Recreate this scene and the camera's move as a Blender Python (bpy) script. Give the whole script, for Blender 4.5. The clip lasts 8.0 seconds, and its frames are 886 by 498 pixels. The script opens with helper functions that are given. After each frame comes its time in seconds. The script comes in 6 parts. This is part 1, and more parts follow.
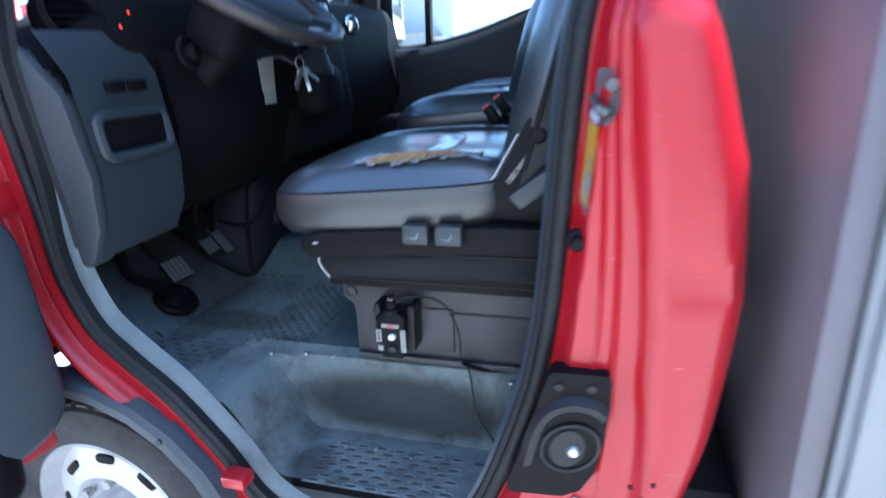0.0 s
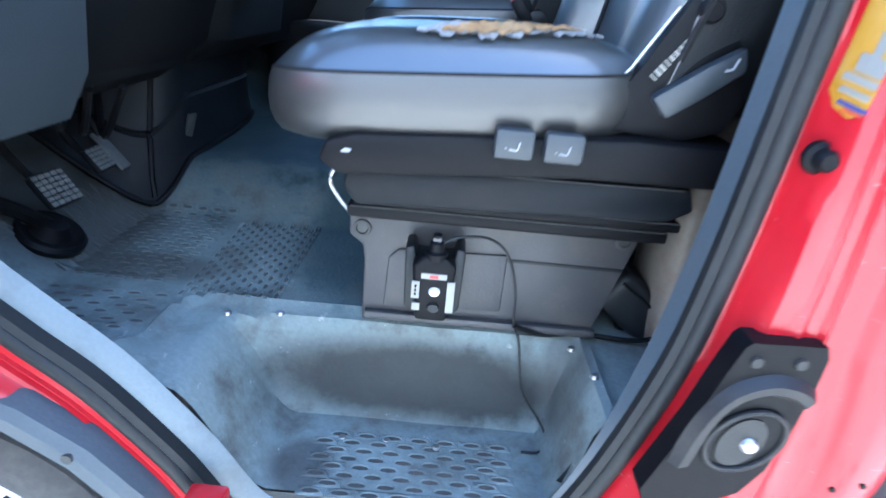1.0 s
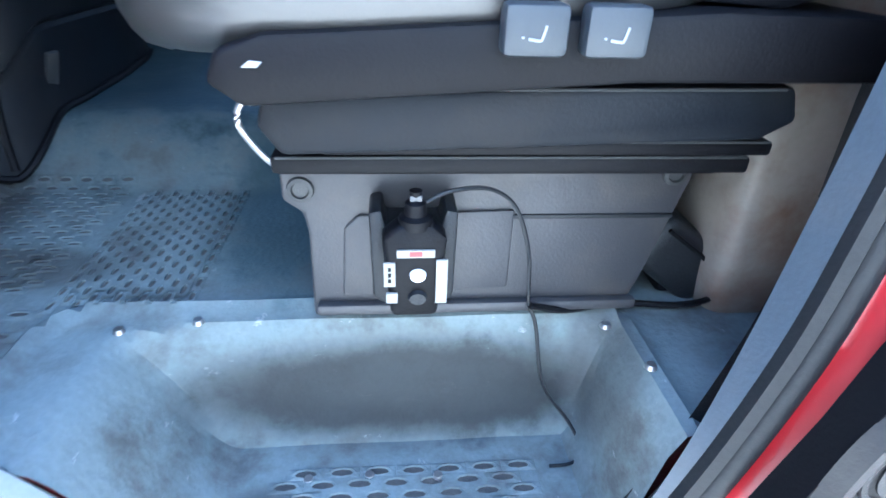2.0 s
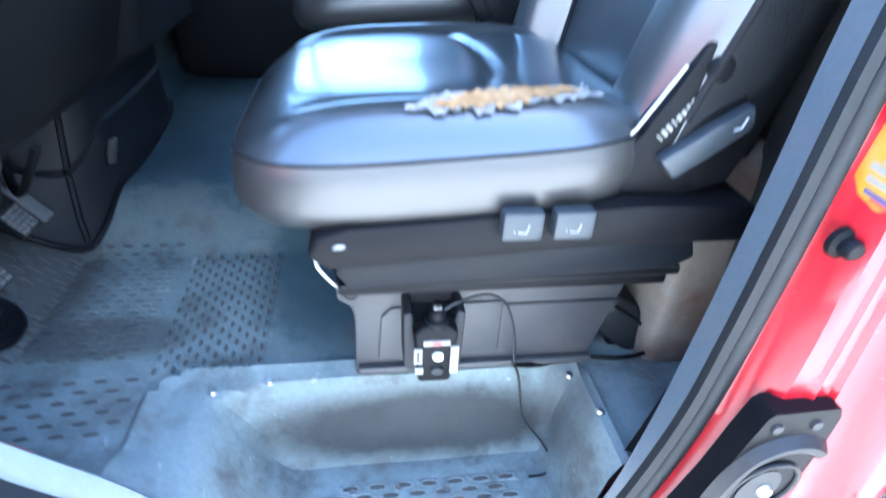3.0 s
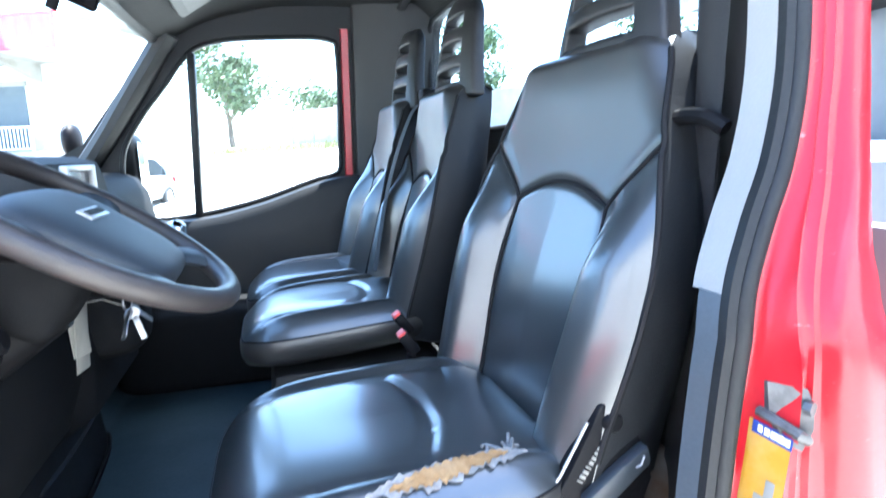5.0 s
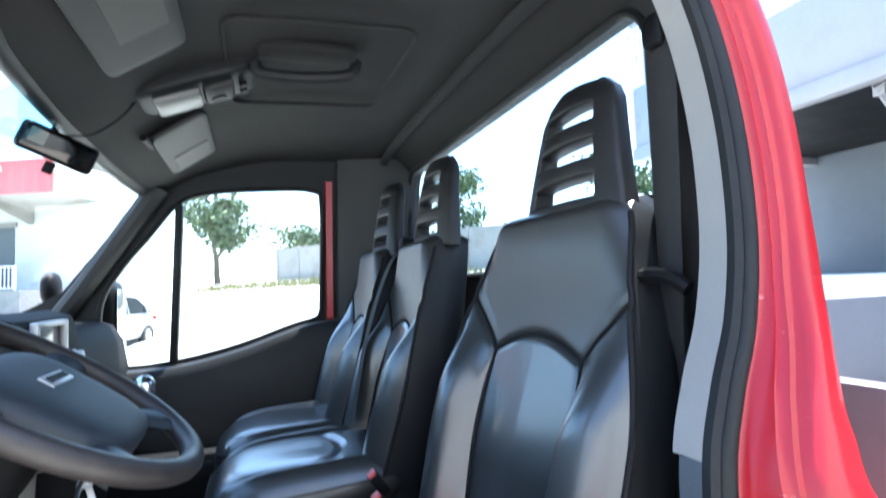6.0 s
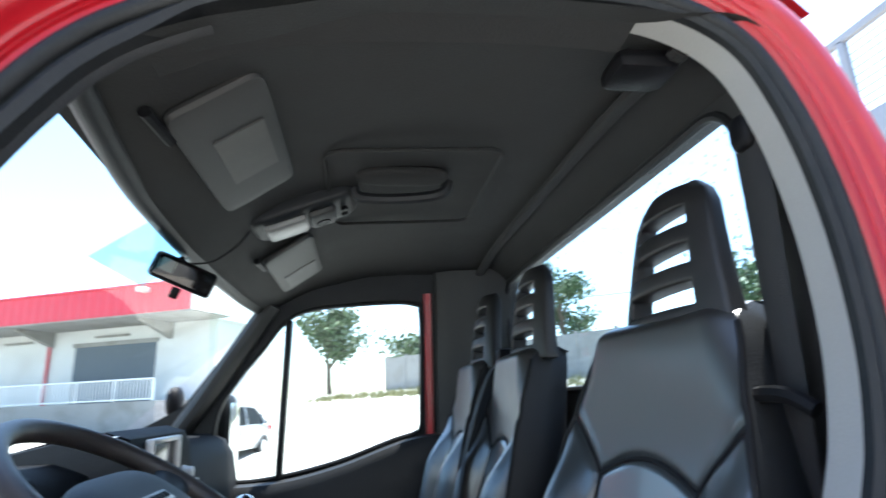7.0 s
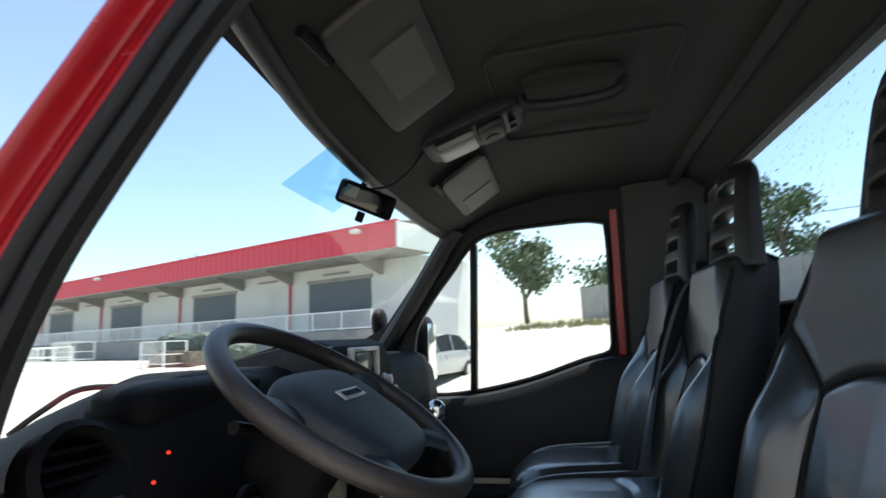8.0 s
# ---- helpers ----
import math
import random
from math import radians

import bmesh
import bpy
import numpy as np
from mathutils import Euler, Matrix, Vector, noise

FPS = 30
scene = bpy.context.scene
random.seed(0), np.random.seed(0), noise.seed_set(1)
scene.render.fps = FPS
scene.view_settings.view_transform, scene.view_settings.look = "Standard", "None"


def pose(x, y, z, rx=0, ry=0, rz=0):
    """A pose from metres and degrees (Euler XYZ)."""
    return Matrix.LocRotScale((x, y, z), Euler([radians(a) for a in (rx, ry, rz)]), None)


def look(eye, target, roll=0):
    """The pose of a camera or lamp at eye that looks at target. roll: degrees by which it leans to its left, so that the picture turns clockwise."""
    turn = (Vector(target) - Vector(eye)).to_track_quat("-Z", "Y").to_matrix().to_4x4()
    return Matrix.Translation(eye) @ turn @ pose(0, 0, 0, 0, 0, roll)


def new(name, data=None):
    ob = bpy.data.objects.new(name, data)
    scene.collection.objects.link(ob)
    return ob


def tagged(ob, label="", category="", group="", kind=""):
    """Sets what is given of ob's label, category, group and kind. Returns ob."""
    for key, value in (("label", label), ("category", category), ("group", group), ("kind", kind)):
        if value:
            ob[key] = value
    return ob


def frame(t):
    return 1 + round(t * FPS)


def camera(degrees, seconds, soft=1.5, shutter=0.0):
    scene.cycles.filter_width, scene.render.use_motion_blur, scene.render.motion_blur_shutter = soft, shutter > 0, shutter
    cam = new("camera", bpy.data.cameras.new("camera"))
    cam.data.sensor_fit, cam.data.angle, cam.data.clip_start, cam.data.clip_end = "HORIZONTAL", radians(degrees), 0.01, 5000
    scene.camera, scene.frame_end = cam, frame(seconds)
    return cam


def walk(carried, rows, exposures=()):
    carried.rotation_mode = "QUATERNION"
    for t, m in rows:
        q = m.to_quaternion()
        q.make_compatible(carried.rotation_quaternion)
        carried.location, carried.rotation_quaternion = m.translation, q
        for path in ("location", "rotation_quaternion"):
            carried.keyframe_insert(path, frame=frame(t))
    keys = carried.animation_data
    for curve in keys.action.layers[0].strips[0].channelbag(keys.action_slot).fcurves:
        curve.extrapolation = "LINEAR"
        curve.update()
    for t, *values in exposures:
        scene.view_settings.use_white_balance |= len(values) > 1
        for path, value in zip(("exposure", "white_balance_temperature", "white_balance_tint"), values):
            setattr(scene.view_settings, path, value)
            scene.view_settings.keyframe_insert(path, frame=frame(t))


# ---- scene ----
cam = camera(76.0, 8.0, shutter=0.5)
PATH = [
    (0, (0.108, -0.652, 1.338), (-0.423, 1.157, 0.670), -2.8),
    (0.5, (-0.183, -0.556, 1.324), (-0.358, 1.242, 0.465), 3.0),
    (1, (-0.276, -0.437, 1.190), (-0.259, 1.390, 0.377), 5.5),
    (1.2, (-0.297, -0.388, 1.144), (-0.265, 1.448, 0.352), 6.3),
    (2.3, (-0.302, -0.163, 1.098), (-0.071, 1.534, 0.066), 0.7),
    (2.5, (-0.305, -0.205, 1.115), (-0.038, 1.496, 0.098), 1.2),
    (2.7, (-0.319, -0.272, 1.197), (-0.105, 1.408, 0.132), 3.5),
    (3, (-0.371, -0.297, 1.345), (-0.096, 1.371, 0.277), 3.3),
    (3.4, (-0.390, -0.326, 1.431), (-0.132, 1.436, 0.521), 0.9),
    (4, (-0.429, -0.333, 1.483), (-0.059, 1.481, 0.728), 0.1),
    (4.4, (-0.426, -0.346, 1.504), (0.053, 1.518, 0.960), 0.1),
    (4.7, (-0.414, -0.348, 1.533), (0.113, 1.532, 1.101), -1.1),
    (5.8, (-0.393, -0.355, 1.599), (0.243, 1.541, 1.604), -2.0),
    (6, (-0.390, -0.357, 1.596), (0.246, 1.535, 1.726), -2.2),
    (6.6, (-0.386, -0.362, 1.596), (0.146, 1.511, 2.050), -1.0),
    (7, (-0.360, -0.359, 1.609), (-0.079, 1.554, 2.122), -2.4),
    (7.3, (-0.354, -0.367, 1.604), (-0.282, 1.572, 2.090), -2.1),
    (7.5, (-0.361, -0.364, 1.596), (-0.478, 1.582, 2.022), -1.3),
    (7.7, (-0.369, -0.360, 1.586), (-0.605, 1.593, 1.946), -0.5),
    (8, (-0.322, -0.305, 1.573), (-0.712, 1.633, 1.878), -2.1),
]
walk(cam, [(t, look(eye, target, roll)) for t, eye, target, roll in PATH],
     [(0, 2.15, 5000, 7), (0.5, 2.75, 5000, 5), (1.2, 3.35, 5000, 4), (2.5, 3.8, 4900, 4), (3.0, 3.9, 5000, 5), (3.5, 3.8, 5100, 6), (4.7, 3.7, 5500, 7), (5.8, 2.75, 5800, 7), (6.5, 2.2, 5900, 7), (7.0, 2.05, 6000, 7), (7.5, 1.8, 6200, 8), (8.0, 1.0, 6700, 8)])

# ---- world, sun ----
world = bpy.data.worlds.new("sky")
scene.world = world
world.use_nodes = True
wn = world.node_tree
sky = wn.nodes.new("ShaderNodeTexSky")
sky.sky_type, sky.sun_disc = "NISHITA", False
sky.sun_elevation, sky.sun_rotation = radians(70), radians(52)
wn.links.new(sky.outputs["Color"], wn.nodes["Background"].inputs["Color"])
wn.nodes["Background"].inputs["Strength"].default_value = 0.15
sun = new("sun", bpy.data.lights.new("sun", "SUN"))
sun.data.energy, sun.data.angle, sun.data.color = 5.0, radians(0.5), (1.0, 0.95, 0.87)
sun.matrix_basis = look((0, 0, 0), (-math.sin(radians(52)) * math.cos(radians(70)), -math.cos(radians(52)) * math.cos(radians(70)), -math.sin(radians(70))))


# ---- materials ----
def mat(name, color, rough=0.5, metal=0.0, grain=40.0, vary=0.25, bump=0.1, stain=None, stain_scale=3.0, stain_amount=0.5, coat=0.0, spec=0.5, scuffs=None, edge=(0.48, 0.72), patches=()):
    """A procedural surface: base colour, fine grain and a broad stain, both at real size."""
    m = bpy.data.materials.new(name)
    m.use_nodes = True
    n, l = m.node_tree.nodes, m.node_tree.links
    b = n["Principled BSDF"]
    b.inputs["Metallic"].default_value = metal
    b.inputs["Coat Weight"].default_value = coat
    b.inputs["Coat Roughness"].default_value = rough * 0.5
    b.inputs["Specular IOR Level"].default_value = spec
    tc = n.new("ShaderNodeTexCoord")
    fine = n.new("ShaderNodeTexNoise")
    fine.inputs["Scale"].default_value, fine.inputs["Detail"].default_value = grain, 6
    broad = n.new("ShaderNodeTexNoise")
    broad.inputs["Scale"].default_value, broad.inputs["Detail"].default_value, broad.inputs["Roughness"].default_value = stain_scale, 8, 0.65
    l.new(tc.outputs["Object"], fine.inputs["Vector"])
    l.new(tc.outputs["Object"], broad.inputs["Vector"])
    tone = n.new("ShaderNodeMix")
    tone.data_type = "RGBA"
    dark = [c * (1 - vary) for c in color]
    light = [min(1, c * (1 + vary)) for c in color]
    tone.inputs["A"].default_value, tone.inputs["B"].default_value = (*dark, 1), (*light, 1)
    l.new(fine.outputs["Fac"], tone.inputs["Factor"])
    ramp = n.new("ShaderNodeValToRGB")
    ramp.color_ramp.elements[0].position, ramp.color_ramp.elements[1].position = edge
    l.new(broad.outputs["Fac"], ramp.inputs["Fac"])
    amount = n.new("ShaderNodeMath")
    amount.operation = "MULTIPLY"
    amount.inputs[1].default_value = stain_amount if stain else 0.0
    l.new(ramp.outputs["Color"], amount.inputs[0])
    over = n.new("ShaderNodeMix")
    over.data_type = "RGBA"
    over.inputs["B"].default_value = (*(stain or color), 1)
    l.new(amount.outputs[0], over.inputs["Factor"])
    l.new(tone.outputs["Result"], over.inputs["A"])
    last = over.outputs["Result"]
    if scuffs:
        shade, stretch, cut, much = scuffs
        place = n.new("ShaderNodeMapping")
        place.inputs["Scale"].default_value, place.inputs["Rotation"].default_value = stretch, (0.3, 0.5, 0.2)
        lines = n.new("ShaderNodeTexNoise")
        lines.inputs["Scale"].default_value, lines.inputs["Detail"].default_value, lines.inputs["Roughness"].default_value = 1.0, 5, 0.7
        pick = n.new("ShaderNodeMapRange")
        pick.inputs["From Min"].default_value, pick.inputs["From Max"].default_value, pick.inputs["To Max"].default_value = cut, cut + 0.06, much
        marked = n.new("ShaderNodeMix")
        marked.data_type = "RGBA"
        marked.inputs["B"].default_value = (*shade, 1)
        l.new(tc.outputs["Object"], place.inputs["Vector"])
        l.new(place.outputs["Vector"], lines.inputs["Vector"])
        l.new(lines.outputs["Fac"], pick.inputs["Value"])
        l.new(pick.outputs["Result"], marked.inputs["Factor"])
        l.new(last, marked.inputs["A"])
        last = marked.outputs["Result"]
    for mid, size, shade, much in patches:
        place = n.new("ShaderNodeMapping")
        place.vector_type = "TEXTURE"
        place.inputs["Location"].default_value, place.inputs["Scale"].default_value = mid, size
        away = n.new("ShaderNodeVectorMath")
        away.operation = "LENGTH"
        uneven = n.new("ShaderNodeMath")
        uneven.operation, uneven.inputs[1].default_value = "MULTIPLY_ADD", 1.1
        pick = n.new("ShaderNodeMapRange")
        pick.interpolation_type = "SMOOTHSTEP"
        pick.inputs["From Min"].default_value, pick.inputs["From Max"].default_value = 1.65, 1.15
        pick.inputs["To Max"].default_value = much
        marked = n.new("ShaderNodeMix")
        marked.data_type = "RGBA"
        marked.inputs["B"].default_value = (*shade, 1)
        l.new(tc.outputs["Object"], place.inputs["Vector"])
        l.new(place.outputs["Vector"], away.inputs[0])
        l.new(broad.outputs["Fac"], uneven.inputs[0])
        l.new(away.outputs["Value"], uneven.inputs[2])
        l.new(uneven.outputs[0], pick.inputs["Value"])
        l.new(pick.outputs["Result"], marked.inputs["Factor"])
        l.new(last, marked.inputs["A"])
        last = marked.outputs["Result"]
    l.new(last, b.inputs["Base Color"])
    rr = n.new("ShaderNodeMapRange")
    rr.inputs["To Min"].default_value, rr.inputs["To Max"].default_value = max(0.02, rough - 0.12), min(1, rough + 0.12)
    l.new(broad.outputs["Fac"], rr.inputs["Value"])
    l.new(rr.outputs["Result"], b.inputs["Roughness"])
    if bump:
        bp = n.new("ShaderNodeBump")
        bp.inputs["Strength"].default_value, bp.inputs["Distance"].default_value = bump, 0.004
        l.new(fine.outputs["Fac"], bp.inputs["Height"])
        l.new(bp.outputs["Normal"], b.inputs["Normal"])
    return m


def glass(name, tint=(0.9, 0.97, 0.95), gloss=1.0):
    """A thin clear pane: mostly seen through, with a plain reflection."""
    m = bpy.data.materials.new(name)
    m.use_nodes = True
    n, l = m.node_tree.nodes, m.node_tree.links
    n.remove(n["Principled BSDF"])
    clear = n.new("ShaderNodeBsdfTransparent")
    clear.inputs["Color"].default_value = (*tint, 1)
    shine = n.new("ShaderNodeBsdfGlossy")
    shine.inputs["Roughness"].default_value = 0.02
    face = n.new("ShaderNodeLayerWeight")
    steep = n.new("ShaderNodeMath")
    steep.operation, steep.inputs[1].default_value = "POWER", 5.0
    weak = n.new("ShaderNodeMath")
    weak.operation, weak.inputs[1].default_value, weak.inputs[2].default_value = "MULTIPLY_ADD", 0.35, 0.03
    mix = n.new("ShaderNodeMixShader")
    l.new(face.outputs["Facing"], steep.inputs[0])
    l.new(steep.outputs[0], weak.inputs[0])
    l.new(weak.outputs[0], mix.inputs[0])
    l.new(clear.outputs[0], mix.inputs[1])
    l.new(shine.outputs[0], mix.inputs[2])
    l.new(mix.outputs[0], n["Material Output"].inputs["Surface"])
    return m


RED = mat("red_paint", (0.36, 0.006, 0.014), 0.34, grain=90, vary=0.05, bump=0.02, stain=(0.38, 0.018, 0.026), stain_scale=6, stain_amount=0.5, coat=0.35, spec=0.4, scuffs=((0.72, 0.30, 0.30), (26, 26, 110), 0.66, 0.55))
RUBBER = mat("black_rubber", (0.009, 0.010, 0.011), 0.55, grain=150, vary=0.3, bump=0.15, stain=(0.035, 0.035, 0.035), stain_amount=0.3, spec=0.3)
TRIM = mat("grey_trim", (0.028, 0.029, 0.029), 0.6, grain=300, vary=0.12, bump=0.15, stain=(0.045, 0.041, 0.036), stain_amount=0.4)
LIGHT_TRIM = mat("pale_grey_trim", (0.25, 0.25, 0.24), 0.55, grain=300, vary=0.08, bump=0.1, stain=(0.22, 0.2, 0.18), stain_amount=0.35)
DARK = mat("dark_plastic", (0.012, 0.0135, 0.0155), 0.5, grain=350, vary=0.2, bump=0.2, stain=(0.025, 0.023, 0.021), stain_amount=0.4, spec=0.3)
DASH = mat("slate_plastic", (0.027, 0.034, 0.041), 0.55, grain=350, vary=0.15, bump=0.2, stain=(0.055, 0.052, 0.05), stain_amount=0.3)
# Noisy dark floor patches: dirt, plus the deep footwell's shade put into the colour.
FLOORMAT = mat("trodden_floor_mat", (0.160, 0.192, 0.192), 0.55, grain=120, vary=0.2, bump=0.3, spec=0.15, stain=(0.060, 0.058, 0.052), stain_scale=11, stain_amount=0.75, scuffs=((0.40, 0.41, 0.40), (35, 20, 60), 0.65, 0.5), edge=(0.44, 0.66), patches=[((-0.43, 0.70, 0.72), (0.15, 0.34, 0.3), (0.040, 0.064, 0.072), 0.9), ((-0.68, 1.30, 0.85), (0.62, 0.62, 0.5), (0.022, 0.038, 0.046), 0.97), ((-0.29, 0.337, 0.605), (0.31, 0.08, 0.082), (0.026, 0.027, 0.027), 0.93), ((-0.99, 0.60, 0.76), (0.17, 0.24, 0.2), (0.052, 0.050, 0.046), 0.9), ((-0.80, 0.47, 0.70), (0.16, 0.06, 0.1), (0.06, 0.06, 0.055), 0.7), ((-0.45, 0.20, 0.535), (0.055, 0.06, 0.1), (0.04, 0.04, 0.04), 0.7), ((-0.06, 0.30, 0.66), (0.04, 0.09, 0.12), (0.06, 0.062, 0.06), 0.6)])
DUSTY = mat("dusty_slate_trim", (0.115, 0.140, 0.156), 0.5, grain=200, vary=0.15, bump=0.15, stain=(0.05, 0.05, 0.05), stain_scale=8, stain_amount=0.6, scuffs=((0.25, 0.26, 0.26), (40, 40, 90), 0.66, 0.4))
DIRT = mat("trodden_dirt", (0.045, 0.045, 0.043), 0.8, grain=200, vary=0.4, bump=0.3, stain=(0.10, 0.09, 0.075), stain_scale=8, stain_amount=0.7)
LEATHER = mat("grey_leatherette", (0.026, 0.030, 0.032), 0.33, grain=420, vary=0.12, bump=0.06, stain=(0.046, 0.047, 0.046), stain_amount=0.35, spec=1.0, coat=0.8)
LEATHER_TAN = mat("taupe_leatherette", (0.019, 0.0188, 0.0184), 0.42, grain=420, vary=0.12, bump=0.06, stain=(0.032, 0.030, 0.027), stain_amount=0.4, spec=0.8, coat=0.35)
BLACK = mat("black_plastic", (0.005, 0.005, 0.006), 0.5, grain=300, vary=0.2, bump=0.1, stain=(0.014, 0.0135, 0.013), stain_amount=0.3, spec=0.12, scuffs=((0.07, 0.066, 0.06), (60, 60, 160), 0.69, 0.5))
SOCKET = mat("black_socket_plastic", (0.012, 0.012, 0.013), 0.5, grain=300, vary=0.2, bump=0.1, stain=(0.05, 0.046, 0.04), stain_scale=20, stain_amount=0.4, spec=0.35)
BUTTON = mat("slate_button", (0.025, 0.031, 0.037), 0.45, grain=300, vary=0.1, bump=0.05)
BASE = mat("seat_base_plastic", (0.036, 0.036, 0.039), 0.5, grain=300, vary=0.12, bump=0.1, stain=(0.085, 0.075, 0.062), stain_amount=0.5, stain_scale=9, scuffs=((0.22, 0.20, 0.18), (30, 30, 140), 0.68, 0.4))
WHITE = mat("white_print", (0.8, 0.8, 0.78), 0.5, grain=50, vary=0.03, bump=0)
STEEL = mat("worn_steel", (0.42, 0.42, 0.42), 0.32, metal=0.9, grain=60, vary=0.2, bump=0.05)
HEADLINER = mat("headliner", (0.0125, 0.013, 0.013), 0.85, grain=260, vary=0.12, bump=0.25, stain=(0.020, 0.019, 0.0175), stain_scale=5, stain_amount=0.4)
GROUND = mat("sandy_asphalt", (0.46, 0.44, 0.40), 0.9, grain=6, vary=0.3, bump=0.2, stain=(0.24, 0.225, 0.2), stain_scale=0.25, stain_amount=0.6)
WALLPAINT = mat("white_render", (0.62, 0.62, 0.6), 0.85, grain=3, vary=0.08, bump=0.1, stain=(0.48, 0.46, 0.43), stain_scale=0.5, stain_amount=0.5)
FASCIA = mat("red_sheet", (0.55, 0.035, 0.06), 0.5, grain=4, vary=0.1, bump=0.05)
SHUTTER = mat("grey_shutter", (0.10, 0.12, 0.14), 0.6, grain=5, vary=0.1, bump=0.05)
CONCRETE = mat("concrete", (0.3, 0.29, 0.27), 0.9, grain=8, vary=0.2, bump=0.2, stain=(0.16, 0.14, 0.11), stain_scale=0.8, stain_amount=0.6)
LEAF = mat("leaf", (0.06, 0.10, 0.035), 0.6, grain=5, vary=0.5, bump=0)
BARK = mat("bark", (0.14, 0.11, 0.08), 0.9, grain=20, vary=0.3, bump=0.5)
PANE = glass("window_glass")
GREYPAINT = mat("grey_paint", (0.25, 0.255, 0.27), 0.5, grain=20, vary=0.06, bump=0.03, stain=(0.2, 0.19, 0.19), stain_amount=0.4, stain_scale=1.5)
# Darker mauve copy of the bed's grey: the headboard's shade is put into it.
SHADED_MAUVE = mat("shaded_mauve_paint", (0.13, 0.115, 0.13), 0.5, grain=30, vary=0.08, bump=0.05, stain=(0.1, 0.09, 0.09), stain_amount=0.4)
TYRE = mat("tyre_rubber", (0.03, 0.03, 0.032), 0.8, grain=90, vary=0.3, bump=0.3, stain=(0.12, 0.115, 0.105), stain_amount=0.5, stain_scale=8)
RIM = mat("silver_wheel_paint", (0.6, 0.6, 0.6), 0.4, metal=0.3, grain=60, vary=0.08, bump=0.03, stain=(0.4, 0.38, 0.35), stain_amount=0.4, stain_scale=9)
SEAM = mat("dark_seam", (0.012, 0.012, 0.013), 0.7, grain=300, vary=0.2, bump=0.1, spec=0.15)
VISOR = mat("visor_vinyl", (0.026, 0.027, 0.027), 0.6, grain=350, vary=0.12, bump=0.1, stain=(0.055, 0.052, 0.048), stain_amount=0.4)
PRIMER = mat("chipped_primer", (0.5, 0.47, 0.45), 0.7, grain=120, vary=0.3, bump=0.3, stain=(0.2, 0.08, 0.04), stain_scale=40, stain_amount=0.6)
LABELGREY = mat("faded_label", (0.062, 0.062, 0.060), 0.6, grain=120, vary=0.1, bump=0.02, stain=(0.07, 0.07, 0.07), stain_scale=20, stain_amount=0.4)
COVER = mat("dark_slate_cover", (0.007, 0.0085, 0.011), 0.5, grain=300, vary=0.15, bump=0.1, stain=(0.020, 0.018, 0.016), stain_amount=0.5, stain_scale=8, spec=0.15)
ARCH = mat("slate_arch_plastic", (0.045, 0.058, 0.072), 0.5, grain=200, vary=0.15, bump=0.1, stain=(0.07, 0.068, 0.065), stain_scale=6, stain_amount=0.4)
YELLOW = mat("yellow_label", (0.42, 0.22, 0.018), 0.45, grain=60, vary=0.12, bump=0.02, stain=(0.40, 0.30, 0.13), stain_scale=30, stain_amount=0.4)
BLUEINK = mat("blue_ink", (0.016, 0.045, 0.22), 0.5, grain=50, vary=0.1, bump=0)
REDINK = mat("red_ink", (0.5, 0.03, 0.03), 0.5, grain=50, vary=0.1, bump=0)
BLUEBAND = glass("blue_film", (0.5, 0.75, 0.86))
HEADREST = mat("headrest_plastic", (0.012, 0.012, 0.013), 0.48, grain=350, vary=0.2, bump=0.15, stain=(0.05, 0.045, 0.04), stain_amount=0.35)
LINING = mat("torn_lining", (0.24, 0.235, 0.225), 0.9, grain=200, vary=0.3, bump=0.4, stain=(0.13, 0.115, 0.10), stain_scale=30, stain_amount=0.6)
FOAM = mat("old_foam", (0.27, 0.155, 0.062), 0.95, grain=120, vary=0.35, bump=0.5, stain=(0.34, 0.25, 0.14), stain_scale=25, stain_amount=0.7)
BEIGE = mat("stained_beige_plastic", (0.17, 0.15, 0.125), 0.6, grain=120, vary=0.12, bump=0.1, stain=(0.10, 0.055, 0.026), stain_scale=6, stain_amount=0.85, edge=(0.42, 0.60))
BELT = mat("belt_webbing", (0.012, 0.012, 0.013), 0.7, grain=600, vary=0.3, bump=0.3)
BUCKLE = mat("red_button", (0.55, 0.06, 0.06), 0.4, grain=80, vary=0.1, bump=0)
DASHTOP = mat("dark_dash_plastic", (0.006, 0.0065, 0.0075), 0.65, grain=400, vary=0.2, bump=0.2, stain=(0.020, 0.019, 0.018), stain_amount=0.35, spec=0.08)
SCREEN = mat("dark_screen", (0.01, 0.012, 0.014), 0.15, grain=20, vary=0.05, bump=0)
SILVER = mat("silver_plastic", (0.5, 0.51, 0.52), 0.35, metal=0.4, grain=100, vary=0.08, bump=0.02)
CHROME = mat("chrome", (0.7, 0.7, 0.7), 0.12, metal=1.0, grain=50, vary=0.05, bump=0)
WHEELSKIN = mat("worn_wheel_leather", (0.032, 0.028, 0.027), 0.42, grain=450, vary=0.25, bump=0.2, stain=(0.075, 0.06, 0.05), stain_scale=8, stain_amount=0.5)
PAPER = mat("paper", (0.24, 0.235, 0.21), 0.8, grain=60, vary=0.05, bump=0.02, stain=(0.24, 0.22, 0.18), stain_scale=20, stain_amount=0.4)
PEDAL = mat("pedal_rubber", (0.10, 0.10, 0.095), 0.6, grain=150, vary=0.25, bump=0.2, stain=(0.22, 0.2, 0.17), stain_scale=20, stain_amount=0.5)
PRINT = mat("faded_print", (0.27, 0.28, 0.29), 0.5, grain=50, vary=0.1, bump=0)
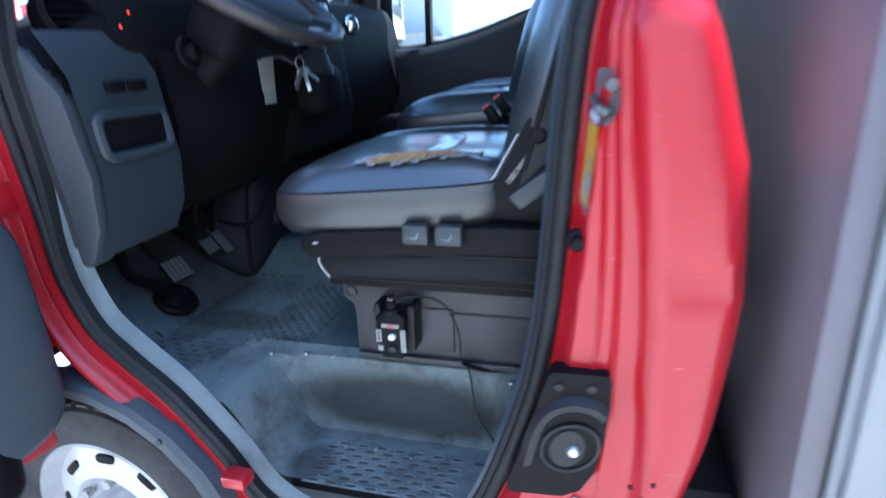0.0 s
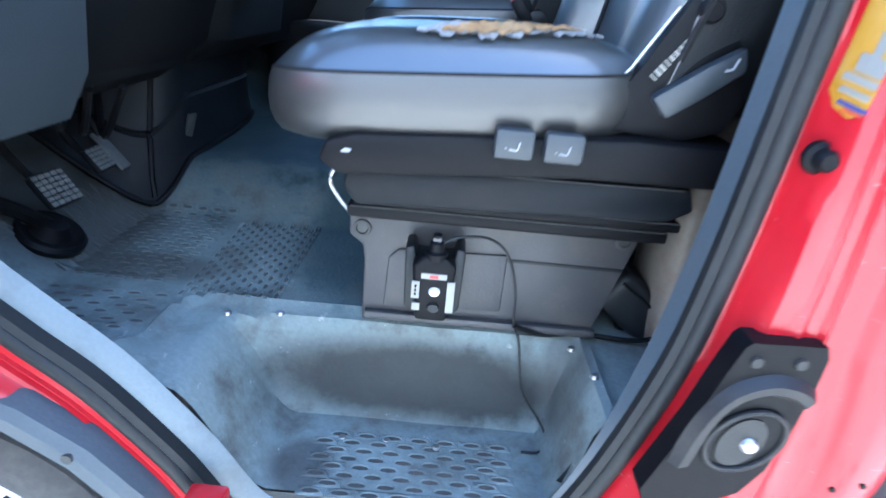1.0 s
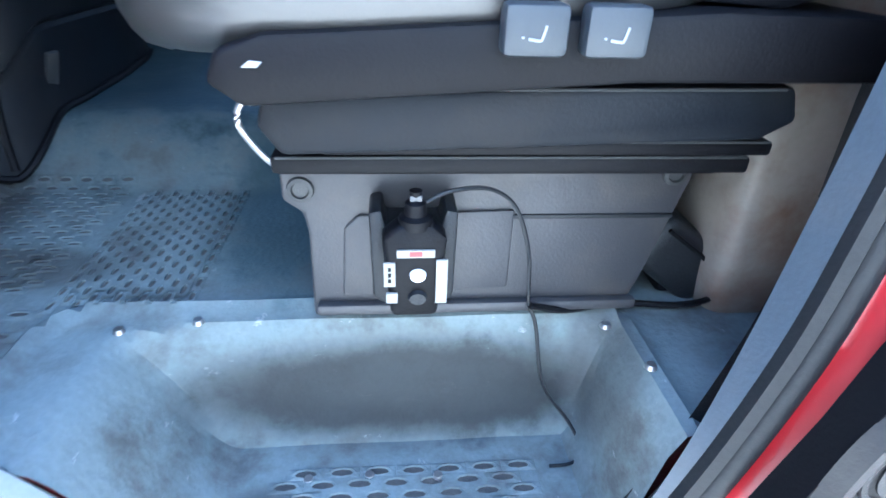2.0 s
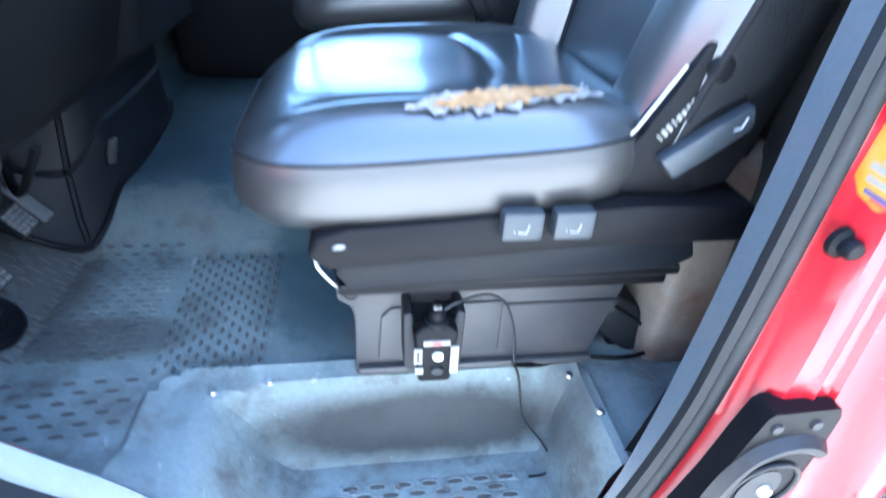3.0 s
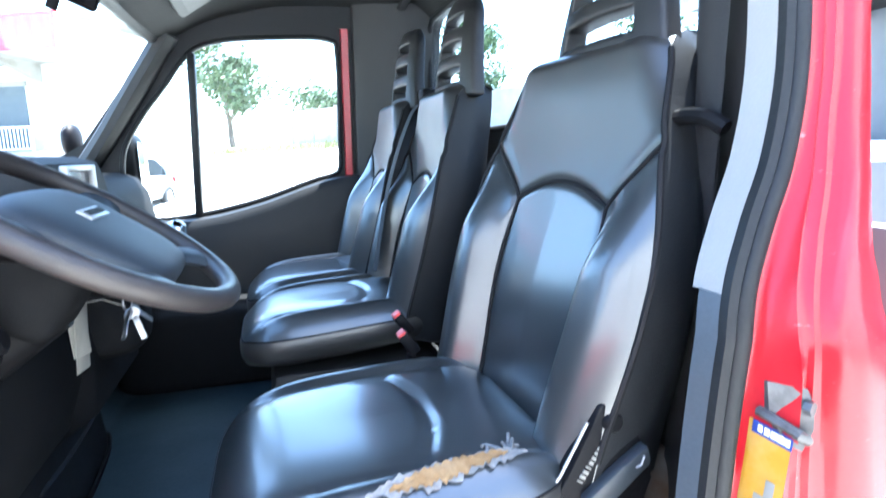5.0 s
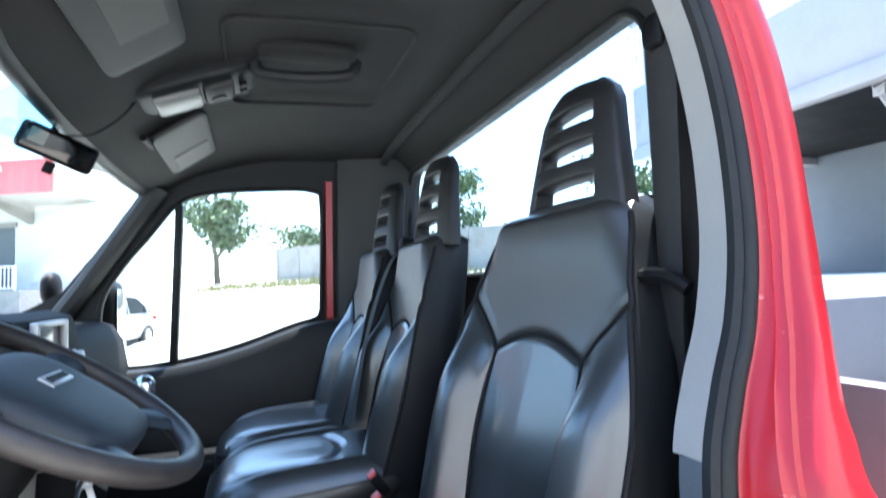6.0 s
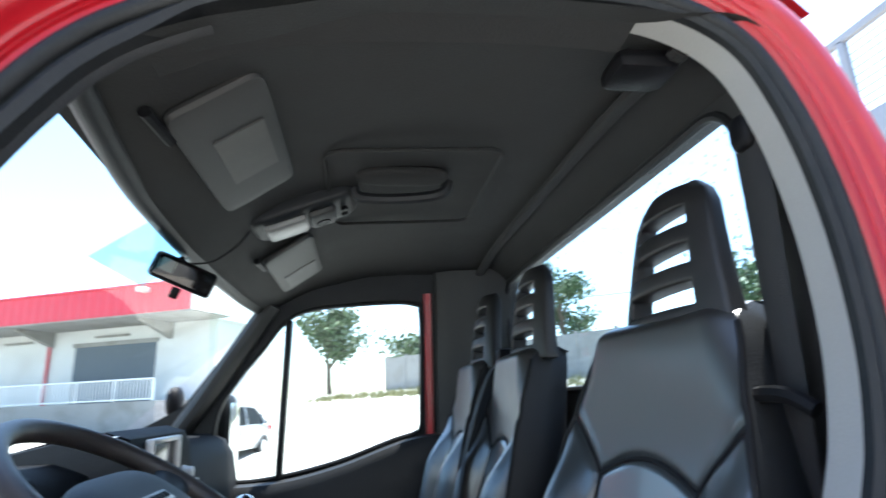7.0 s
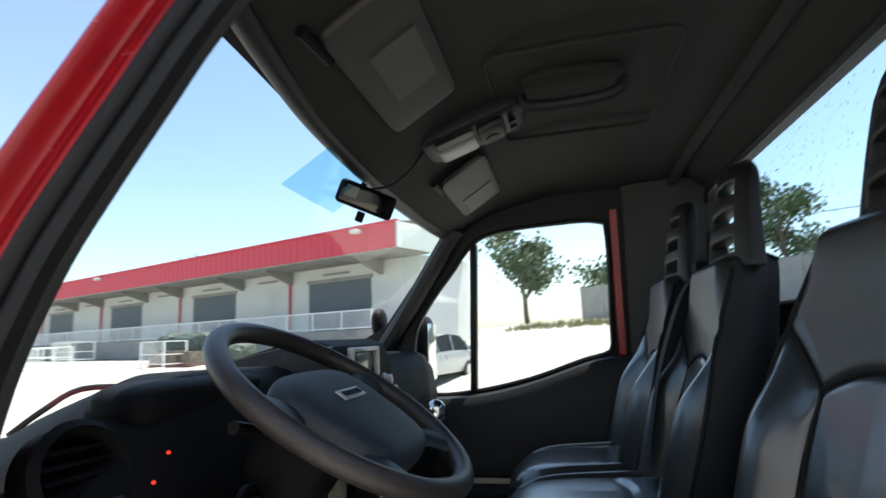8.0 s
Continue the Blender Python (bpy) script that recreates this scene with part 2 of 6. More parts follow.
CASTING = mat("greased_steel", (0.13, 0.13, 0.13), 0.5, metal=0.6, grain=60, vary=0.4, bump=0.2, stain=(0.05, 0.045, 0.04), stain_scale=40, stain_amount=0.6)
DIFFUSER = mat("lamp_lens", (0.19, 0.19, 0.183), 0.35, grain=150, vary=0.05, bump=0.05)
MIRROR = mat("mirror_glass", (0.75, 0.77, 0.78), 0.03, metal=1.0, grain=10, vary=0.02, bump=0)
# Near-black tint stands in for the dark cabin the mirror should reflect.
DARK_MIRROR = mat("dark_reflection_mirror", (0.06, 0.058, 0.056), 0.05, metal=1.0, grain=10, vary=0.02, bump=0)
REDLAMP = mat("red_lamp", (0.6, 0.02, 0.02), 0.4, grain=10, vary=0.02, bump=0)
REDLAMP.node_tree.nodes["Principled BSDF"].inputs["Emission Color"].default_value = (1.0, 0.05, 0.02, 1)
REDLAMP.node_tree.nodes["Principled BSDF"].inputs["Emission Strength"].default_value = 0.6
GRASS = mat("dry_grass", (0.20, 0.19, 0.08), 0.8, grain=4, vary=0.4, bump=0)
CARPAINT = mat("silver_car_paint", (0.42, 0.43, 0.44), 0.3, metal=0.5, grain=20, vary=0.05, bump=0, coat=0.5)
CARGLASS = mat("dark_car_glass", (0.02, 0.025, 0.03), 0.08, grain=10, vary=0.05, bump=0)
TARP = mat("green_tarpaulin", (0.06, 0.08, 0.065), 0.6, grain=8, vary=0.25, bump=0.2, stain=(0.12, 0.13, 0.11), stain_scale=2, stain_amount=0.4)


def spotted_glass(name):
    """Clear pane with dried rain spots."""
    m = glass(name, (0.86, 0.93, 0.95))
    n, l = m.node_tree.nodes, m.node_tree.links
    tc, vor, cut = n.new("ShaderNodeTexCoord"), n.new("ShaderNodeTexVoronoi"), n.new("ShaderNodeMath")
    vor.inputs["Scale"].default_value = 60
    cut.operation, cut.inputs[1].default_value = "LESS_THAN", 0.115
    speck = n.new("ShaderNodeBsdfDiffuse")
    speck.inputs["Color"].default_value = (0.25, 0.24, 0.22, 1)
    mix = n.new("ShaderNodeMixShader")
    was = n["Material Output"].inputs["Surface"].links[0].from_socket
    l.new(tc.outputs["Object"], vor.inputs["Vector"])
    l.new(vor.outputs["Distance"], cut.inputs[0])
    l.new(cut.outputs[0], mix.inputs[0])
    l.new(was, mix.inputs[1])
    l.new(speck.outputs[0], mix.inputs[2])
    l.new(mix.outputs[0], n["Material Output"].inputs["Surface"])
    return m


DIRTY = spotted_glass("spotted_glass")


# ---- mesh helpers ----
def part(name, bm, material, parent=None, label="", smooth=True):
    """Links a bmesh as one mesh object, under a thing or a part."""
    me = bpy.data.meshes.new(name)
    bmesh.ops.recalc_face_normals(bm, faces=bm.faces)
    bm.to_mesh(me)
    bm.free()
    if smooth:
        me.polygons.foreach_set("use_smooth", [True] * len(me.polygons))
        me.set_sharp_from_angle(angle=radians(38))
    me.materials.append(material)
    ob = new(name, me)
    if parent:
        ob.parent = parent
    if label:
        tagged(ob, label)
    return ob


def thing(name, label, category, group="", kind="", at=None):
    ob = new(name)
    ob.empty_display_size = 0.05
    if at:
        ob.matrix_basis = at
    return tagged(ob, label, category, group, kind)


def box(bm, lo, hi, bevel=0.0, m=None, seg=2):
    """A box between two corners, its edges rounded."""
    made = bmesh.ops.create_cube(bm, size=1)["verts"]
    size = [b - a for a, b in zip(lo, hi)]
    mid = [(a + b) / 2 for a, b in zip(lo, hi)]
    for v in made:
        v.co = Vector([c * s + o for c, s, o in zip(v.co, size, mid)])
    if bevel:
        edges = list({e for v in made for e in v.link_edges})
        out = bmesh.ops.bevel(bm, geom=edges, offset=min(bevel, 0.49 * min(size)), segments=seg, affect="EDGES", profile=0.5)
        made = list({v for f in out["faces"] for v in f.verts} | {v for v in made if v.is_valid})
    if m:
        bmesh.ops.transform(bm, matrix=m, verts=[v for v in made if v.is_valid])
    return bm


def newbox(lo, hi, bevel=0.0, m=None, seg=2):
    return box(bmesh.new(), lo, hi, bevel, m, seg)


def moved(bm, x, y, z):
    bmesh.ops.translate(bm, verts=bm.verts, vec=(x, y, z))
    return bm


def smooth_curve(points, per=8, closed=False):
    """A Catmull-Rom curve through points of any dimension."""
    p = [Vector(q) for q in points]
    n = len(p)
    out = []
    for i in range(n if closed else n - 1):
        a, b, c, d = (p[(i - 1) % n], p[i], p[(i + 1) % n], p[(i + 2) % n]) if closed else (p[max(i - 1, 0)], p[i], p[i + 1], p[min(i + 2, n - 1)])
        for k in range(per):
            t = k / per
            out.append(0.5 * ((2 * b) + (c - a) * t + (2 * a - 5 * b + 4 * c - d) * t * t + (3 * b - a - 3 * c + d) * t ** 3))
    if not closed:
        out.append(p[-1])
    return out


def skin(bm, rings, closed_u=False, cap=False):
    """Faces between rings of equal length. closed_u: each ring closes on itself."""
    vs = [[bm.verts.new(q) for q in ring] for ring in rings]
    for a, b in zip(vs, vs[1:]):
        n = len(a)
        for i in range(n if closed_u else n - 1):
            j = (i + 1) % n
            bm.faces.new((a[i], a[j], b[j], b[i]))
    if cap:
        bm.faces.new(vs[0])
        bm.faces.new(vs[-1])
    return bm


def tube(bm, pts, r, sides=8, closed=False, flat=1.0, up=(0, 0, 1)):
    """A round or flattened bar along points; r is a number or one for each point."""
    pts = [Vector(p) for p in pts]
    n = len(pts)
    rings = []
    for i, p in enumerate(pts):
        d = (pts[(i + 1) % n] - pts[i - 1]) if closed else (pts[min(i + 1, n - 1)] - pts[max(i - 1, 0)])
        d.normalize()
        side = d.cross(Vector(up))
        if side.length < 1e-3:
            side = d.cross(Vector((0.3, 1, 0.2)))
        side.normalize()
        top = side.cross(d)
        rad = r[i] if isinstance(r, (list, tuple)) else r
        rings.append([p + rad * (math.cos(2 * math.pi * k / sides) * side + flat * math.sin(2 * math.pi * k / sides) * top) for k in range(sides)])
    if closed:
        rings.append(rings[0])
        skin(bm, rings, True)
        bmesh.ops.remove_doubles(bm, verts=bm.verts, dist=1e-6)
    else:
        skin(bm, rings, True, True)
    return bm


def puff(bm, mid, half, e=(0.4, 0.4), nu=40, nv=20, warp=None, m=None):
    """A rounded cushion: a superellipsoid, with a warp of its unit shape."""
    f = lambda c, p: math.copysign(abs(c) ** p, c)
    rings = []
    for i in range(nv + 1):
        ph = -math.pi / 2 + math.pi * min(max(i / nv, 0.002), 0.998)
        ring = []
        for j in range(nu):
            th = 2 * math.pi * j / nu
            u = Vector((f(math.cos(ph), e[0]) * f(math.cos(th), e[1]), f(math.cos(ph), e[0]) * f(math.sin(th), e[1]), f(math.sin(ph), e[0])))
            if warp:
                u = warp(u)
            q = Vector((mid[0] + u.x * half[0], mid[1] + u.y * half[1], mid[2] + u.z * half[2]))
            ring.append(m @ q if m else q)
        rings.append(ring)
    return skin(bm, rings, True, True)


def disc(bm, mid, axis, r, depth, sides=24, r2=None, bevel=0.0):
    """A short round bar about an axis."""
    turn = Vector(axis).to_track_quat("Z", "Y").to_matrix().to_4x4()
    prof = [(0.0, -depth / 2), (r, -depth / 2), (r2 if r2 is not None else r, depth / 2), (0.0, depth / 2)]
    if bevel:
        rr = r2 if r2 is not None else r
        prof = [(0.0, -depth / 2), (r, -depth / 2), (rr, depth / 2 - bevel), (rr - bevel, depth / 2), (0.0, depth / 2)]
    return lathe(bm, prof, Matrix.Translation(mid) @ turn, sides)


def lathe(bm, prof, m, sides=32):
    """A profile of (radius, height) turned about z."""
    rings = []
    for k in range(sides):
        a = 2 * math.pi * k / sides
        rings.append([m @ Vector((max(r, 1e-4) * math.cos(a), max(r, 1e-4) * math.sin(a), h)) for r, h in prof])
    rings.append(rings[0])
    skin(bm, rings)
    bmesh.ops.remove_doubles(bm, verts=bm.verts, dist=1e-5)
    return bm


# ---- cab: the side with the open doorway ----
def blend(a, b, t):
    t = min(1, max(0, t))
    t = t * t * (3 - 2 * t)
    return a + (b - a) * t


def side_y(z):
    """How far in the seal's plane stands at a height: upright below the belt, leaning in above."""
    return blend(0.118, 0.132, (z - 0.65) / 0.35) + max(0.0, z - 1.35) * 0.16


OPENING = [(0.072, 1.25), (0.088, 1.38), (0.118, 1.46), (0.157, 1.54), (0.188, 1.65), (0.203, 1.80), (0.192, 1.95), (0.150, 2.065), (0.05, 2.13), (-0.10, 2.145), (-0.30, 2.14), (-0.50, 2.115), (-0.62, 2.065), (-0.69, 2.01),
           (-0.74, 1.94), (-0.785, 1.86), (-0.835, 1.77), (-0.88, 1.68), (-0.915, 1.57), (-0.93, 1.45), (-0.93, 1.32), (-0.92, 1.18), (-0.91, 1.07), (-0.905, 0.97), (-0.885, 0.90), (-0.845, 0.83), (-0.77, 0.765), (-0.69, 0.70),
           (-0.605, 0.60), (-0.525, 0.485), (-0.40, 0.42), (-0.25, 0.41), (-0.13, 0.48), (-0.055, 0.585), (0.018, 0.79), (0.046, 0.93), (0.060, 1.08)]
CURVE = smooth_curve(OPENING, 10, True)
NC = len(CURVE)


def offset_loop(curve, d, dy):
    """The loop moved outward by d (a number or a function of the point) and outward from the cab by dy."""
    out = []
    n = len(curve)
    for i, p in enumerate(curve):
        t = (curve[(i + 1) % n] - curve[i - 1]).normalized()
        dd = d(p) if callable(d) else d
        q = p + Vector((t.y, -t.x)) * dd
        yy = dy(p) if callable(dy) else dy
        out.append(Vector((q.x, side_y(q.y) - yy, q.y)))
    return out


def rearness(p):
    return blend(0, 1, (p.x + 0.22) / 0.14)


def between(z, steps):
    """Straight-line reading of a short table of (height, value)."""
    for (a, u), (b, v) in zip(steps, steps[1:]):
        if z < b:
            return u + (v - u) * max(0, z - a) / (b - a)
    return steps[-1][1]


def spread(p, d):
    """Where the profile's step d lies here: slim round the front, wide on the rear corner."""
    if d <= 0.01:
        return d
    r = rearness(p)
    crease = 0.27 + r * (between(p.y, ((0.64, 1.28), (0.78, 1.02), (0.90, 0.80), (1.10, 0.62), (1.36, 0.32), (1.6, 0.25))) - 0.27)
    rim = 0.27 + r * (between(p.y, ((0.66, 0.90), (0.87, 0.92), (1.03, 0.91), (1.2, 0.81), (1.36, 0.59), (1.53, 0.35), (1.7, 0.29))) - 0.27)
    return d * crease if d <= 0.165 else 0.165 * crease + (0.27 * rim - 0.165 * crease) * (d - 0.165) / 0.105


def slant(d, z):
    """How far the jamb's face turns outward at a distance from the seal; less above the belt line."""
    return 0.048 * blend(0, 1, (d - 0.010) / 0.022) * blend(1, 0.3, (z - 1.32) / 0.3)


def proud(p):
    """How far the outer skin stands out: less above the belt line."""
    return 1 - 0.55 * rearness(p) * blend(0, 1, (p.y - 1.35) / 0.35)


def dent(p):
    """A shallow pressing in the flat of the rear corner."""
    return 0.007 * rearness(p) * blend(0, 1, (p.y - 1.015) / 0.03) * blend(1, 0, (p.y - 1.085) / 0.012)


cab = thing("truck_cab", "red light truck cab with its driver's doorway open", "truck cab")
FRAME = [(0.0, -0.03), (0.003, -0.002), (0.010, 0.0), (0.017, 0.0003), (0.024, 0.0005), (0.033, 0.001), (0.042, 0.001), (0.05, 0.001), (0.062, 0.0012), (0.075, 0.0015), (0.082, 0.006), (0.090, 0.0015), (0.106, 0.002), (0.113, 0.008), (0.122, 0.003), (0.150, 0.006), (0.157, 0.010), (0.163, 0.018), (0.170, 0.026), (0.176, 0.030), (0.184, 0.034), (0.192, 0.035), (0.215, 0.034), (0.235, 0.031), (0.246, 0.024), (0.258, 0.006),
         (0.266, -0.025), (0.270, -0.06), (0.270, -0.13)]
loops = [offset_loop(CURVE, (lambda p, d=d: spread(p, d)), (lambda p, d=d, y=y: (y * proud(p) if y > 0 else y) + rearness(p) * slant(spread(p, d), p.y) - (dent(p) if 0.19 < d < 0.245 else 0))) for d, y in FRAME]
for loop in loops:
    for p, q in zip(CURVE, loop):
        q.z = max(q.z, min(p.y, 0.655) - 0.08 * (1 - rearness(p)))
part("door_frame", skin(bmesh.new(), [list(r) + [r[0]] for r in loops]), RED, cab)
def lip(p):
    """The inner rubber is broader along the windscreen pillar."""
    return 1 + 0.65 * blend(0, 1, (-0.55 - p.x) / 0.1) * blend(0, 1, (p.y - 1.0) / 0.2)


part("door_seal", tube(bmesh.new(), offset_loop(CURVE, -0.007, 0.002), 0.0125, 10, True, up=(0, 1, 0)), RUBBER, cab, "black rubber door seal")
part("inner_lip", skin(bmesh.new(), [list(r) + [r[0]] for r in (offset_loop(CURVE, lambda p: -0.013 * lip(p), 0.003), offset_loop(CURVE, lambda p: -0.020 * lip(p), 0.009), offset_loop(CURVE, lambda p: -0.028 * lip(p), 0.004), offset_loop(CURVE, lambda p: -0.031 * lip(p), -0.020))]), RUBBER, cab, "black ribbed rubber lip")


def run_of(curve, keep, d0, d1, y0, y1, bulge=0.006):
    """A trim strip along the part of the loop that keep picks."""
    cols = []
    a, b = offset_loop(curve, d0, y0), offset_loop(curve, d1, y1)
    last = y1 if callable(y1) else (lambda p: y1)
    mid = offset_loop(curve, (d0 + d1) / 2, lambda p: (y0 + last(p)) / 2 + bulge)
    deep = offset_loop(curve, d1 + 0.006, lambda p: last(p) - 0.006)
    start = next(i for i in range(NC) if keep(curve[i]) and not keep(curve[i - 1]))
    i = start
    while keep(curve[i % NC]) and i < start + NC:
        k = i % NC
        cols.append([a[k], mid[k], b[k], deep[k]])
        i += 1
    return skin(bmesh.new(), cols)


part("pillar_trim", run_of(CURVE, lambda p: p.y > 1.38 and p.x > 0.02, -0.030, -0.034, -0.006, -0.046, 0.0), LIGHT_TRIM, cab, "pale grey plastic trim of the door pillar")
part("roof_rail_trim", run_of(CURVE, lambda p: p.y > 1.7 and -0.64 < p.x < 0.03, -0.030, -0.042, -0.006, -0.085, 0.0), HEADLINER, cab, "grey trim over the doorway")
part("pillar_lining", run_of(CURVE, lambda p: 0.56 < p.y < 2.04 and p.x > -0.15, -0.020, 0.11, -0.050, -0.060, 0.0), DARK, cab, "dark inner lining of the door pillar")
part("front_pillar_trim", run_of(CURVE, lambda p: p.y > 1.0 and p.x < -0.55, -0.050, -0.056, -0.010, -0.02, 0.001), DARK, cab, "dark grey trim of the windscreen pillar")
part("lower_pillar_trim", run_of(CURVE, lambda p: 0.50 < p.y < 1.395 and p.x > -0.2, -0.030, -0.037, -0.006, lambda p: -0.010 - 0.022 * blend(0, 1, (p.y - 0.58) / 0.3), 0.0), ARCH, cab, "dusty slate lower pillar trim")
part("sill_trim", run_of(CURVE, lambda p: p.y < 1.2 and p.x < -0.40, -0.031, -0.058, -0.012, -0.03, 0.006), DUSTY, cab, "dusty slate sill trim")

# floor and step well as one moulded sheet
def floor_z(x, y):
    left, right, deep = max(-0.485 - x, 0), max(x + 0.085, 0), max(y - 0.318, 0)
    d = math.sqrt((left / 0.13) ** 2 + (right / 0.045) ** 2 + (deep / 0.028) ** 2)
    z = blend(0.535, 0.700, d)
    far = math.hypot(max(left - 0.145, 0), right, deep)
    z += 0.013 * math.exp(-((far - 0.055) / 0.009) ** 2) * (y < 0.40)
    z += 0.03 * blend(0, 1, (0.25 - y) / 0.08) * blend(0, 1, (-0.62 - x) / 0.06)
    z += max(0, -0.91 - x) * 0.9
    z += 0.10 * blend(0, 1, (y - 0.70) / 0.15)
    z += 0.0015 * noise.noise(Vector((x * 9, y * 9, 0)))
    return z


xs = [-1.20 + 0.0125 * i for i in range(114)]
yvals = [0.150 + 0.0125 * i for i in range(146)]
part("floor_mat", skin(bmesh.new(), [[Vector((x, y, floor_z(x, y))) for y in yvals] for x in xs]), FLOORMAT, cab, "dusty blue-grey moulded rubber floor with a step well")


def pockets(nx, ny, x0, y0, cx, cy, rx, ry, h, along_y):
    """A raised rubber net with oval pockets in staggered rows, and the dirt lying in the pockets."""
    net, dirt = bmesh.new(), bmesh.new()
    for i in range(nx):
        for j in range(ny):
            x = x0 + cx * (i + (0.5 * (j % 2) if not along_y else 0))
            y = y0 + cy * (j + (0.5 * (i % 2) if along_y else 0))
            edge = 0.35 if i in (0, nx - 1) or j in (0, ny - 1) else 1.0
            rim, top, low = [], [], []
            for k in range(8):
                a = math.pi * k / 4
                c, s = math.cos(a), math.sin(a)
                m = max(abs(c), abs(s))
                u, v = x + cx / 2 * c / m, y + cy / 2 * s / m
                rim.append(net.verts.new((u, v, floor_z(u, v) + h * edge)))
                u, v = x + rx * c, y + ry * s
                top.append(net.verts.new((u, v, floor_z(u, v) + h)))
                u, v = x + rx * 0.85 * c, y + ry * 0.85 * s
                low.append((u, v, floor_z(u, v) + 0.0004))
            inner = [net.verts.new(p) for p in low]
            for k in range(8):
                q = (k + 1) % 8
                net.faces.new((rim[k], rim[q], top[q], top[k]))
                net.faces.new((top[k], top[q], inner[q], inner[k]))
            dirt.faces.new([dirt.verts.new((p[0], p[1], p[2] + 0.0003)) for p in low])
    return net, dirt


def pocket_part(name, *spec):
    net, dirt = pockets(*spec)
    tagged(part(name, net, FLOORMAT, cab, "raised anti-slip net moulded in the floor", smooth=False), kind="stuff")
    tagged(part("trodden_dirt", dirt, DIRT, cab, "dark dirt in the floor's oval pockets", smooth=False), kind="stuff")


pocket_part("floor_net", 12, 11, -0.695, 0.385, 0.014, 0.030, 0.0038, 0.0105, 0.0028, True)
pocket_part("heel_net", 8, 20, -0.985, 0.42, 0.033, 0.0165, 0.0105, 0.0046, 0.0028, False)
pocket_part("sill_net", 5, 6, -0.92, 0.27, 0.044, 0.020, 0.0125, 0.0052, 0.0022, False)
pocket_part("step_net", 7, 8, -0.425, 0.152, 0.042, 0.0165, 0.0150, 0.0058, 0.0030, False)
for x, y in ((-0.60, 0.335), (-0.52, 0.350), (-0.05, 0.33), (-0.035, 0.24), (-0.40, 0.260), (-0.33, 0.262), (-0.25, 0.258)):
    part("floor_screw", disc(bmesh.new(), (x, y, floor_z(x, y) + 0.002), (0, 0, 1), 0.007, 0.005, 12, 0.005), STEEL, cab)

# Ledge added; its black hides sun patches on the floor behind the seats.
part("added_dark_ledge", newbox((0.045, 0.66, 0.68), (0.198, 1.92, 0.92), 0.02), BLACK, cab, "black ledge added to darken the gap behind the seats")

# back wall with its window
def frame_sheet(hole, outer, to3, depth):
    """A wall round an opening: two outlines of equal count, given depth."""
    close = lambda r: r + [r[0]]
    rings = [close([to3(*p, d) for p in ring]) for ring, d in ((hole, depth), (hole, 0), (outer, 0), (outer, depth), (hole, depth))]
    bm = skin(bmesh.new(), rings)
    bmesh.ops.remove_doubles(bm, verts=bm.verts, dist=1e-5)
    return bm


def rounded(x0, z0, x1, z1, r, per=6):
    out = []
    for cx, cz, a0 in ((x1 - r, z1 - r, 0), (x0 + r, z1 - r, 90), (x0 + r, z0 + r, 180), (x1 - r, z0 + r, 270)):
        for k in range(per + 1):
            a = radians(a0 + 90 * k / per)
            out.append((cx + r * math.cos(a), cz + r * math.sin(a)))
    return out


def cast_out(ring, mid, polygon):
    """Each point of ring moved straight out from mid to the polygon."""
    out = []
    for p in ring:
        d = Vector((p[0] - mid[0], p[1] - mid[1]))
        best = 9
        for a, b in zip(polygon, polygon[1:] + polygon[:1]):
            e = Vector((b[0] - a[0], b[1] - a[1]))
            den = d.x * e.y - d.y * e.x
            if abs(den) < 1e-9:
                continue
            w = Vector((a[0] - mid[0], a[1] - mid[1]))
            s, t = (w.x * e.y - w.y * e.x) / den, (w.x * d.y - w.y * d.x) / den
            if s > 0 and -1e-6 <= t <= 1 + 1e-6:
                best = min(best, s)
        out.append((mid[0] + d.x * best, mid[1] + d.y * best))
    return out


BACK_X = 0.20
hole = rounded(0.355, 1.62, 1.80, 2.04, 0.08)
wall3 = lambda a, b, d: Vector((BACK_X + d + 0.10 * max(0, b - 2.04), a, b))
part("rear_wall", frame_sheet(hole, cast_out(hole, (1.08, 1.83), [(0.150, 0.60), (0.165, 1.3), (0.285, 2.17), (1.82, 2.17), (1.93, 1.3), (1.93, 0.60)]), wall3, 0.045), TRIM, cab, "grey trimmed rear wall with a wide window")
part("rear_wall_lower", newbox((BACK_X + 0.003, 0.205, 0.60), (BACK_X + 0.046, 1.93, 1.585), 0.008), TRIM, cab, "grey trimmed lower rear wall")
part("rear_window_seal", tube(bmesh.new(), [wall3(a, b, 0.004) for a, b in hole], 0.010, 8, True, up=(1, 0, 0)), RUBBER, cab, "black window rubber")
pane = part("rear_window", newbox((BACK_X + 0.02, 0.345, 1.61), (BACK_X + 0.024, 1.81, 2.05)), DIRTY, cab, "rain-spotted rear window pane")
pane.visible_shadow = False

# right side: pillar, passenger door and its two panes
RWIN = smooth_curve([(-0.136, 1.58), (-0.132, 1.92), (-0.165, 1.983), (-0.35, 1.985), (-0.55, 1.968), (-0.65, 1.925), (-0.74, 1.815), (-0.83, 1.705), (-0.90, 1.58), (-0.905, 1.41), (-0.84, 1.350), (-0.67, 1.356), (-0.45, 1.40), (-0.25, 1.465), (-0.165, 1.487), (-0.140, 1.51)], 5, True)
RWIN = [(p.x, p.y) for p in RWIN]
ROUT = cast_out(RWIN, (-0.5, 1.66), [(0.24, 0.55), (0.24, 2.16), (-0.45, 2.16), (-0.66, 2.05), (-0.78, 1.93), (-0.89, 1.79), (-1.02, 1.62), (-1.38, 1.44), (-1.38, 0.55)])


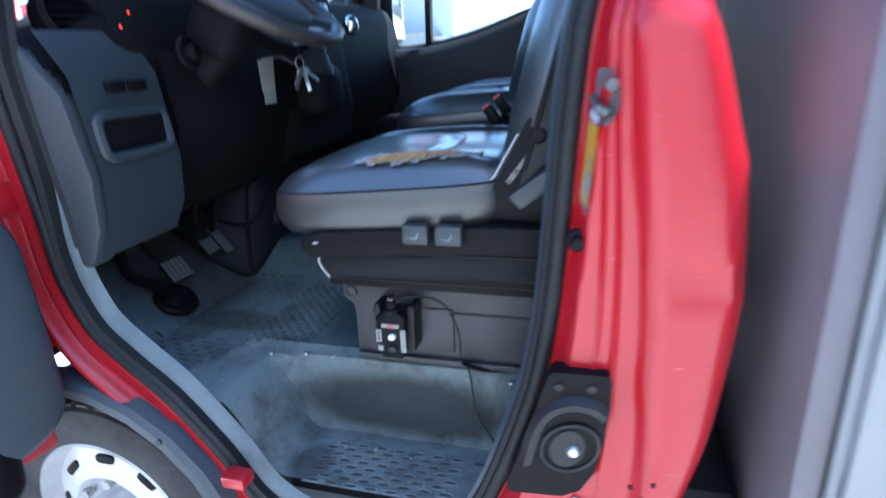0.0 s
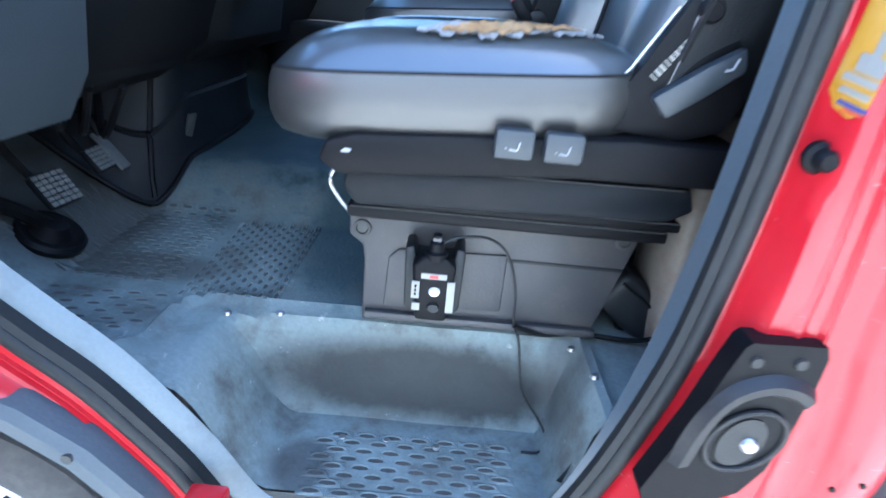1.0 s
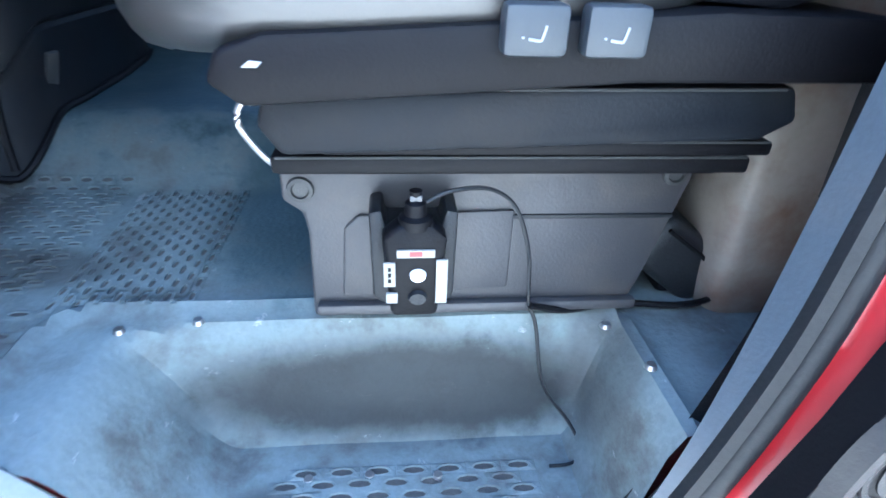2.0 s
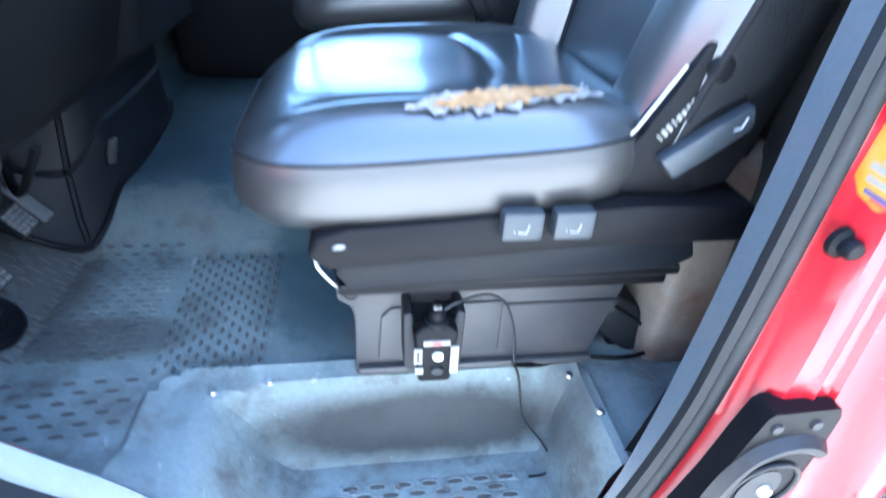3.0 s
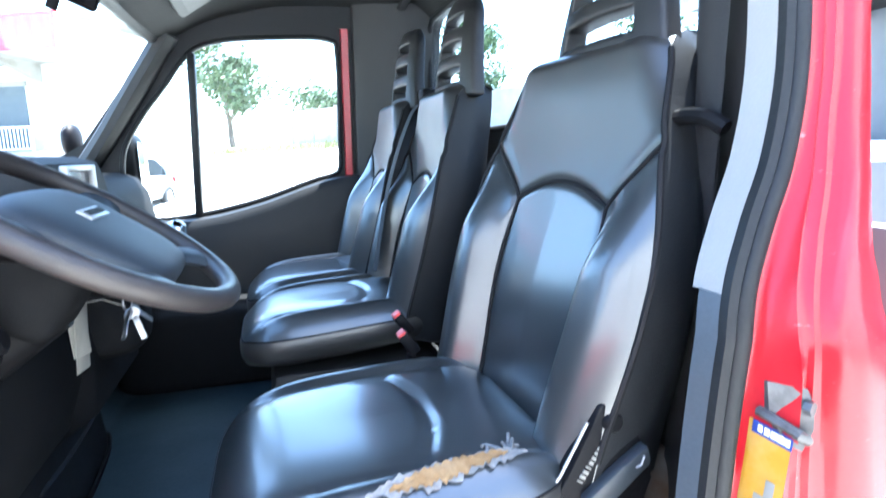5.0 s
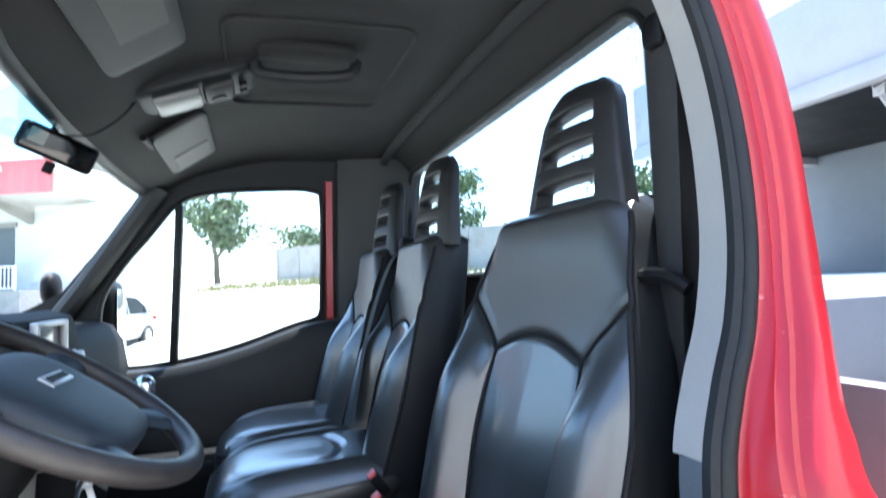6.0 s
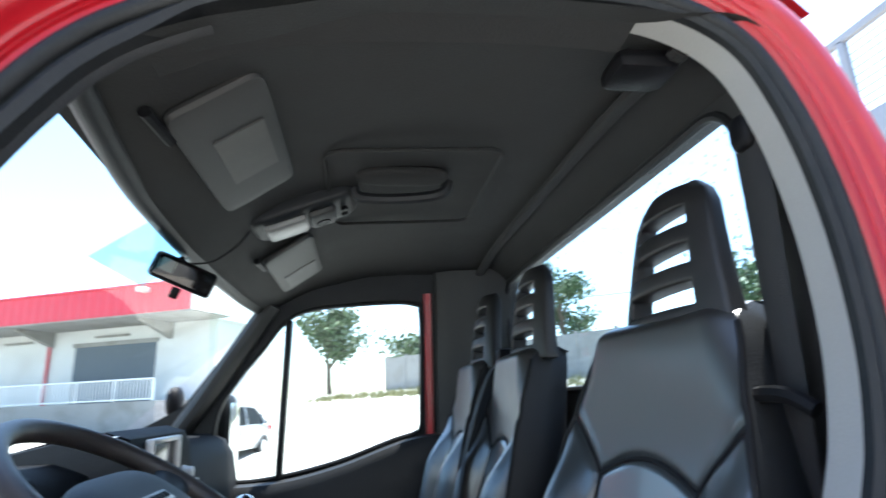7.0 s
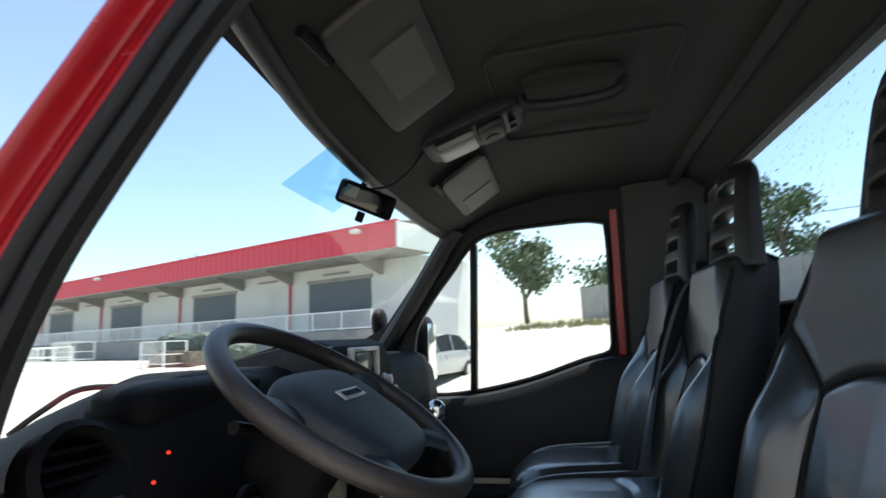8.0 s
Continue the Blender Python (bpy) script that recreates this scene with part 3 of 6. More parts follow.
def right_y(z):
    return 1.95 - max(0, z - 1.4) * 0.12


rside = lambda a, b, d: Vector((a, right_y(b) + d, b))
part("right_side", frame_sheet(RWIN, ROUT, rside, 0.05), DARK, cab, "dark trimmed passenger side with its door window")
part("window_rubber", tube(bmesh.new(), [rside(a, b, -0.003) for a, b in RWIN], 0.009, 8, True, up=(0, 1, 0)), RUBBER, cab)
part("window_bar", newbox((-0.013, -0.02, -0.29), (0.013, 0.03, 0.29), 0.006, pose(-0.655, 1.915, 1.640, 5, 3, 0)), RUBBER, cab, "black bar between the two door panes")
pane = part("side_window", skin(bmesh.new(), [[rside(a, b, 0.02) for a in (-0.94, -0.5, -0.11)] for b in (1.32, 1.6, 2.01)]), PANE, cab)
pane.visible_shadow = False
part("red_door_edge", skin(bmesh.new(), [[Vector((x, right_y(z) - d, z)) for x, d in ((-0.122, -0.01), (-0.116, 0.012), (-0.092, 0.016), (-0.084, -0.01))] for z in [1.42 + 0.05 * k for k in range(13)]]), RED, cab, "strip of red paint behind the passenger window")
part("right_pillar_trim", skin(bmesh.new(), [[Vector((x, right_y(z) - d, z)) for x, d in ((-0.078, -0.01), (-0.072, 0.03), (-0.02, 0.06), (0.21, 0.10))] for z in [0.8 + 0.1 * k for k in range(14)]]), TRIM, cab, "grey trim of the far door pillar")
part("windscreen_pillar", tube(bmesh.new(), smooth_curve([(-0.70, 1.845, 1.985), (-0.80, 1.875, 1.845), (-0.93, 1.91, 1.66), (-1.08, 1.935, 1.46)], 6), [0.05] * 19, 10, flat=0.7), TRIM, cab, "dark grey far windscreen pillar")
ledge = smooth_curve([(-0.95, 0, 1.305), (-0.67, 0, 1.312), (-0.45, 0, 1.355), (-0.25, 0, 1.42), (-0.14, 0, 1.445), (0.02, 0, 1.455)], 6)
part("door_trim", skin(bmesh.new(), [[Vector((p.x, 1.93, p.z + 0.035)), Vector((p.x, 1.88, p.z + 0.03)), Vector((p.x, 1.86, p.z)), Vector((p.x, 1.865, p.z - 0.12)), Vector((p.x, 1.84, p.z - 0.28)), Vector((p.x, 1.85, 0.70))] for p in ledge]), DARK, cab, "dark moulded passenger door trim")
# Added dark block; the sun strip lands on it instead of the floor.
part("door_pocket_or_catcher", puff(bmesh.new(), (-0.50, 1.735, 0.93), (0.44, 0.13, 0.14), (0.25, 0.25)), DASHTOP, cab, "dark pocket block added on the passenger door to catch sun")
part("armrest", puff(bmesh.new(), (-0.28, 1.82, 1.06), (0.2, 0.04, 0.03), (0.5, 0.5)), DARK, cab)

# roof: header, lining, fittings
HEAD = [(-0.745, 1.962), (-0.725, 1.968), (-0.705, 1.980), (-0.655, 2.010), (-0.59, 2.055), (-0.52, 2.092), (-0.42, 2.122), (-0.30, 2.140), (-0.10, 2.145), (0.06, 2.135), (0.14, 2.105), (0.185, 2.070), (0.207, 2.050)]
roofy = [0.235 + 0.0533 * k for k in range(32)]
sag = lambda y: 0.06 * abs((y - 1.05) / 0.86) ** 5
part("roof_lining", skin(bmesh.new(), [[Vector((x, y, z - sag(y) * blend(0.15, 1, (x + 0.74) / 0.3) * blend(1, 0.1, (x - 0.05) / 0.12) + 0.03 * blend(1, 0, (y - 0.25) / 0.38) * blend(1, 0, (x + 0.73) / 0.1))) for y in roofy] for x, z in [(p.x, p.y) for p in smooth_curve(HEAD, 4)]]), HEADLINER, cab, "grey fabric roof lining")
part("header_trim", tube(bmesh.new(), smooth_curve([(-0.690, 0.25, 1.995), (-0.715, 0.40, 1.985), (-0.745, 0.65, 1.972), (-0.765, 1.05, 1.966), (-0.765, 1.5, 1.962), (-0.745, 1.86, 1.960)], 8), 0.020, 10, flat=0.8), DARK, cab, "dark edge over the windscreen")
part("roof", skin(bmesh.new(), [[Vector((x, y, z + 0.055 - sag(y) * 0.7)) for y in [0.245 + 0.0520 * k for k in range(32)]] for x, z in [(p.x, p.y) for p in smooth_curve([(-0.765, 2.005), (-0.67, 2.065), (-0.52, 2.13), (-0.3, 2.17), (0.1, 2.17), (0.22, 2.12), (0.262, 2.085)], 5)]]), RED, cab, "red painted roof skin")
hatch = [Vector((x, y, 2.128 - 0.10 * max(0, -0.30 - x))) for x, y in rounded(-0.44, 0.745, -0.05, 1.25, 0.04)]
part("roof_hatch", tube(bmesh.new(), hatch, 0.005, 6, True), HEADLINER, cab, "moulded panel edge in the roof lining")
part("roof_grip", tube(bmesh.new(), smooth_curve([(-0.38, 0.97, 2.122), (-0.36, 0.97, 2.098), (-0.26, 0.955, 2.090), (-0.17, 0.94, 2.098), (-0.15, 0.94, 2.13)], 5), 0.014, 8), DARK, cab, "dark grab handle under the roof")
part("grip_pocket", puff(bmesh.new(), (-0.265, 0.915, 2.132), (0.11, 0.045, 0.012), (0.5, 0.6)), HEADLINER, cab)
part("rear_rail", tube(bmesh.new(), [(0.10, y, 2.112 - sag(y)) for y in [0.30 + 0.1 * k for k in range(16)]], 0.018, 8, flat=0.6), HEADLINER, cab, "moulded rib along the rear of the roof")
part("corner_speaker", newbox((0.01, 0.32, 2.065), (0.11, 0.40, 2.10), 0.015), BLACK, cab, "dark corner speaker under the roof")

# windscreen
pane = part("windscreen", skin(bmesh.new(), [[Vector((-0.745 - 0.60 * t - 0.10 * (1 - ((y - 1.05) / 0.9) ** 2) * (0.3 + t), y, 1.945 - 0.53 * t)) for y in [0.20 + 0.085 * k for k in range(21)]] for t in [-0.045 + 1.045 * k / 8 for k in range(9)]]), PANE, cab)
pane.visible_shadow = False


def screen_at(t, y, d=0.0):
    return Vector((-0.745 - 0.60 * t - 0.10 * (1 - ((y - 1.05) / 0.9) ** 2) * (0.3 + t) + d, y, 1.945 - 0.53 * t))


band = part("shade_band", skin(bmesh.new(), [[screen_at(-0.03 + 0.15 * k / 5, y, 0.008) for y in [0.715 + 0.028 * j - 0.004 * k for j in range(11)]] for k in range(6)]), BLUEBAND, cab, "blue tinted film at the windscreen's top")
band.visible_shadow = False

# pillar lock plate, striker, switch and label
def on_pillar(x, z, d=0.0):
    off = x - between(z, ((0.5, -0.10), (0.585, -0.055), (0.79, 0.018), (0.93, 0.046), (1.08, 0.06), (1.25, 0.072), (1.38, 0.088), (1.46, 0.118)))
    return Vector((x, side_y(z) - slant(off, z) - d - 0.004, z))


def on_lock(x, z, d=0.0):
    """A place on the moulded lock plate, which stands upright before the pillar."""
    return Vector((x, 0.072 - d, z))


def plate(outline, d0, d1, where=on_pillar):
    """A flat piece lying on the pillar between two depths."""
    bm = bmesh.new()
    rings = [[where(x, z, d) for x, z in outline] for d in (d0, d1)]
    skin(bm, rings, True)
    bm.faces.new([bm.verts.new(p) for p in rings[1]])
    bmesh.ops.remove_doubles(bm, verts=bm.verts, dist=1e-5)
    return bm


lock = part("lock_plate", plate([(0.0532, 0.896), (0.1293, 0.8982), (0.1345, 0.8848), (0.1336, 0.8434), (0.1276, 0.7874), (0.1163, 0.7314), (0.0965, 0.6944), (0.0688, 0.6787), (-0.0108, 0.672), (-0.016, 0.6866), (0.0186, 0.7874), (0.0359, 0.8546), (0.0463, 0.8893)], -0.020, 0.012, on_lock), BLACK, cab, "black plastic lower lock plate with a round socket")
oval = [(0.080 + 0.044 * math.cos(a) * math.cos(0.55) - 0.034 * math.sin(a) * math.sin(0.55), 0.772 + 0.049 * math.cos(a) * math.sin(0.55) + 0.038 * math.sin(a) * math.cos(0.55)) for a in [2 * math.pi * k / 36 for k in range(36)]]
socket = part("socket", plate(oval, 0.004, 0.0135, on_lock), BLACK, lock, "dark oval socket")
part("socket_rim", tube(bmesh.new(), [on_lock(x, z, 0.0145) for x, z in oval], 0.0035, 8, True, up=(0, 1, 0)), SOCKET, socket, "worn raised rim")
part("socket_cup", plate([(0.076 + (x - 0.080) * 0.62, 0.770 + (z - 0.772) * 0.80) for x, z in oval], 0.0120, 0.0150, on_lock), SOCKET, socket)
part("socket_bolt", disc(bmesh.new(), on_lock(0.085, 0.768, 0.0175), (0, -1, 0), 0.0105, 0.006, 18, 0.009, 0.002), STEEL, socket, "bright steel bolt head")
part("eyebrow", skin(bmesh.new(), [[on_lock(p.x + u * n[0], p.y + u * n[1], d) for u, d in ((-0.016, 0.0115), (-0.008, 0.022), (0.003, 0.024), (0.012, 0.0115))] for p, n in [(p, Vector((p.x - 0.086, p.y - 0.748)).normalized()) for p in smooth_curve([(0.0151, 0.7347), (0.029, 0.7952), (0.0497, 0.8322), (0.0817, 0.849), (0.112, 0.8467), (0.1293, 0.8355)], 5)]]), SOCKET, lock, "arched ridge over the socket")
for x, z in ((0.062, 0.874), (0.108, 0.876)):
    part("plate_screw", disc(bmesh.new(), on_lock(x, z, 0.013), (0, -1, 0), 0.0075, 0.004, 14, 0.006), SOCKET, lock, "dark screw head")

part("door_switch", lathe(bmesh.new(), [(0.017, 0.0), (0.016, 0.006), (0.011, 0.009), (0.011, 0.018), (0.008, 0.022), (0.0, 0.022)], Matrix.Translation(on_pillar(0.080, 1.080, -0.002)) @ Vector((0, -1, 0)).to_track_quat("Z", "Y").to_matrix().to_4x4(), 20), BLACK, cab, "black rubber door light switch")
striker = part("striker", plate([(0.096, 1.305), (0.111, 1.308), (0.123, 1.285), (0.124, 1.26), (0.110, 1.238), (0.098, 1.245), (0.094, 1.27)], -0.002, 0.006), CASTING, cab, "steel door striker")
part("striker_pin", tube(bmesh.new(), [on_pillar(0.108, 1.255, 0.0), on_pillar(0.106, 1.256, 0.014), on_pillar(0.100, 1.261, 0.018), on_pillar(0.093, 1.268, 0.016), on_pillar(0.092, 1.270, 0.0)], 0.006, 8), CASTING, striker)
part("striker_bolt", disc(bmesh.new(), on_pillar(0.113, 1.288, 0.008), (0.3, -1, 0), 0.008, 0.008, 6), CASTING, striker)


def on_label(u, v):
    """Across (0..1) and up (0..1) the label stuck on the turned face of the jamb."""
    return 0.0770 + 0.0128 * u + 0.0115 * v, 1.126 + 0.134 * v - 0.008 * u


def label_piece(u0, v0, u1, v1, d=0.0034):
    return plate([on_label(u0, v0), on_label(u1, v0), on_label(u1, (v0 + v1) / 2), on_label(u1, v1), on_label(u0, v1), on_label(u0, (v0 + v1) / 2)], 0.002, d + 0.0014)


label = part("service_label", plate([on_label(0, 1), on_label(0.33, 1), on_label(0.67, 1), on_label(1, 1), on_label(1, 0.5), on_label(1, 0.06), on_label(0.7, 0.0), on_label(0.3, 0.03), on_label(0, 0.12), on_label(0, 0.5)], -0.002, 0.0036), YELLOW, cab, "yellow and blue service label stuck on the pillar")
part("label_head", label_piece(0.0, 0.89, 1.0, 1.0), BLUEINK, label)
for k in range(5):
    part("label_mark", label_piece(0.10 + 0.17 * k, 0.915, 0.21 + 0.17 * k, 0.975, 0.0042), WHITE, label)
part("label_foot", label_piece(0.25, 0.055, 1.0, 0.085), BLUEINK, label)
part("label_foot_stripe", label_piece(0.45, 0.025, 0.95, 0.045), REDINK, label)
for u0, v0, u1, v1 in ((0.55, 0.34, 0.72, 0.56), (0.30, 0.28, 0.95, 0.40), (0.10, 0.21, 0.95, 0.26), (0.15, 0.13, 0.9, 0.17)):
    part("label_panel", label_piece(u0, v0, u1, v1), PAPER, label)


for x, z in ((0.165, 0.748), (0.180, 0.73), (0.195, 0.756), (0.158, 0.708)):
    part("drain_hole", disc(bmesh.new(), on_pillar(x, z, 0.046), (0, -1, 0), 0.0035, 0.003, 10), BLACK, cab, "small dark drain hole")
for k, (x0, x1, z0, h) in enumerate(((0.10, 0.132, 0.668, 0.010), (0.127, 0.172, 0.670, 0.007), (0.077, 0.102, 0.670, 0.006))):
    part("chipped_edge", plate([(x0, z0), (x1, z0 - 0.001), (x1 - 0.006, z0 + h * 0.6), ((x0 + x1) / 2, z0 + h), (x0 + 0.008, z0 + h * 0.4)], -0.002, 0.0042), PRIMER, cab, "chipped pale primer on the panel's edge")
part("chassis", newbox((-0.95, 0.35, 0.30), (0.5, 0.45, 0.5), 0.01), BLACK, cab, "black chassis rail")
part("chassis", newbox((-0.95, 1.60, 0.30), (0.5, 1.70, 0.5), 0.01), BLACK, cab, "black chassis rail")
part("cross_member", newbox((-0.1, 0.45, 0.35), (0.0, 1.6, 0.45), 0.01), BLACK, cab)

# front panels, bonnet and wheel arch
part("front_panel", skin(bmesh.new(), [[Vector((x, y, z)) for x, z in ((-1.25, 1.31), (-1.45, 1.26), (-1.68, 1.12), (-1.72, 0.75), (-1.70, 0.4))] for y in (0.11, 0.5, 1.05, 1.6, 1.97)]), RED, cab, "red bonnet and nose")
part("fender", skin(bmesh.new(), [[Vector((x, 0.095 + d, z)) for x, z, d in [(-0.985, 1.42, 0.06), (-1.30, 1.29, 0.02), (-1.62, 1.08, 0.02)]], [Vector((x, 0.085, z)) for x, z in [(-0.985, 0.95), (-1.30, 0.95), (-1.66, 0.9)]], [Vector((x, 0.085, z)) for x, z in [(-0.93, 0.80), (-1.25, 0.82), (-1.66, 0.7)]]]), RED, cab, "red front wing")
part("fender", skin(bmesh.new(), [[Vector((x, 1.97, z)) for x, z in [(-1.0, 1.50), (-1.30, 1.40), (-1.62, 1.12)]], [Vector((x, 1.99, z)) for x, z in [(-0.95, 0.75), (-1.30, 0.75), (-1.66, 0.7)]]]), RED, cab)
part("firewall", newbox((-1.33, 0.14, 0.60), (-1.30, 1.97, 1.42)), BLACK, cab)
HUB = Vector((-0.985, 0.235, 0.315))
ARCH_MID = Vector((-0.95, 0.0, 0.355))
arch = []
for k in range(17):
    a = radians(-20 + 215 * k / 16)
    c, s = math.cos(a), math.sin(a)
    arch.append([ARCH_MID + Vector((r * c, y, r * s)) for r, y in ((0.402, 0.118), (0.396, 0.084), (0.384, 0.074), (0.362, 0.076), (0.352, 0.095), (0.345, 0.34))])
part("wheel_arch", skin(bmesh.new(), arch), ARCH, cab, "slate plastic wheel arch trim")
front_wheel = part("front_wheel", lathe(bmesh.new(), [(0.205, -0.06), (0.212, -0.085), (0.265, -0.095), (0.295, -0.08), (0.307, -0.05), (0.307, 0.05), (0.295, 0.08), (0.265, 0.095), (0.212, 0.085), (0.205, 0.06)], Matrix.Translation(HUB) @ Vector((0, -1, 0)).to_track_quat("Z", "Y").to_matrix().to_4x4(), 56), TYRE, cab, "dusty black front tyre")
wm = Matrix.Translation(HUB) @ Vector((0, -1, 0)).to_track_quat("Z", "Y").to_matrix().to_4x4()
part("rim", lathe(bmesh.new(), [(0.205, -0.06), (0.212, 0.082), (0.206, 0.088), (0.200, 0.070), (0.190, 0.045), (0.165, 0.055), (0.11, 0.075), (0.10, 0.068), (0.085, 0.05), (0.065, 0.05), (0.062, 0.09), (0.0, 0.095)], wm, 48), RIM, front_wheel, "silver steel wheel rim")
for k in range(8):
    a = 2 * math.pi * k / 8
    part("rim_slot", puff(bmesh.new(), (0, 0, 0), (0.014, 0.028, 0.006), (0.5, 0.6), 16, 6, m=wm @ pose(0.150 * math.cos(a), 0.150 * math.sin(a), 0.058, 0, 0, math.degrees(a))), BLACK, front_wheel, "dark slot in the wheel rim")
for k in range(6):
    a = 2 * math.pi * (k + 0.5) / 6
    part("wheel_nut", disc(bmesh.new(), wm @ Vector((0.088 * math.cos(a), 0.088 * math.sin(a), 0.066)), (0, -1, 0), 0.012, 0.022, 6), STEEL, front_wheel)
for k in range(40):
    a = 2 * math.pi * k / 40
    part("tread_block", newbox((-0.016, -0.078, 0), (0.016, 0.078, 0.008), 0.002, wm @ pose(0.305 * math.cos(a), 0.305 * math.sin(a), 0, 90, 0, math.degrees(a) + 90), 1), TYRE, front_wheel)
part("sill_bracket", newbox((-0.565, 0.062, 0.566), (-0.515, 0.100, 0.592), 0.005, None), RED, cab, "small red jacking lug under the sill")
part("splash_clip", disc(bmesh.new(), (-0.700, 0.074, 0.640), (0, -1, 0), 0.007, 0.006, 12), TRIM, cab)

# the opened door, swung out at the front
door = thing("cab_door", "opened truck door with a slate plastic inner panel", "vehicle door", at=pose(-0.970, 0.085, 0, 0, 0, -101))
part("skin", newbox((0.0, -0.03, 0.58), (0.98, 0.0, 1.32), 0.015), RED, door)
part("inner_panel", puff(bmesh.new(), (0.50, 0.06, 0.90), (0.49, 0.085, 0.24), (0.3, 0.35)), ARCH, door, "slate plastic inner door panel")
part("door_pocket_or_catcher", puff(bmesh.new(), (0.52, 0.10, 0.68), (0.40, 0.05, 0.09), (0.4, 0.4)), BLACK, door)
part("arm_rest", puff(bmesh.new(), (0.52, 0.16, 1.02), (0.28, 0.035, 0.03), (0.4, 0.5)), DARK, door)
part("window_frame", tube(bmesh.new(), smooth_curve([(0.02, -0.012, 1.30), (0.10, -0.005, 1.48), (0.26, 0.02, 1.72), (0.42, 0.05, 1.87), (0.62, 0.06, 1.94), (0.86, 0.06, 1.91), (0.96, 0.04, 1.76), (0.98, 0.01, 1.50), (0.97, -0.01, 1.30)], 5), 0.022, 8), RUBBER, door, "black upper window frame")
for z in (0.80, 1.08):
    part("hinge", newbox((-0.05, -0.02, z), (0.03, 0.015, z + 0.06), 0.006), RED, door, "red door hinge")


# ---- seats ----
def bump_at(a, mid, wide):
    return math.exp(-((a - mid) / wide) ** 2)


def back_shape(v, h, half=0.265):
    """A backrest's front: across v in -1..1, up h in 0..1. Returns y, depth and region."""
    wide = half * (0.93 + 0.07 * blend(0, 1, h / 0.35)) * (1 - 0.30 * blend(0, 1, (h - 0.40) / 0.60))
    wide *= 1 - 0.16 * max(0, (h - 0.84) / 0.16) ** 2.5
    av = abs(v)
    wing_top = 0.57 + 0.15 * max(0, (av - 0.50) / 0.50) ** 0.8
    inner = 0.50 - 0.04 * blend(1, 0, h / 0.5)
    arch_h = 0.57 + 0.060 * (1 - (av / 0.52) ** 2)
    wing = av > inner and h < wing_top
    low = not wing and h < arch_h
    top = blend(0, 1, (h - 0.60) / 0.40)
    depth = 0.088 + 0.030 * top
    depth += 0.062 * blend(0, 1, (av - inner + 0.05) / 0.26) * blend(1, 0, (h - wing_top + 0.24) / 0.30)
    depth += 0.012 * bump_at(h, 0.30, 0.20) * (1 - av)
    depth += (0.105 - 0.02 * top - depth) * max(0, (av - 0.74) / 0.26) ** 2
    depth *= 1 - 0.5 * max(0, (h - 0.93) / 0.07) ** 2
    groove = bump_at(h, arch_h, 0.012) * (av < 0.54) + bump_at(h, wing_top, 0.014) * (av > inner) + bump_at(av, inner, 0.025) * (h < wing_top)
    depth -= 0.006 * min(1, groove)
    return v * wide, depth, ("wing_near" if v < 0 else "wing_far") if wing else ("low" if low else "high")


def backrest(parent, place, tall=0.53, half=0.265, nv=110, nh=140):
    """A backrest of stitched panels; each panel is a mesh of its own."""
    grid = [[back_shape(-1 + 2 * i / nv, j / nh, half) for i in range(nv + 1)] for j in range(nh + 1)]
    pt = lambda i, j: place @ Vector((-grid[j][i][1], grid[j][i][0], tall * j / nh))
    names = {"wing_near": ("side_bolster", LEATHER), "wing_far": ("side_bolster", LEATHER), "low": ("back_insert", LEATHER), "high": ("back_panel", LEATHER_TAN)}
    for key, (name, material) in names.items():
        bm, made = bmesh.new(), {}
        for j in range(nh):
            for i in range(nv):
                if back_shape(-1 + 2 * (i + 0.5) / nv, (j + 0.5) / nh)[2] == key:
                    vs = []
                    for a, b in ((i, j), (i + 1, j), (i + 1, j + 1), (i, j + 1)):
                        if (a, b) not in made:
                            made[a, b] = bm.verts.new(pt(a, b))
                        vs.append(made[a, b])
                    bm.faces.new(vs)
        part(name, bm, material, parent)
    def seam(points, r=0.0042):
        pts = []
        for v, h in points:
            y, d, _ = back_shape(v, h, half)
            pts.append(place @ Vector((-d - 0.0015, y, tall * h)))
        part("seam", tube(bmesh.new(), pts, r, 6), SEAM, parent)
    inner = lambda h: 0.50 - 0.04 * blend(1, 0, h / 0.5)
    seam([(v, 0.57 + 0.060 * (1 - (abs(v) / 0.52) ** 2)) for v in [-0.50 + 1.0 * k / 28 for k in range(29)]])
    for s in (-1, 1):
        seam([(s * inner(h), h) for h in [0.57 * k / 24 for k in range(25)]])
        seam([(s * 1.0, h) for h in [0.05 + 0.88 * k / 40 for k in range(41)]], 0.0048)
        seam([(s * v, 0.57 + 0.15 * ((v - 0.50) / 0.50) ** 0.8) for v in [0.50 + 0.50 * k / 16 for k in range(17)]])
    rings = []
    for j in range(nh + 1):
        edge = [pt(i, j) for i in (0, nv)]
        h = j / nh
        d = 0.055 - 0.045 * h
        rings.append([edge[0]] + [place @ Vector((q, grid[j][0][0] * w, tall * h)) for q, w in ((-0.045, 1.0), (-0.02, 0.97), (d, 0.80), (d + 0.012, 0), (d, -0.80), (-0.02, -0.97), (-0.045, -1.0))] + [edge[1]])
    part("back_shell", skin(bmesh.new(), rings), DARK, parent, "dark back shell")
    cap = bmesh.new()
    skin(cap, [[pt(i, nh) for i in range(0, nv + 1, 4)], [place @ Vector((-0.02, grid[nh][i][0] * 0.97, tall + 0.006)) for i in range(0, nv + 1, 4)], [place @ Vector((0.010, grid[nh][i][0] * 0.95, tall)) for i in range(0, nv + 1, 4)]])
    part("back_top", cap, LEATHER_TAN, parent)


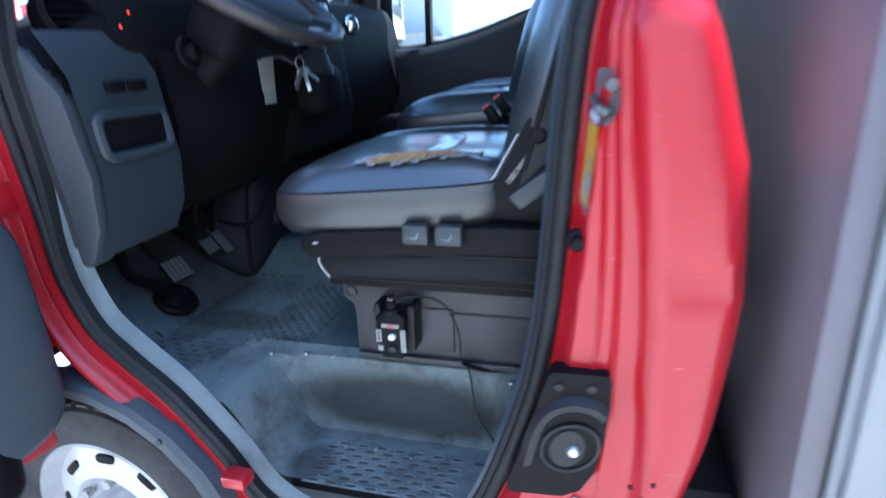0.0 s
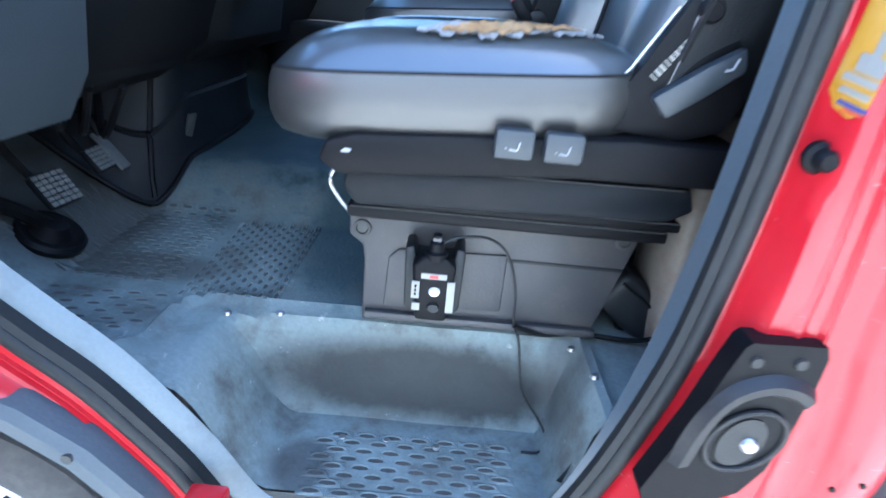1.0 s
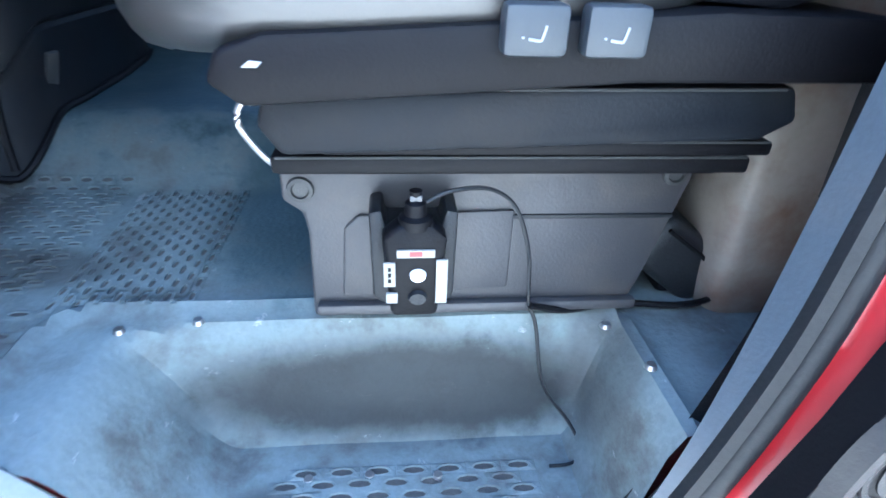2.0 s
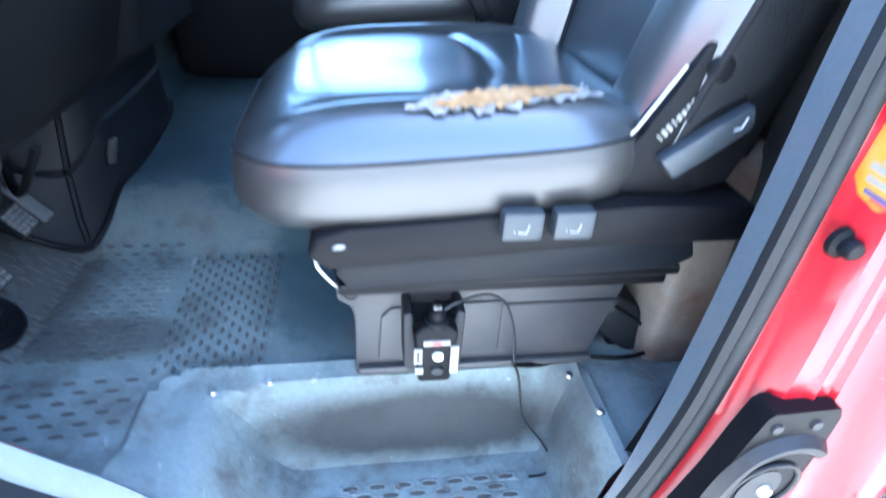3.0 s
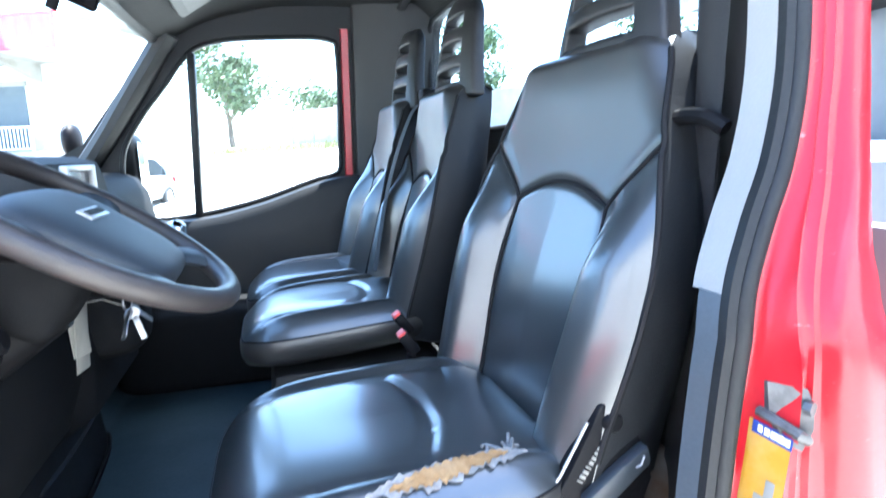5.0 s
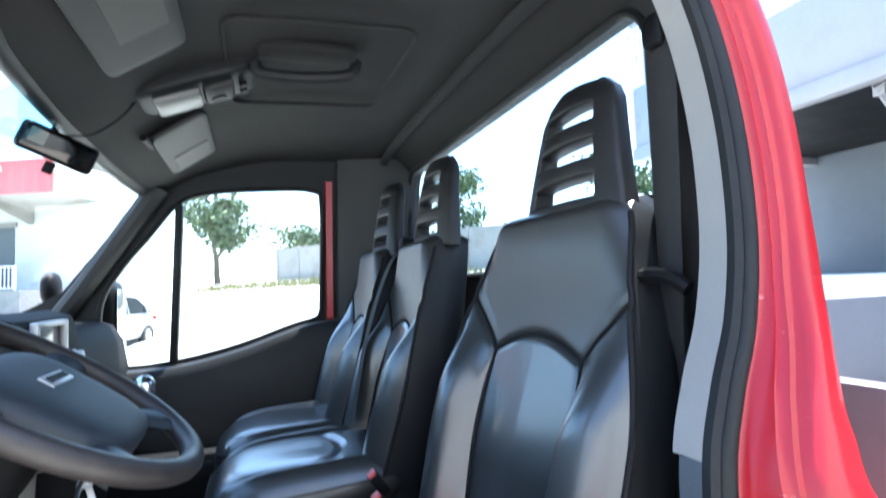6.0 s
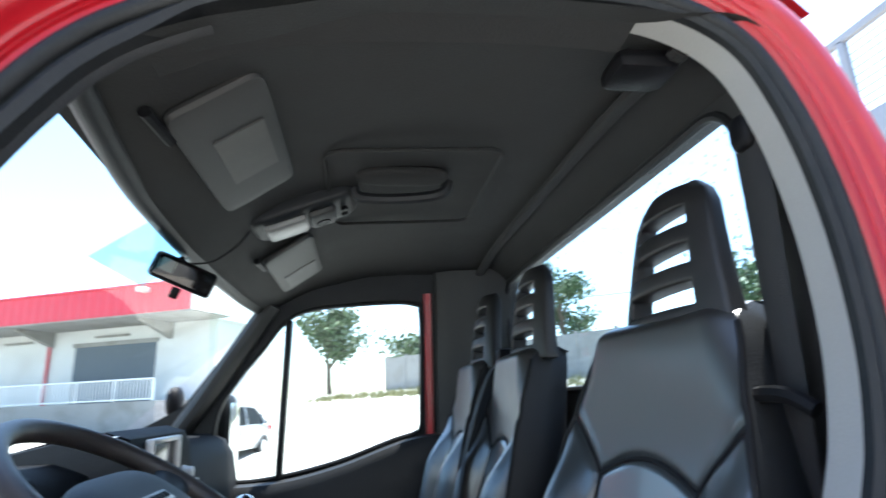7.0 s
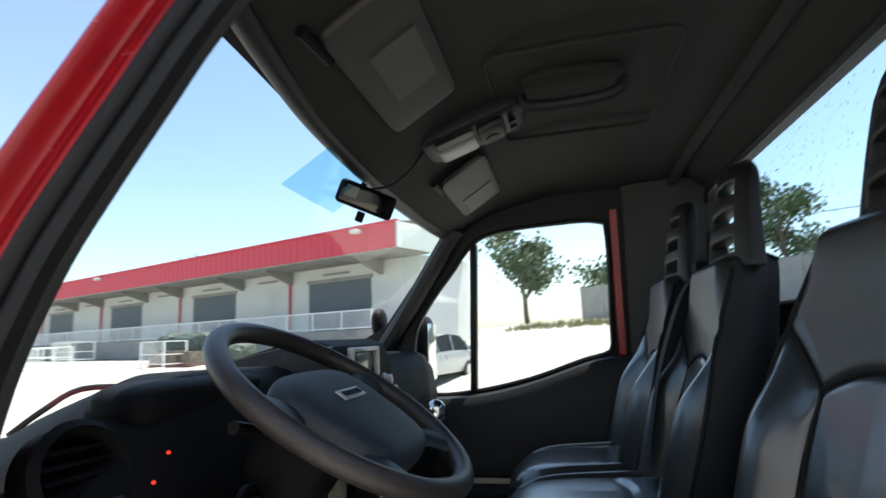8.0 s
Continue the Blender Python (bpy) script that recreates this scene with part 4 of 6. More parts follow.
def headrest(parent, place, tall=0.25):
    """A moulded headrest with three slots through it."""
    nv, nh = 12, 15
    slot = lambda i, j: 2 <= i <= 9 and j in (3, 4, 7, 8, 11, 12)
    rows = [0, 0.06, 0.10, 0.15, 0.22, 0.29, 0.34, 0.42, 0.485, 0.55, 0.60, 0.69, 0.75, 0.81, 0.91, 1.0]
    def at(i, j, d):
        v, h = -1 + 2 * i / nv, rows[j]
        wide = 0.165 * (1 - 0.36 * h) * (1 - 0.30 * max(0, (h - 0.82) / 0.18) ** 2)
        thick = 0.026 * (1 - 0.2 * h) * (1 - 0.35 * abs(v) ** 4) * (1 - 0.4 * max(0, (h - 0.8) / 0.2) ** 2)
        return place @ Vector((d * thick + 0.016 * h * h + 0.02 * v * v, v * wide, tall * h))
    bm = bmesh.new()
    made = {}
    def vert(i, j, d):
        if (i, j, d) not in made:
            made[i, j, d] = bm.verts.new(at(i, j, d))
        return made[i, j, d]
    solid = lambda i, j: 0 <= i < nv and 0 <= j < nh and not slot(i, j)
    for i in range(nv):
        for j in range(nh):
            if not solid(i, j):
                continue
            for d in (-1, 1):
                bm.faces.new([vert(a, b, d) for a, b in ((i, j), (i + 1, j), (i + 1, j + 1), (i, j + 1))])
            for (di, dj), (a, b) in (((-1, 0), ((i, j), (i, j + 1))), ((1, 0), ((i + 1, j), (i + 1, j + 1))), ((0, -1), ((i, j), (i + 1, j))), ((0, 1), ((i, j + 1), (i + 1, j + 1)))):
                if not solid(i + di, j + dj):
                    bm.faces.new((vert(*a, -1), vert(*b, -1), vert(*b, 1), vert(*a, 1)))
    bmesh.ops.recalc_face_normals(bm, faces=bm.faces)
    sharp = [e for e in bm.edges if len(e.link_faces) == 2 and e.calc_face_angle(0) > 0.9]
    bmesh.ops.bevel(bm, geom=sharp, offset=0.007, segments=3, affect="EDGES", profile=0.5)
    head = part("headrest", bm, HEADREST, parent, "black moulded headrest with three slots")
    for s in (-0.07, 0.07):
        part("headrest_post", tube(bmesh.new(), [place @ Vector((0.005, s, 0.03)), place @ Vector((0.0, s, -0.06))], 0.006, 8), STEEL, head)
    return head


RISE = 0.04


def cushion_z(x, y, lx, ly):
    """The cushion's top: x from its front edge back, y from its middle."""
    u, v = x / lx, abs(y) / ly
    z = 0.085 - 0.012 * u
    z += 0.020 * blend(0, 1, (v - 0.62) / 0.2)
    z -= 0.010 * bump_at(u, 0.75, 0.3) * (1 - v)
    arc = 0.55 + 0.10 * (1 - (v / 0.68) ** 2)
    g = bump_at(v, 0.68, 0.03) * (u > 0.06) + bump_at(u, arc, 0.02) * (v < 0.68)
    return z - 0.007 * min(1, g) + RISE * u


def cushion(parent, name, mid, lx, ly, nr=30, nt=96, low=0.055, middles=(0.0,), hy=None, deep=1.0):
    """A cushion over the place mid (front edge's middle, at the seam's height)."""
    hy = hy or ly
    f = lambda c, p: math.copysign(abs(c) ** p, c)
    def edge(a):
        return lx / 2 + lx / 2 * f(math.cos(a), 0.52), ly * f(math.sin(a), 0.40)
    def top(x, y):
        m = min(middles, key=lambda q: abs(q - y))
        return cushion_z(x, y - m, lx, hy)
    def ring(r, drop=0.0, out=1.0):
        pts = []
        for k in range(nt):
            ex, ey = edge(2 * math.pi * k / nt)
            x, y = lx / 2 + (ex - lx / 2) * r * out, ey * r * out
            u = min(max(x, 0), lx)
            z = RISE * u / lx + (top(u, y) - RISE * u / lx) * (1 - r ** 6 * 0.66)
            pts.append(Vector((mid[0] + x, mid[1] + y, mid[2] + z - drop)))
        return pts
    rings = [ring(0.004 + 0.996 * (i / nr) ** 0.8) for i in range(nr + 1)]
    c = part(name, skin(bmesh.new(), rings, True), LEATHER, parent)
    base = rings[-1]
    side = []
    for d, o in ((0.0, 1.0), (0.006, 1.012), (0.014, 1.020), (0.026, 1.024), (0.040, 1.018), (0.052, 0.995), (0.060, 0.965), (0.066, 0.90)):
        side.append([Vector((mid[0] + lx / 2 + (p.x - mid[0] - lx / 2) * o, mid[1] + (p.y - mid[1]) * o, p.z - d * deep)) for p in base])
    part("cushion_side", skin(bmesh.new(), side, True), LEATHER_TAN, c, "taupe stitched cushion side")
    part("piping", tube(bmesh.new(), [Vector((p.x, p.y, p.z - 0.001)) for p in base], 0.0022, 6, True), SEAM, c)
    return c


seat = thing("driver_chair", "worn grey leatherette driver seat with a torn cushion", "seat")
SX, SY, SZ = -0.522, 0.495, 1.056
driver_cushion = cushion(seat, "seat_cushion", (SX, SY, SZ), 0.505, 0.25, deep=1.35)
backrest(seat, pose(0.055, SY + 0.042, 1.085, 0, 15, 5), 0.655, 0.285)
headrest(seat, pose(0.138, SY + 0.028, 1.695, 0, 4, 0))

# the tear along the near bolster: frayed lining with foam inside
def cushion_top(x, y):
    """The driver cushion's surface, with its rolled-off edge."""
    u = min(max(x - SX, 0), 0.505)
    r = min(1, (abs(2 * u / 0.505 - 1) ** 3.85 + abs((y - SY) / 0.25) ** 5.0) ** 0.23)
    rise = RISE * u / 0.505
    return SZ + rise + (cushion_z(u, y - SY, 0.505, 0.25) - rise) * (1 - r ** 6 * 0.66)


def tear_strip(c0, c1, wide, lift, seed, n=44, across=7):
    rnd = random.Random(seed)
    jag = [[0.55 + 0.65 * rnd.random() for _ in range(n + 1)] for _ in range(2)]
    rows = []
    for i in range(n + 1):
        t = i / n
        w = wide * math.sin(math.pi * min(1, max(0.02, t))) ** 0.6
        row = []
        for j in range(across):
            s = -1 + 2 * j / (across - 1)
            k = w * s * jag[s > 0][i]
            x, y = c0[0] + (c1[0] - c0[0]) * t, c0[1] + (c1[1] - c0[1]) * t + k
            z = cushion_top(x, y)
            row.append(Vector((x, y, z + lift + 0.003 * abs(s) ** 3 * rnd.random())))
        rows.append(row)
    return skin(bmesh.new(), rows)


part("torn_lining", tear_strip((-0.325, 0.280), (-0.100, 0.300), 0.0165, 0.0025, 4), LINING, driver_cushion, "frayed white lining round the tear")
part("foam", tear_strip((-0.295, 0.280), (-0.130, 0.297), 0.0130, 0.0045, 9), FOAM, driver_cushion, "tan foam showing in the tear")
rnd = random.Random(12)
for k in range(9):
    x0, y0 = -0.15 + 0.06 * rnd.random(), 0.295 + 0.03 * rnd.random()
    pts = [(x0 + 0.035 * t * (rnd.random() - 0.25), y0 + 0.05 * t * (rnd.random() - 0.2)) for t in (0, 0.4, 0.7, 1.0)]
    part("frayed_thread", tube(bmesh.new(), [Vector((x, y, 0.003 + cushion_top(x, y))) for x, y in pts], 0.0028, 5), LINING, driver_cushion, "white frayed thread")


# side shield, lever and buttons
def slab(outline, y0, y1, bevel=0.004):
    """A flat upright piece: an outline in x and z, between two y."""
    bm = bmesh.new()
    face = bm.faces.new([bm.verts.new((x, y0, z)) for x, z in outline])
    ext = bmesh.ops.extrude_face_region(bm, geom=[face])
    bmesh.ops.translate(bm, verts=[g for g in ext["geom"] if isinstance(g, bmesh.types.BMVert)], vec=(0, y1 - y0, 0))
    bmesh.ops.recalc_face_normals(bm, faces=bm.faces)
    if bevel:
        bmesh.ops.bevel(bm, geom=bm.edges[:], offset=bevel, segments=2, affect="EDGES", profile=0.5)
    return bm


shield = part("side_shield", slab([(-0.14, 1.025), (-0.085, 1.045), (-0.05, 1.09), (-0.015, 1.155), (0.0, 1.19), (0.03, 1.20), (0.055, 1.18), (0.065, 1.13), (0.085, 1.07), (0.07, 1.03), (0.02, 1.015)], 0.255, 0.285), BLACK, seat, "black plastic recliner shield")
shield.location = (-0.012, 0.010, 0.036)
part("recliner_bolt", disc(bmesh.new(), (0.018, 0.252, 1.165), (0, -1, 0), 0.016, 0.012, 20, 0.014, 0.003), BLACK, shield)
lever = part("recliner_lever", slab([(-0.035, 1.060), (-0.012, 1.036), (0.02, 1.06), (0.068, 1.098), (0.060, 1.125), (0.02, 1.10)], 0.232, 0.255, 0.006), BUTTON, seat, "slate grey recliner lever")
lever.location = (-0.008, 0.015, 0.042)
part("lever_sign", tube(bmesh.new(), [(0.040, 0.2305, 1.098), (0.048, 0.2305, 1.100), (0.052, 0.2305, 1.112)], 0.0016, 5), PRINT, lever)
for k, w in enumerate((0.0010, 0.0022, 0.0022, 0.0010, 0.0024, 0.0022, 0.0020, 0.0022)):
    part("maker_mark", newbox((-w, -0.001, -0.0046 + 0.0012 * (k > 3)), (w, 0.001, 0.0046 - 0.001 * (k > 3)), 0, pose(-0.030 + 0.0042 * k, 0.2535, 1.088 + 0.0058 * k, 0, -54, 0)), PAPER, shield, "white printed mark")
part("steel_edge", tube(bmesh.new(), [(-0.10, 0.262, 1.045), (-0.055, 0.262, 1.095), (-0.015, 0.262, 1.165)], 0.0025, 6), STEEL, shield, "bright worn steel edge")

base = thing("seat_base", "grey plastic covered seat base on the cab floor", "seat base")
part("skirt", slab([(-0.435, 0.995), (-0.425, 1.018), (-0.39, 1.030), (-0.05, 1.052), (0.09, 1.050), (0.095, 1.000), (-0.11, 0.998), (-0.41, 0.977)], 0.238, 0.70, 0.006), BLACK, base, "black upper seat skirt")
part("skirt_worn_corner", slab([(-0.406, 1.007), (-0.400, 1.012), (-0.391, 1.011), (-0.395, 1.007)], 0.236, 0.24, 0.0), PRINT, base, "scuffed pale corner")
part("side_cover", slab([(-0.408, 0.955), (-0.40, 0.982), (0.04, 0.992), (0.05, 0.962), (0.02, 0.945), (-0.39, 0.930)], 0.262, 0.69, 0.006), COVER, base, "dark slate side cover")
part("slide_rail", newbox((-0.405, 0.285, 0.905), (0.035, 0.68, 0.922), 0.004, None), BLACK, base, "black seat slide rail")
part("slide_rail", newbox((-0.36, 0.275, 0.926), (0.045, 0.68, 0.940), 0.004, None), BLACK, base, "black seat slide rail")
part("lower_rail", newbox((-0.41, 0.325, 0.888), (0.03, 0.66, 0.902), 0.004, None), BLACK, base)
for x0, x1, y, z in ((-0.40, 0.030, 0.2845, 0.921), (-0.355, 0.040, 0.2745, 0.939), (-0.39, 0.03, 0.2615, 0.989)):
    part("worn_edge", tube(bmesh.new(), [(x0, y, z - 0.004 * (z > 0.98)), (x1, y, z + 0.001)], 0.0013, 5), TRIM, base, "rubbed pale edge")
panel = part("base_panel", slab([(-0.412, 0.890), (0.025, 0.900), (0.02, 0.87), (-0.012, 0.745), (-0.02, 0.722), (-0.39, 0.704), (-0.388, 0.81), (-0.392, 0.835), (-0.412, 0.85)], 0.350, 0.64, 0.005), BASE, base, "grey moulded base panel")
part("panel_boss", slab([(-0.355, 0.735), (-0.350, 0.820), (-0.335, 0.835), (-0.17, 0.840), (-0.17, 0.742)], 0.3445, 0.351, 0.003), BASE, panel)
part("panel_line", newbox((-0.20, 0.3475, 0.828), (0.008, 0.351, 0.833), 0.001), DARK, panel)
part("panel_lip", newbox((-0.385, 0.338, 0.712), (-0.015, 0.352, 0.726), 0.004, None), BASE, panel)
for x, z in ((-0.392, 0.863), (0.0, 0.880)):
    part("panel_screw", lathe(bmesh.new(), [(0.014, 0), (0.013, 0.004), (0.009, 0.005), (0.008, 0.002), (0.0, 0.002)], Matrix.Translation((x, 0.350, z)) @ Vector((0, -1, 0)).to_track_quat("Z", "Y").to_matrix().to_4x4(), 20), TRIM, panel)
part("front_bar", tube(bmesh.new(), smooth_curve([(-0.40, 0.30, 0.98), (-0.425, 0.30, 0.965), (-0.43, 0.30, 0.945), (-0.415, 0.30, 0.92), (-0.40, 0.30, 0.905)], 4), 0.0030, 8), STEEL, base, "thin bent steel height bar")
for x in (-0.198, -0.139):
    b = part("heater_button", newbox((x - 0.0235, 0.219, 1.020), (x + 0.0235, 0.242, 1.056), 0.005), BUTTON, base, "slate grey seat adjuster button")
    part("button_sign", tube(bmesh.new(), smooth_curve([(x - 0.006, 0.2185, 1.033), (x + 0.002, 0.2185, 1.032), (x + 0.004, 0.2185, 1.034), (x + 0.006, 0.2185, 1.042)], 3), 0.0011, 5), PRINT, b, "pale seat symbol")
    part("button_sign", tube(bmesh.new(), [(x - 0.011, 0.2185, 1.034), (x - 0.009, 0.2185, 1.034)], 0.0009, 5), PRINT, b, "pale arrow")

remote = thing("control_box", "black hand control in a holder on the seat base", "remote control")
remote.matrix_basis = Matrix.Translation((-0.010, 0, 0.170)) @ Matrix.Diagonal((1.0, 1.0, 0.80, 1.0))
hold = part("holder", slab([(-0.312, 0.865), (-0.300, 0.868), (-0.296, 0.845), (-0.242, 0.845), (-0.238, 0.868), (-0.226, 0.865), (-0.228, 0.745), (-0.236, 0.735), (-0.302, 0.735), (-0.310, 0.745)], 0.296, 0.345, 0.004), DARK, remote, "dark plastic holder")
handset = part("handset", slab([(-0.300, 0.845), (-0.285, 0.862), (-0.252, 0.862), (-0.238, 0.845), (-0.246, 0.735), (-0.292, 0.735)], 0.272, 0.300, 0.006), BLACK, remote)
part("cable_gland", lathe(bmesh.new(), [(0.016, 0), (0.016, 0.012), (0.011, 0.016), (0.010, 0.03), (0.006, 0.034), (0.006, 0.045), (0.0, 0.045)], pose(-0.268, 0.285, 0.855), 18), BLACK, handset)
part("gland_clip", newbox((-0.274, 0.279, 0.888), (-0.262, 0.288, 0.896), 0.002), CASTING, handset)
part("round_button", disc(bmesh.new(), (-0.266, 0.270, 0.797), (0, -1, 0), 0.0085, 0.006, 20, 0.007), WHITE, handset, "white round button")
part("dark_button", disc(bmesh.new(), (-0.266, 0.270, 0.765), (0, -1, 0), 0.010, 0.006, 20, 0.008), DARK, handset)
part("arrow_sign", newbox((-0.286, 0.2695, 0.822), (-0.250, 0.2725, 0.832), 0), PAPER, handset, "white strip with a red arrow")
part("arrow", newbox((-0.274, 0.2690, 0.824), (-0.262, 0.2700, 0.830), 0), REDINK, handset)
for x, z0, z1 in ((-0.293, 0.782, 0.815), (-0.243, 0.757, 0.818), (-0.291, 0.758, 0.772)):
    part("sign_strip", newbox((x - 0.0055, 0.2697, z0), (x + 0.0055, 0.2725, z1), 0), PAPER, handset, "white printed strip")
for k in range(3):
    part("sign_mark", newbox((-0.2945, 0.2690, 0.788 + 0.008 * k), (-0.2915, 0.2700, 0.793 + 0.008 * k), 0), BLACK, handset)
cable = thing("control_cable", "thin black cable looping from the control box", "cable")
part("lead", tube(bmesh.new(), smooth_curve([(-0.268, 0.285, 0.878), (-0.245, 0.29, 0.887), (-0.205, 0.31, 0.880), (-0.175, 0.32, 0.855), (-0.155, 0.325, 0.80), (-0.15, 0.32, 0.74), (-0.145, 0.335, 0.722), (-0.135, 0.330, 0.70), (-0.120, 0.316, 0.62), (-0.085, 0.305, 0.568), (-0.072, 0.285, 0.545), (-0.085, 0.265, 0.539), (-0.115, 0.262, 0.538)], 6), 0.0022, 6), DARK, cable)
cable = thing("power_cable", "black power cable on the cab floor", "cable")
part("lead", tube(bmesh.new(), smooth_curve([(-0.148, 0.32, 0.735), (-0.10, 0.34, 0.712), (-0.03, 0.355, 0.710), (0.04, 0.345, 0.712), (0.09, 0.35, 0.72), (0.13, 0.37, 0.745), (0.17, 0.36, 0.765)], 6), 0.004, 6), BLACK, cable)
part("plug", newbox((0.03, 0.38, 0.705), (0.10, 0.43, 0.765), 0.008), BLACK, cable, "black connector")

# pillar foot cover and belt
foot = thing("pillar_cover", "stained beige plastic cover at the pillar's foot", "trim cover")
part("cover", puff(bmesh.new(), (0.135, 0.42, 0.88), (0.065, 0.09, 0.20), (0.35, 0.35)), BEIGE, foot)
flap = part("cover_flap", puff(bmesh.new(), (0, 0, 0), (0.062, 0.055, 0.040), (0.35, 0.35), m=pose(0.052, 0.425, 0.752, 0, 38, 0)), DARK, foot, "dark scuffed lower box")
part("flap_strap", tube(bmesh.new(), [pose(0.052, 0.425, 0.752, 0, 38, 0) @ Vector(p) for p in ((-0.055, -0.058, 0.020), (0.0, -0.059, 0.022), (0.060, -0.057, 0.018))], 0.003, 6), BLACK, flap, "black strap")
part("cover_foot", puff(bmesh.new(), (0.125, 0.385, 0.715), (0.030, 0.040, 0.035), (0.4, 0.4)), BEIGE, foot, "beige foot of the cover")
belt = thing("driver_seat_belt", "black seat belt hanging down the door pillar", "seat belt")
part("webbing", skin(bmesh.new(), [[Vector((x + 0.0, y - 0.026 + 0.004 * math.sin(z * 9), z)), Vector((x - 0.006, y, z)), Vector((x, y + 0.028, z))] for x, y, z in [(0.160 + 0.01 * k / 20, 0.296 + 0.040 * max(0, (14 - k) / 14), 0.86 + 1.10 * k / 20) for k in range(21)]]), BELT, belt)
part("webbing", skin(bmesh.new(), [[Vector((x + 0.018, y - 0.026, z)), Vector((x + 0.012, y, z)), Vector((x + 0.018, y + 0.026, z))] for x, y, z in [(0.155, 0.335 - 0.03 * k / 12, 0.86 + 0.73 * k / 12) for k in range(13)]]), BELT, belt)
part("belt_guide", tube(bmesh.new(), smooth_curve([(0.145, 0.345, 1.580), (0.134, 0.325, 1.597), (0.138, 0.275, 1.597), (0.148, 0.245, 1.580)], 5), 0.011, 8), BLACK, belt, "black belt guide")
part("upper_anchor", puff(bmesh.new(), (0.165, 0.298, 1.95), (0.013, 0.020, 0.026), (0.6, 0.7), 20, 12), BLACK, belt, "black upper belt anchor")

bench = thing("passenger_bench", "double grey leatherette passenger bench seat", "seat")
for y in (1.11, 1.51):
    cushion(bench, "bench_cushion", (-0.50, y, 1.115), 0.48, 0.198)
for x, y in ((0.035, 1.125), (-0.005, 1.53)):
    backrest(bench, pose(x - 0.065, y, 1.10, 0, 15, 0), 0.635, 0.218)
    headrest(bench, pose(x + 0.030, y - 0.005, 1.695, 0, 4, 0))
part("bench_frame", newbox((-0.44, 0.94, 0.72), (0.0, 1.70, 1.07), 0.03), DARK, bench, "dark bench underframe")
for x, y, z, s in ((-0.155, 0.835, 1.20, 0.0), (-0.165, 0.745, 1.185, 0.01)):
    b = thing("belt_buckle", "black belt buckle with a red button", "belt buckle", "belt buckles")
    part("stalk", tube(bmesh.new(), [(x + 0.03, y, z - 0.12), (x + 0.01, y, z - 0.03)], 0.009, 8), BLACK, b)
    part("buckle_body", newbox((-0.012, -0.016, -0.035), (0.012, 0.016, 0.015), 0.005, pose(x, y, z, 0, -35, 0)), BLACK, b)
    part("release_button", newbox((-0.009, -0.013, 0.013), (0.009, 0.013, 0.020), 0.002, pose(x, y, z, 0, -35, 0)), BUCKLE, b, "red release button")
belt = thing("bench_seat_belt", "black shoulder belt lying across the bench backrest", "seat belt")
strap = smooth_curve([(0.10, 1.345, 1.72), (0.035, 1.340, 1.70), (-0.015, 1.32, 1.62), (-0.075, 1.28, 1.47), (-0.115, 1.235, 1.33), (-0.14, 1.205, 1.24)], 5)
part("webbing", skin(bmesh.new(), [[p + Vector((-0.004, -0.024, 0)), p + Vector((-0.010, 0, 0)), p + Vector((-0.004, 0.024, 0))] for p in strap]), BELT, belt)
part("shoulder_guide", newbox((0.04, 1.315, 1.69), (0.10, 1.375, 1.75), 0.012), BLACK, belt, "black shoulder guide")

# ---- dashboard ----
dash = thing("dashboard", "dark plastic dashboard under the windscreen", "dashboard")
def dash_row(y):
    hump = 0.006 * bump_at(y, 0.52, 0.20)
    mid = blend(0, 1, (y - 0.80) / 0.08) * blend(1, 0, (y - 1.26) / 0.08)
    low = blend(1, 0, (y - 0.30) / 0.10)
    top = 1.400 + 0.130 * blend(0, 1, (y - 0.14) / 0.40)
    r = 0.03 * mid
    return [Vector(p) for p in ((-1.38, y, 1.35), (-1.26, y, top - 0.11), (-1.12, y, top - 0.045), (-1.00, y, top + hump - 0.006), (-0.92, y, top - 0.006 + hump), (-0.865 + r, y, top - 0.03 + hump), (-0.835 + r, y, top - 0.08), (-0.815 + r, y, 1.34),
            (-0.795 + r, y, 1.16), (-0.805 + r - 0.04 * (1 - low) * (1 - mid), y, 1.06 - 0.03 * low), (-0.85 - 0.03 * low, y, 1.01 - 0.05 * low), (-1.02, y, 0.99 - 0.04 * low), (-1.28, y, 0.97))]
part("dash_body", skin(bmesh.new(), [dash_row(0.165 + 0.018 * k) for k in range(100)]), DASHTOP, dash)
end = part("end_panel", slab([(-1.12, 1.365), (-0.975, 1.395), (-0.875, 1.375), (-0.807, 1.29), (-0.785, 1.14), (-0.797, 1.04), (-0.83, 0.97), (-0.91, 0.94), (-1.12, 0.935)], 0.150, 0.205, 0.012), DASH, dash, "slate plastic end panel")
part("side_panel", skin(bmesh.new(), [[Vector((x, y, z)) for x, z in ((-0.850, 1.40), (-0.797, 1.32), (-0.775, 1.15), (-0.787, 1.05), (-0.825, 0.98))] for y in (0.165, 0.23, 0.28, 0.33, 0.376)]), DASH, dash, "slate plastic switch panel")
pocket = part("pocket_rim", tube(bmesh.new(), [Vector((-0.772 - 0.11 * (z - 1.17), y, z)) for y, z in rounded(0.185, 1.172, 0.355, 1.248, 0.02)], 0.010, 8, True, up=(1, 0, 0)), DASH, dash, "slate rim of the small pocket")
part("pocket_floor", newbox((-0.79, 0.195, 1.182), (-0.773, 0.345, 1.238), 0.003), BLACK, pocket)
for y in (0.245, 0.30):
    part("dash_switch", newbox((-0.805, y - 0.01, 1.288), (-0.783, y + 0.032, 1.308), 0.003), BLACK, dash, "black rocker switch")
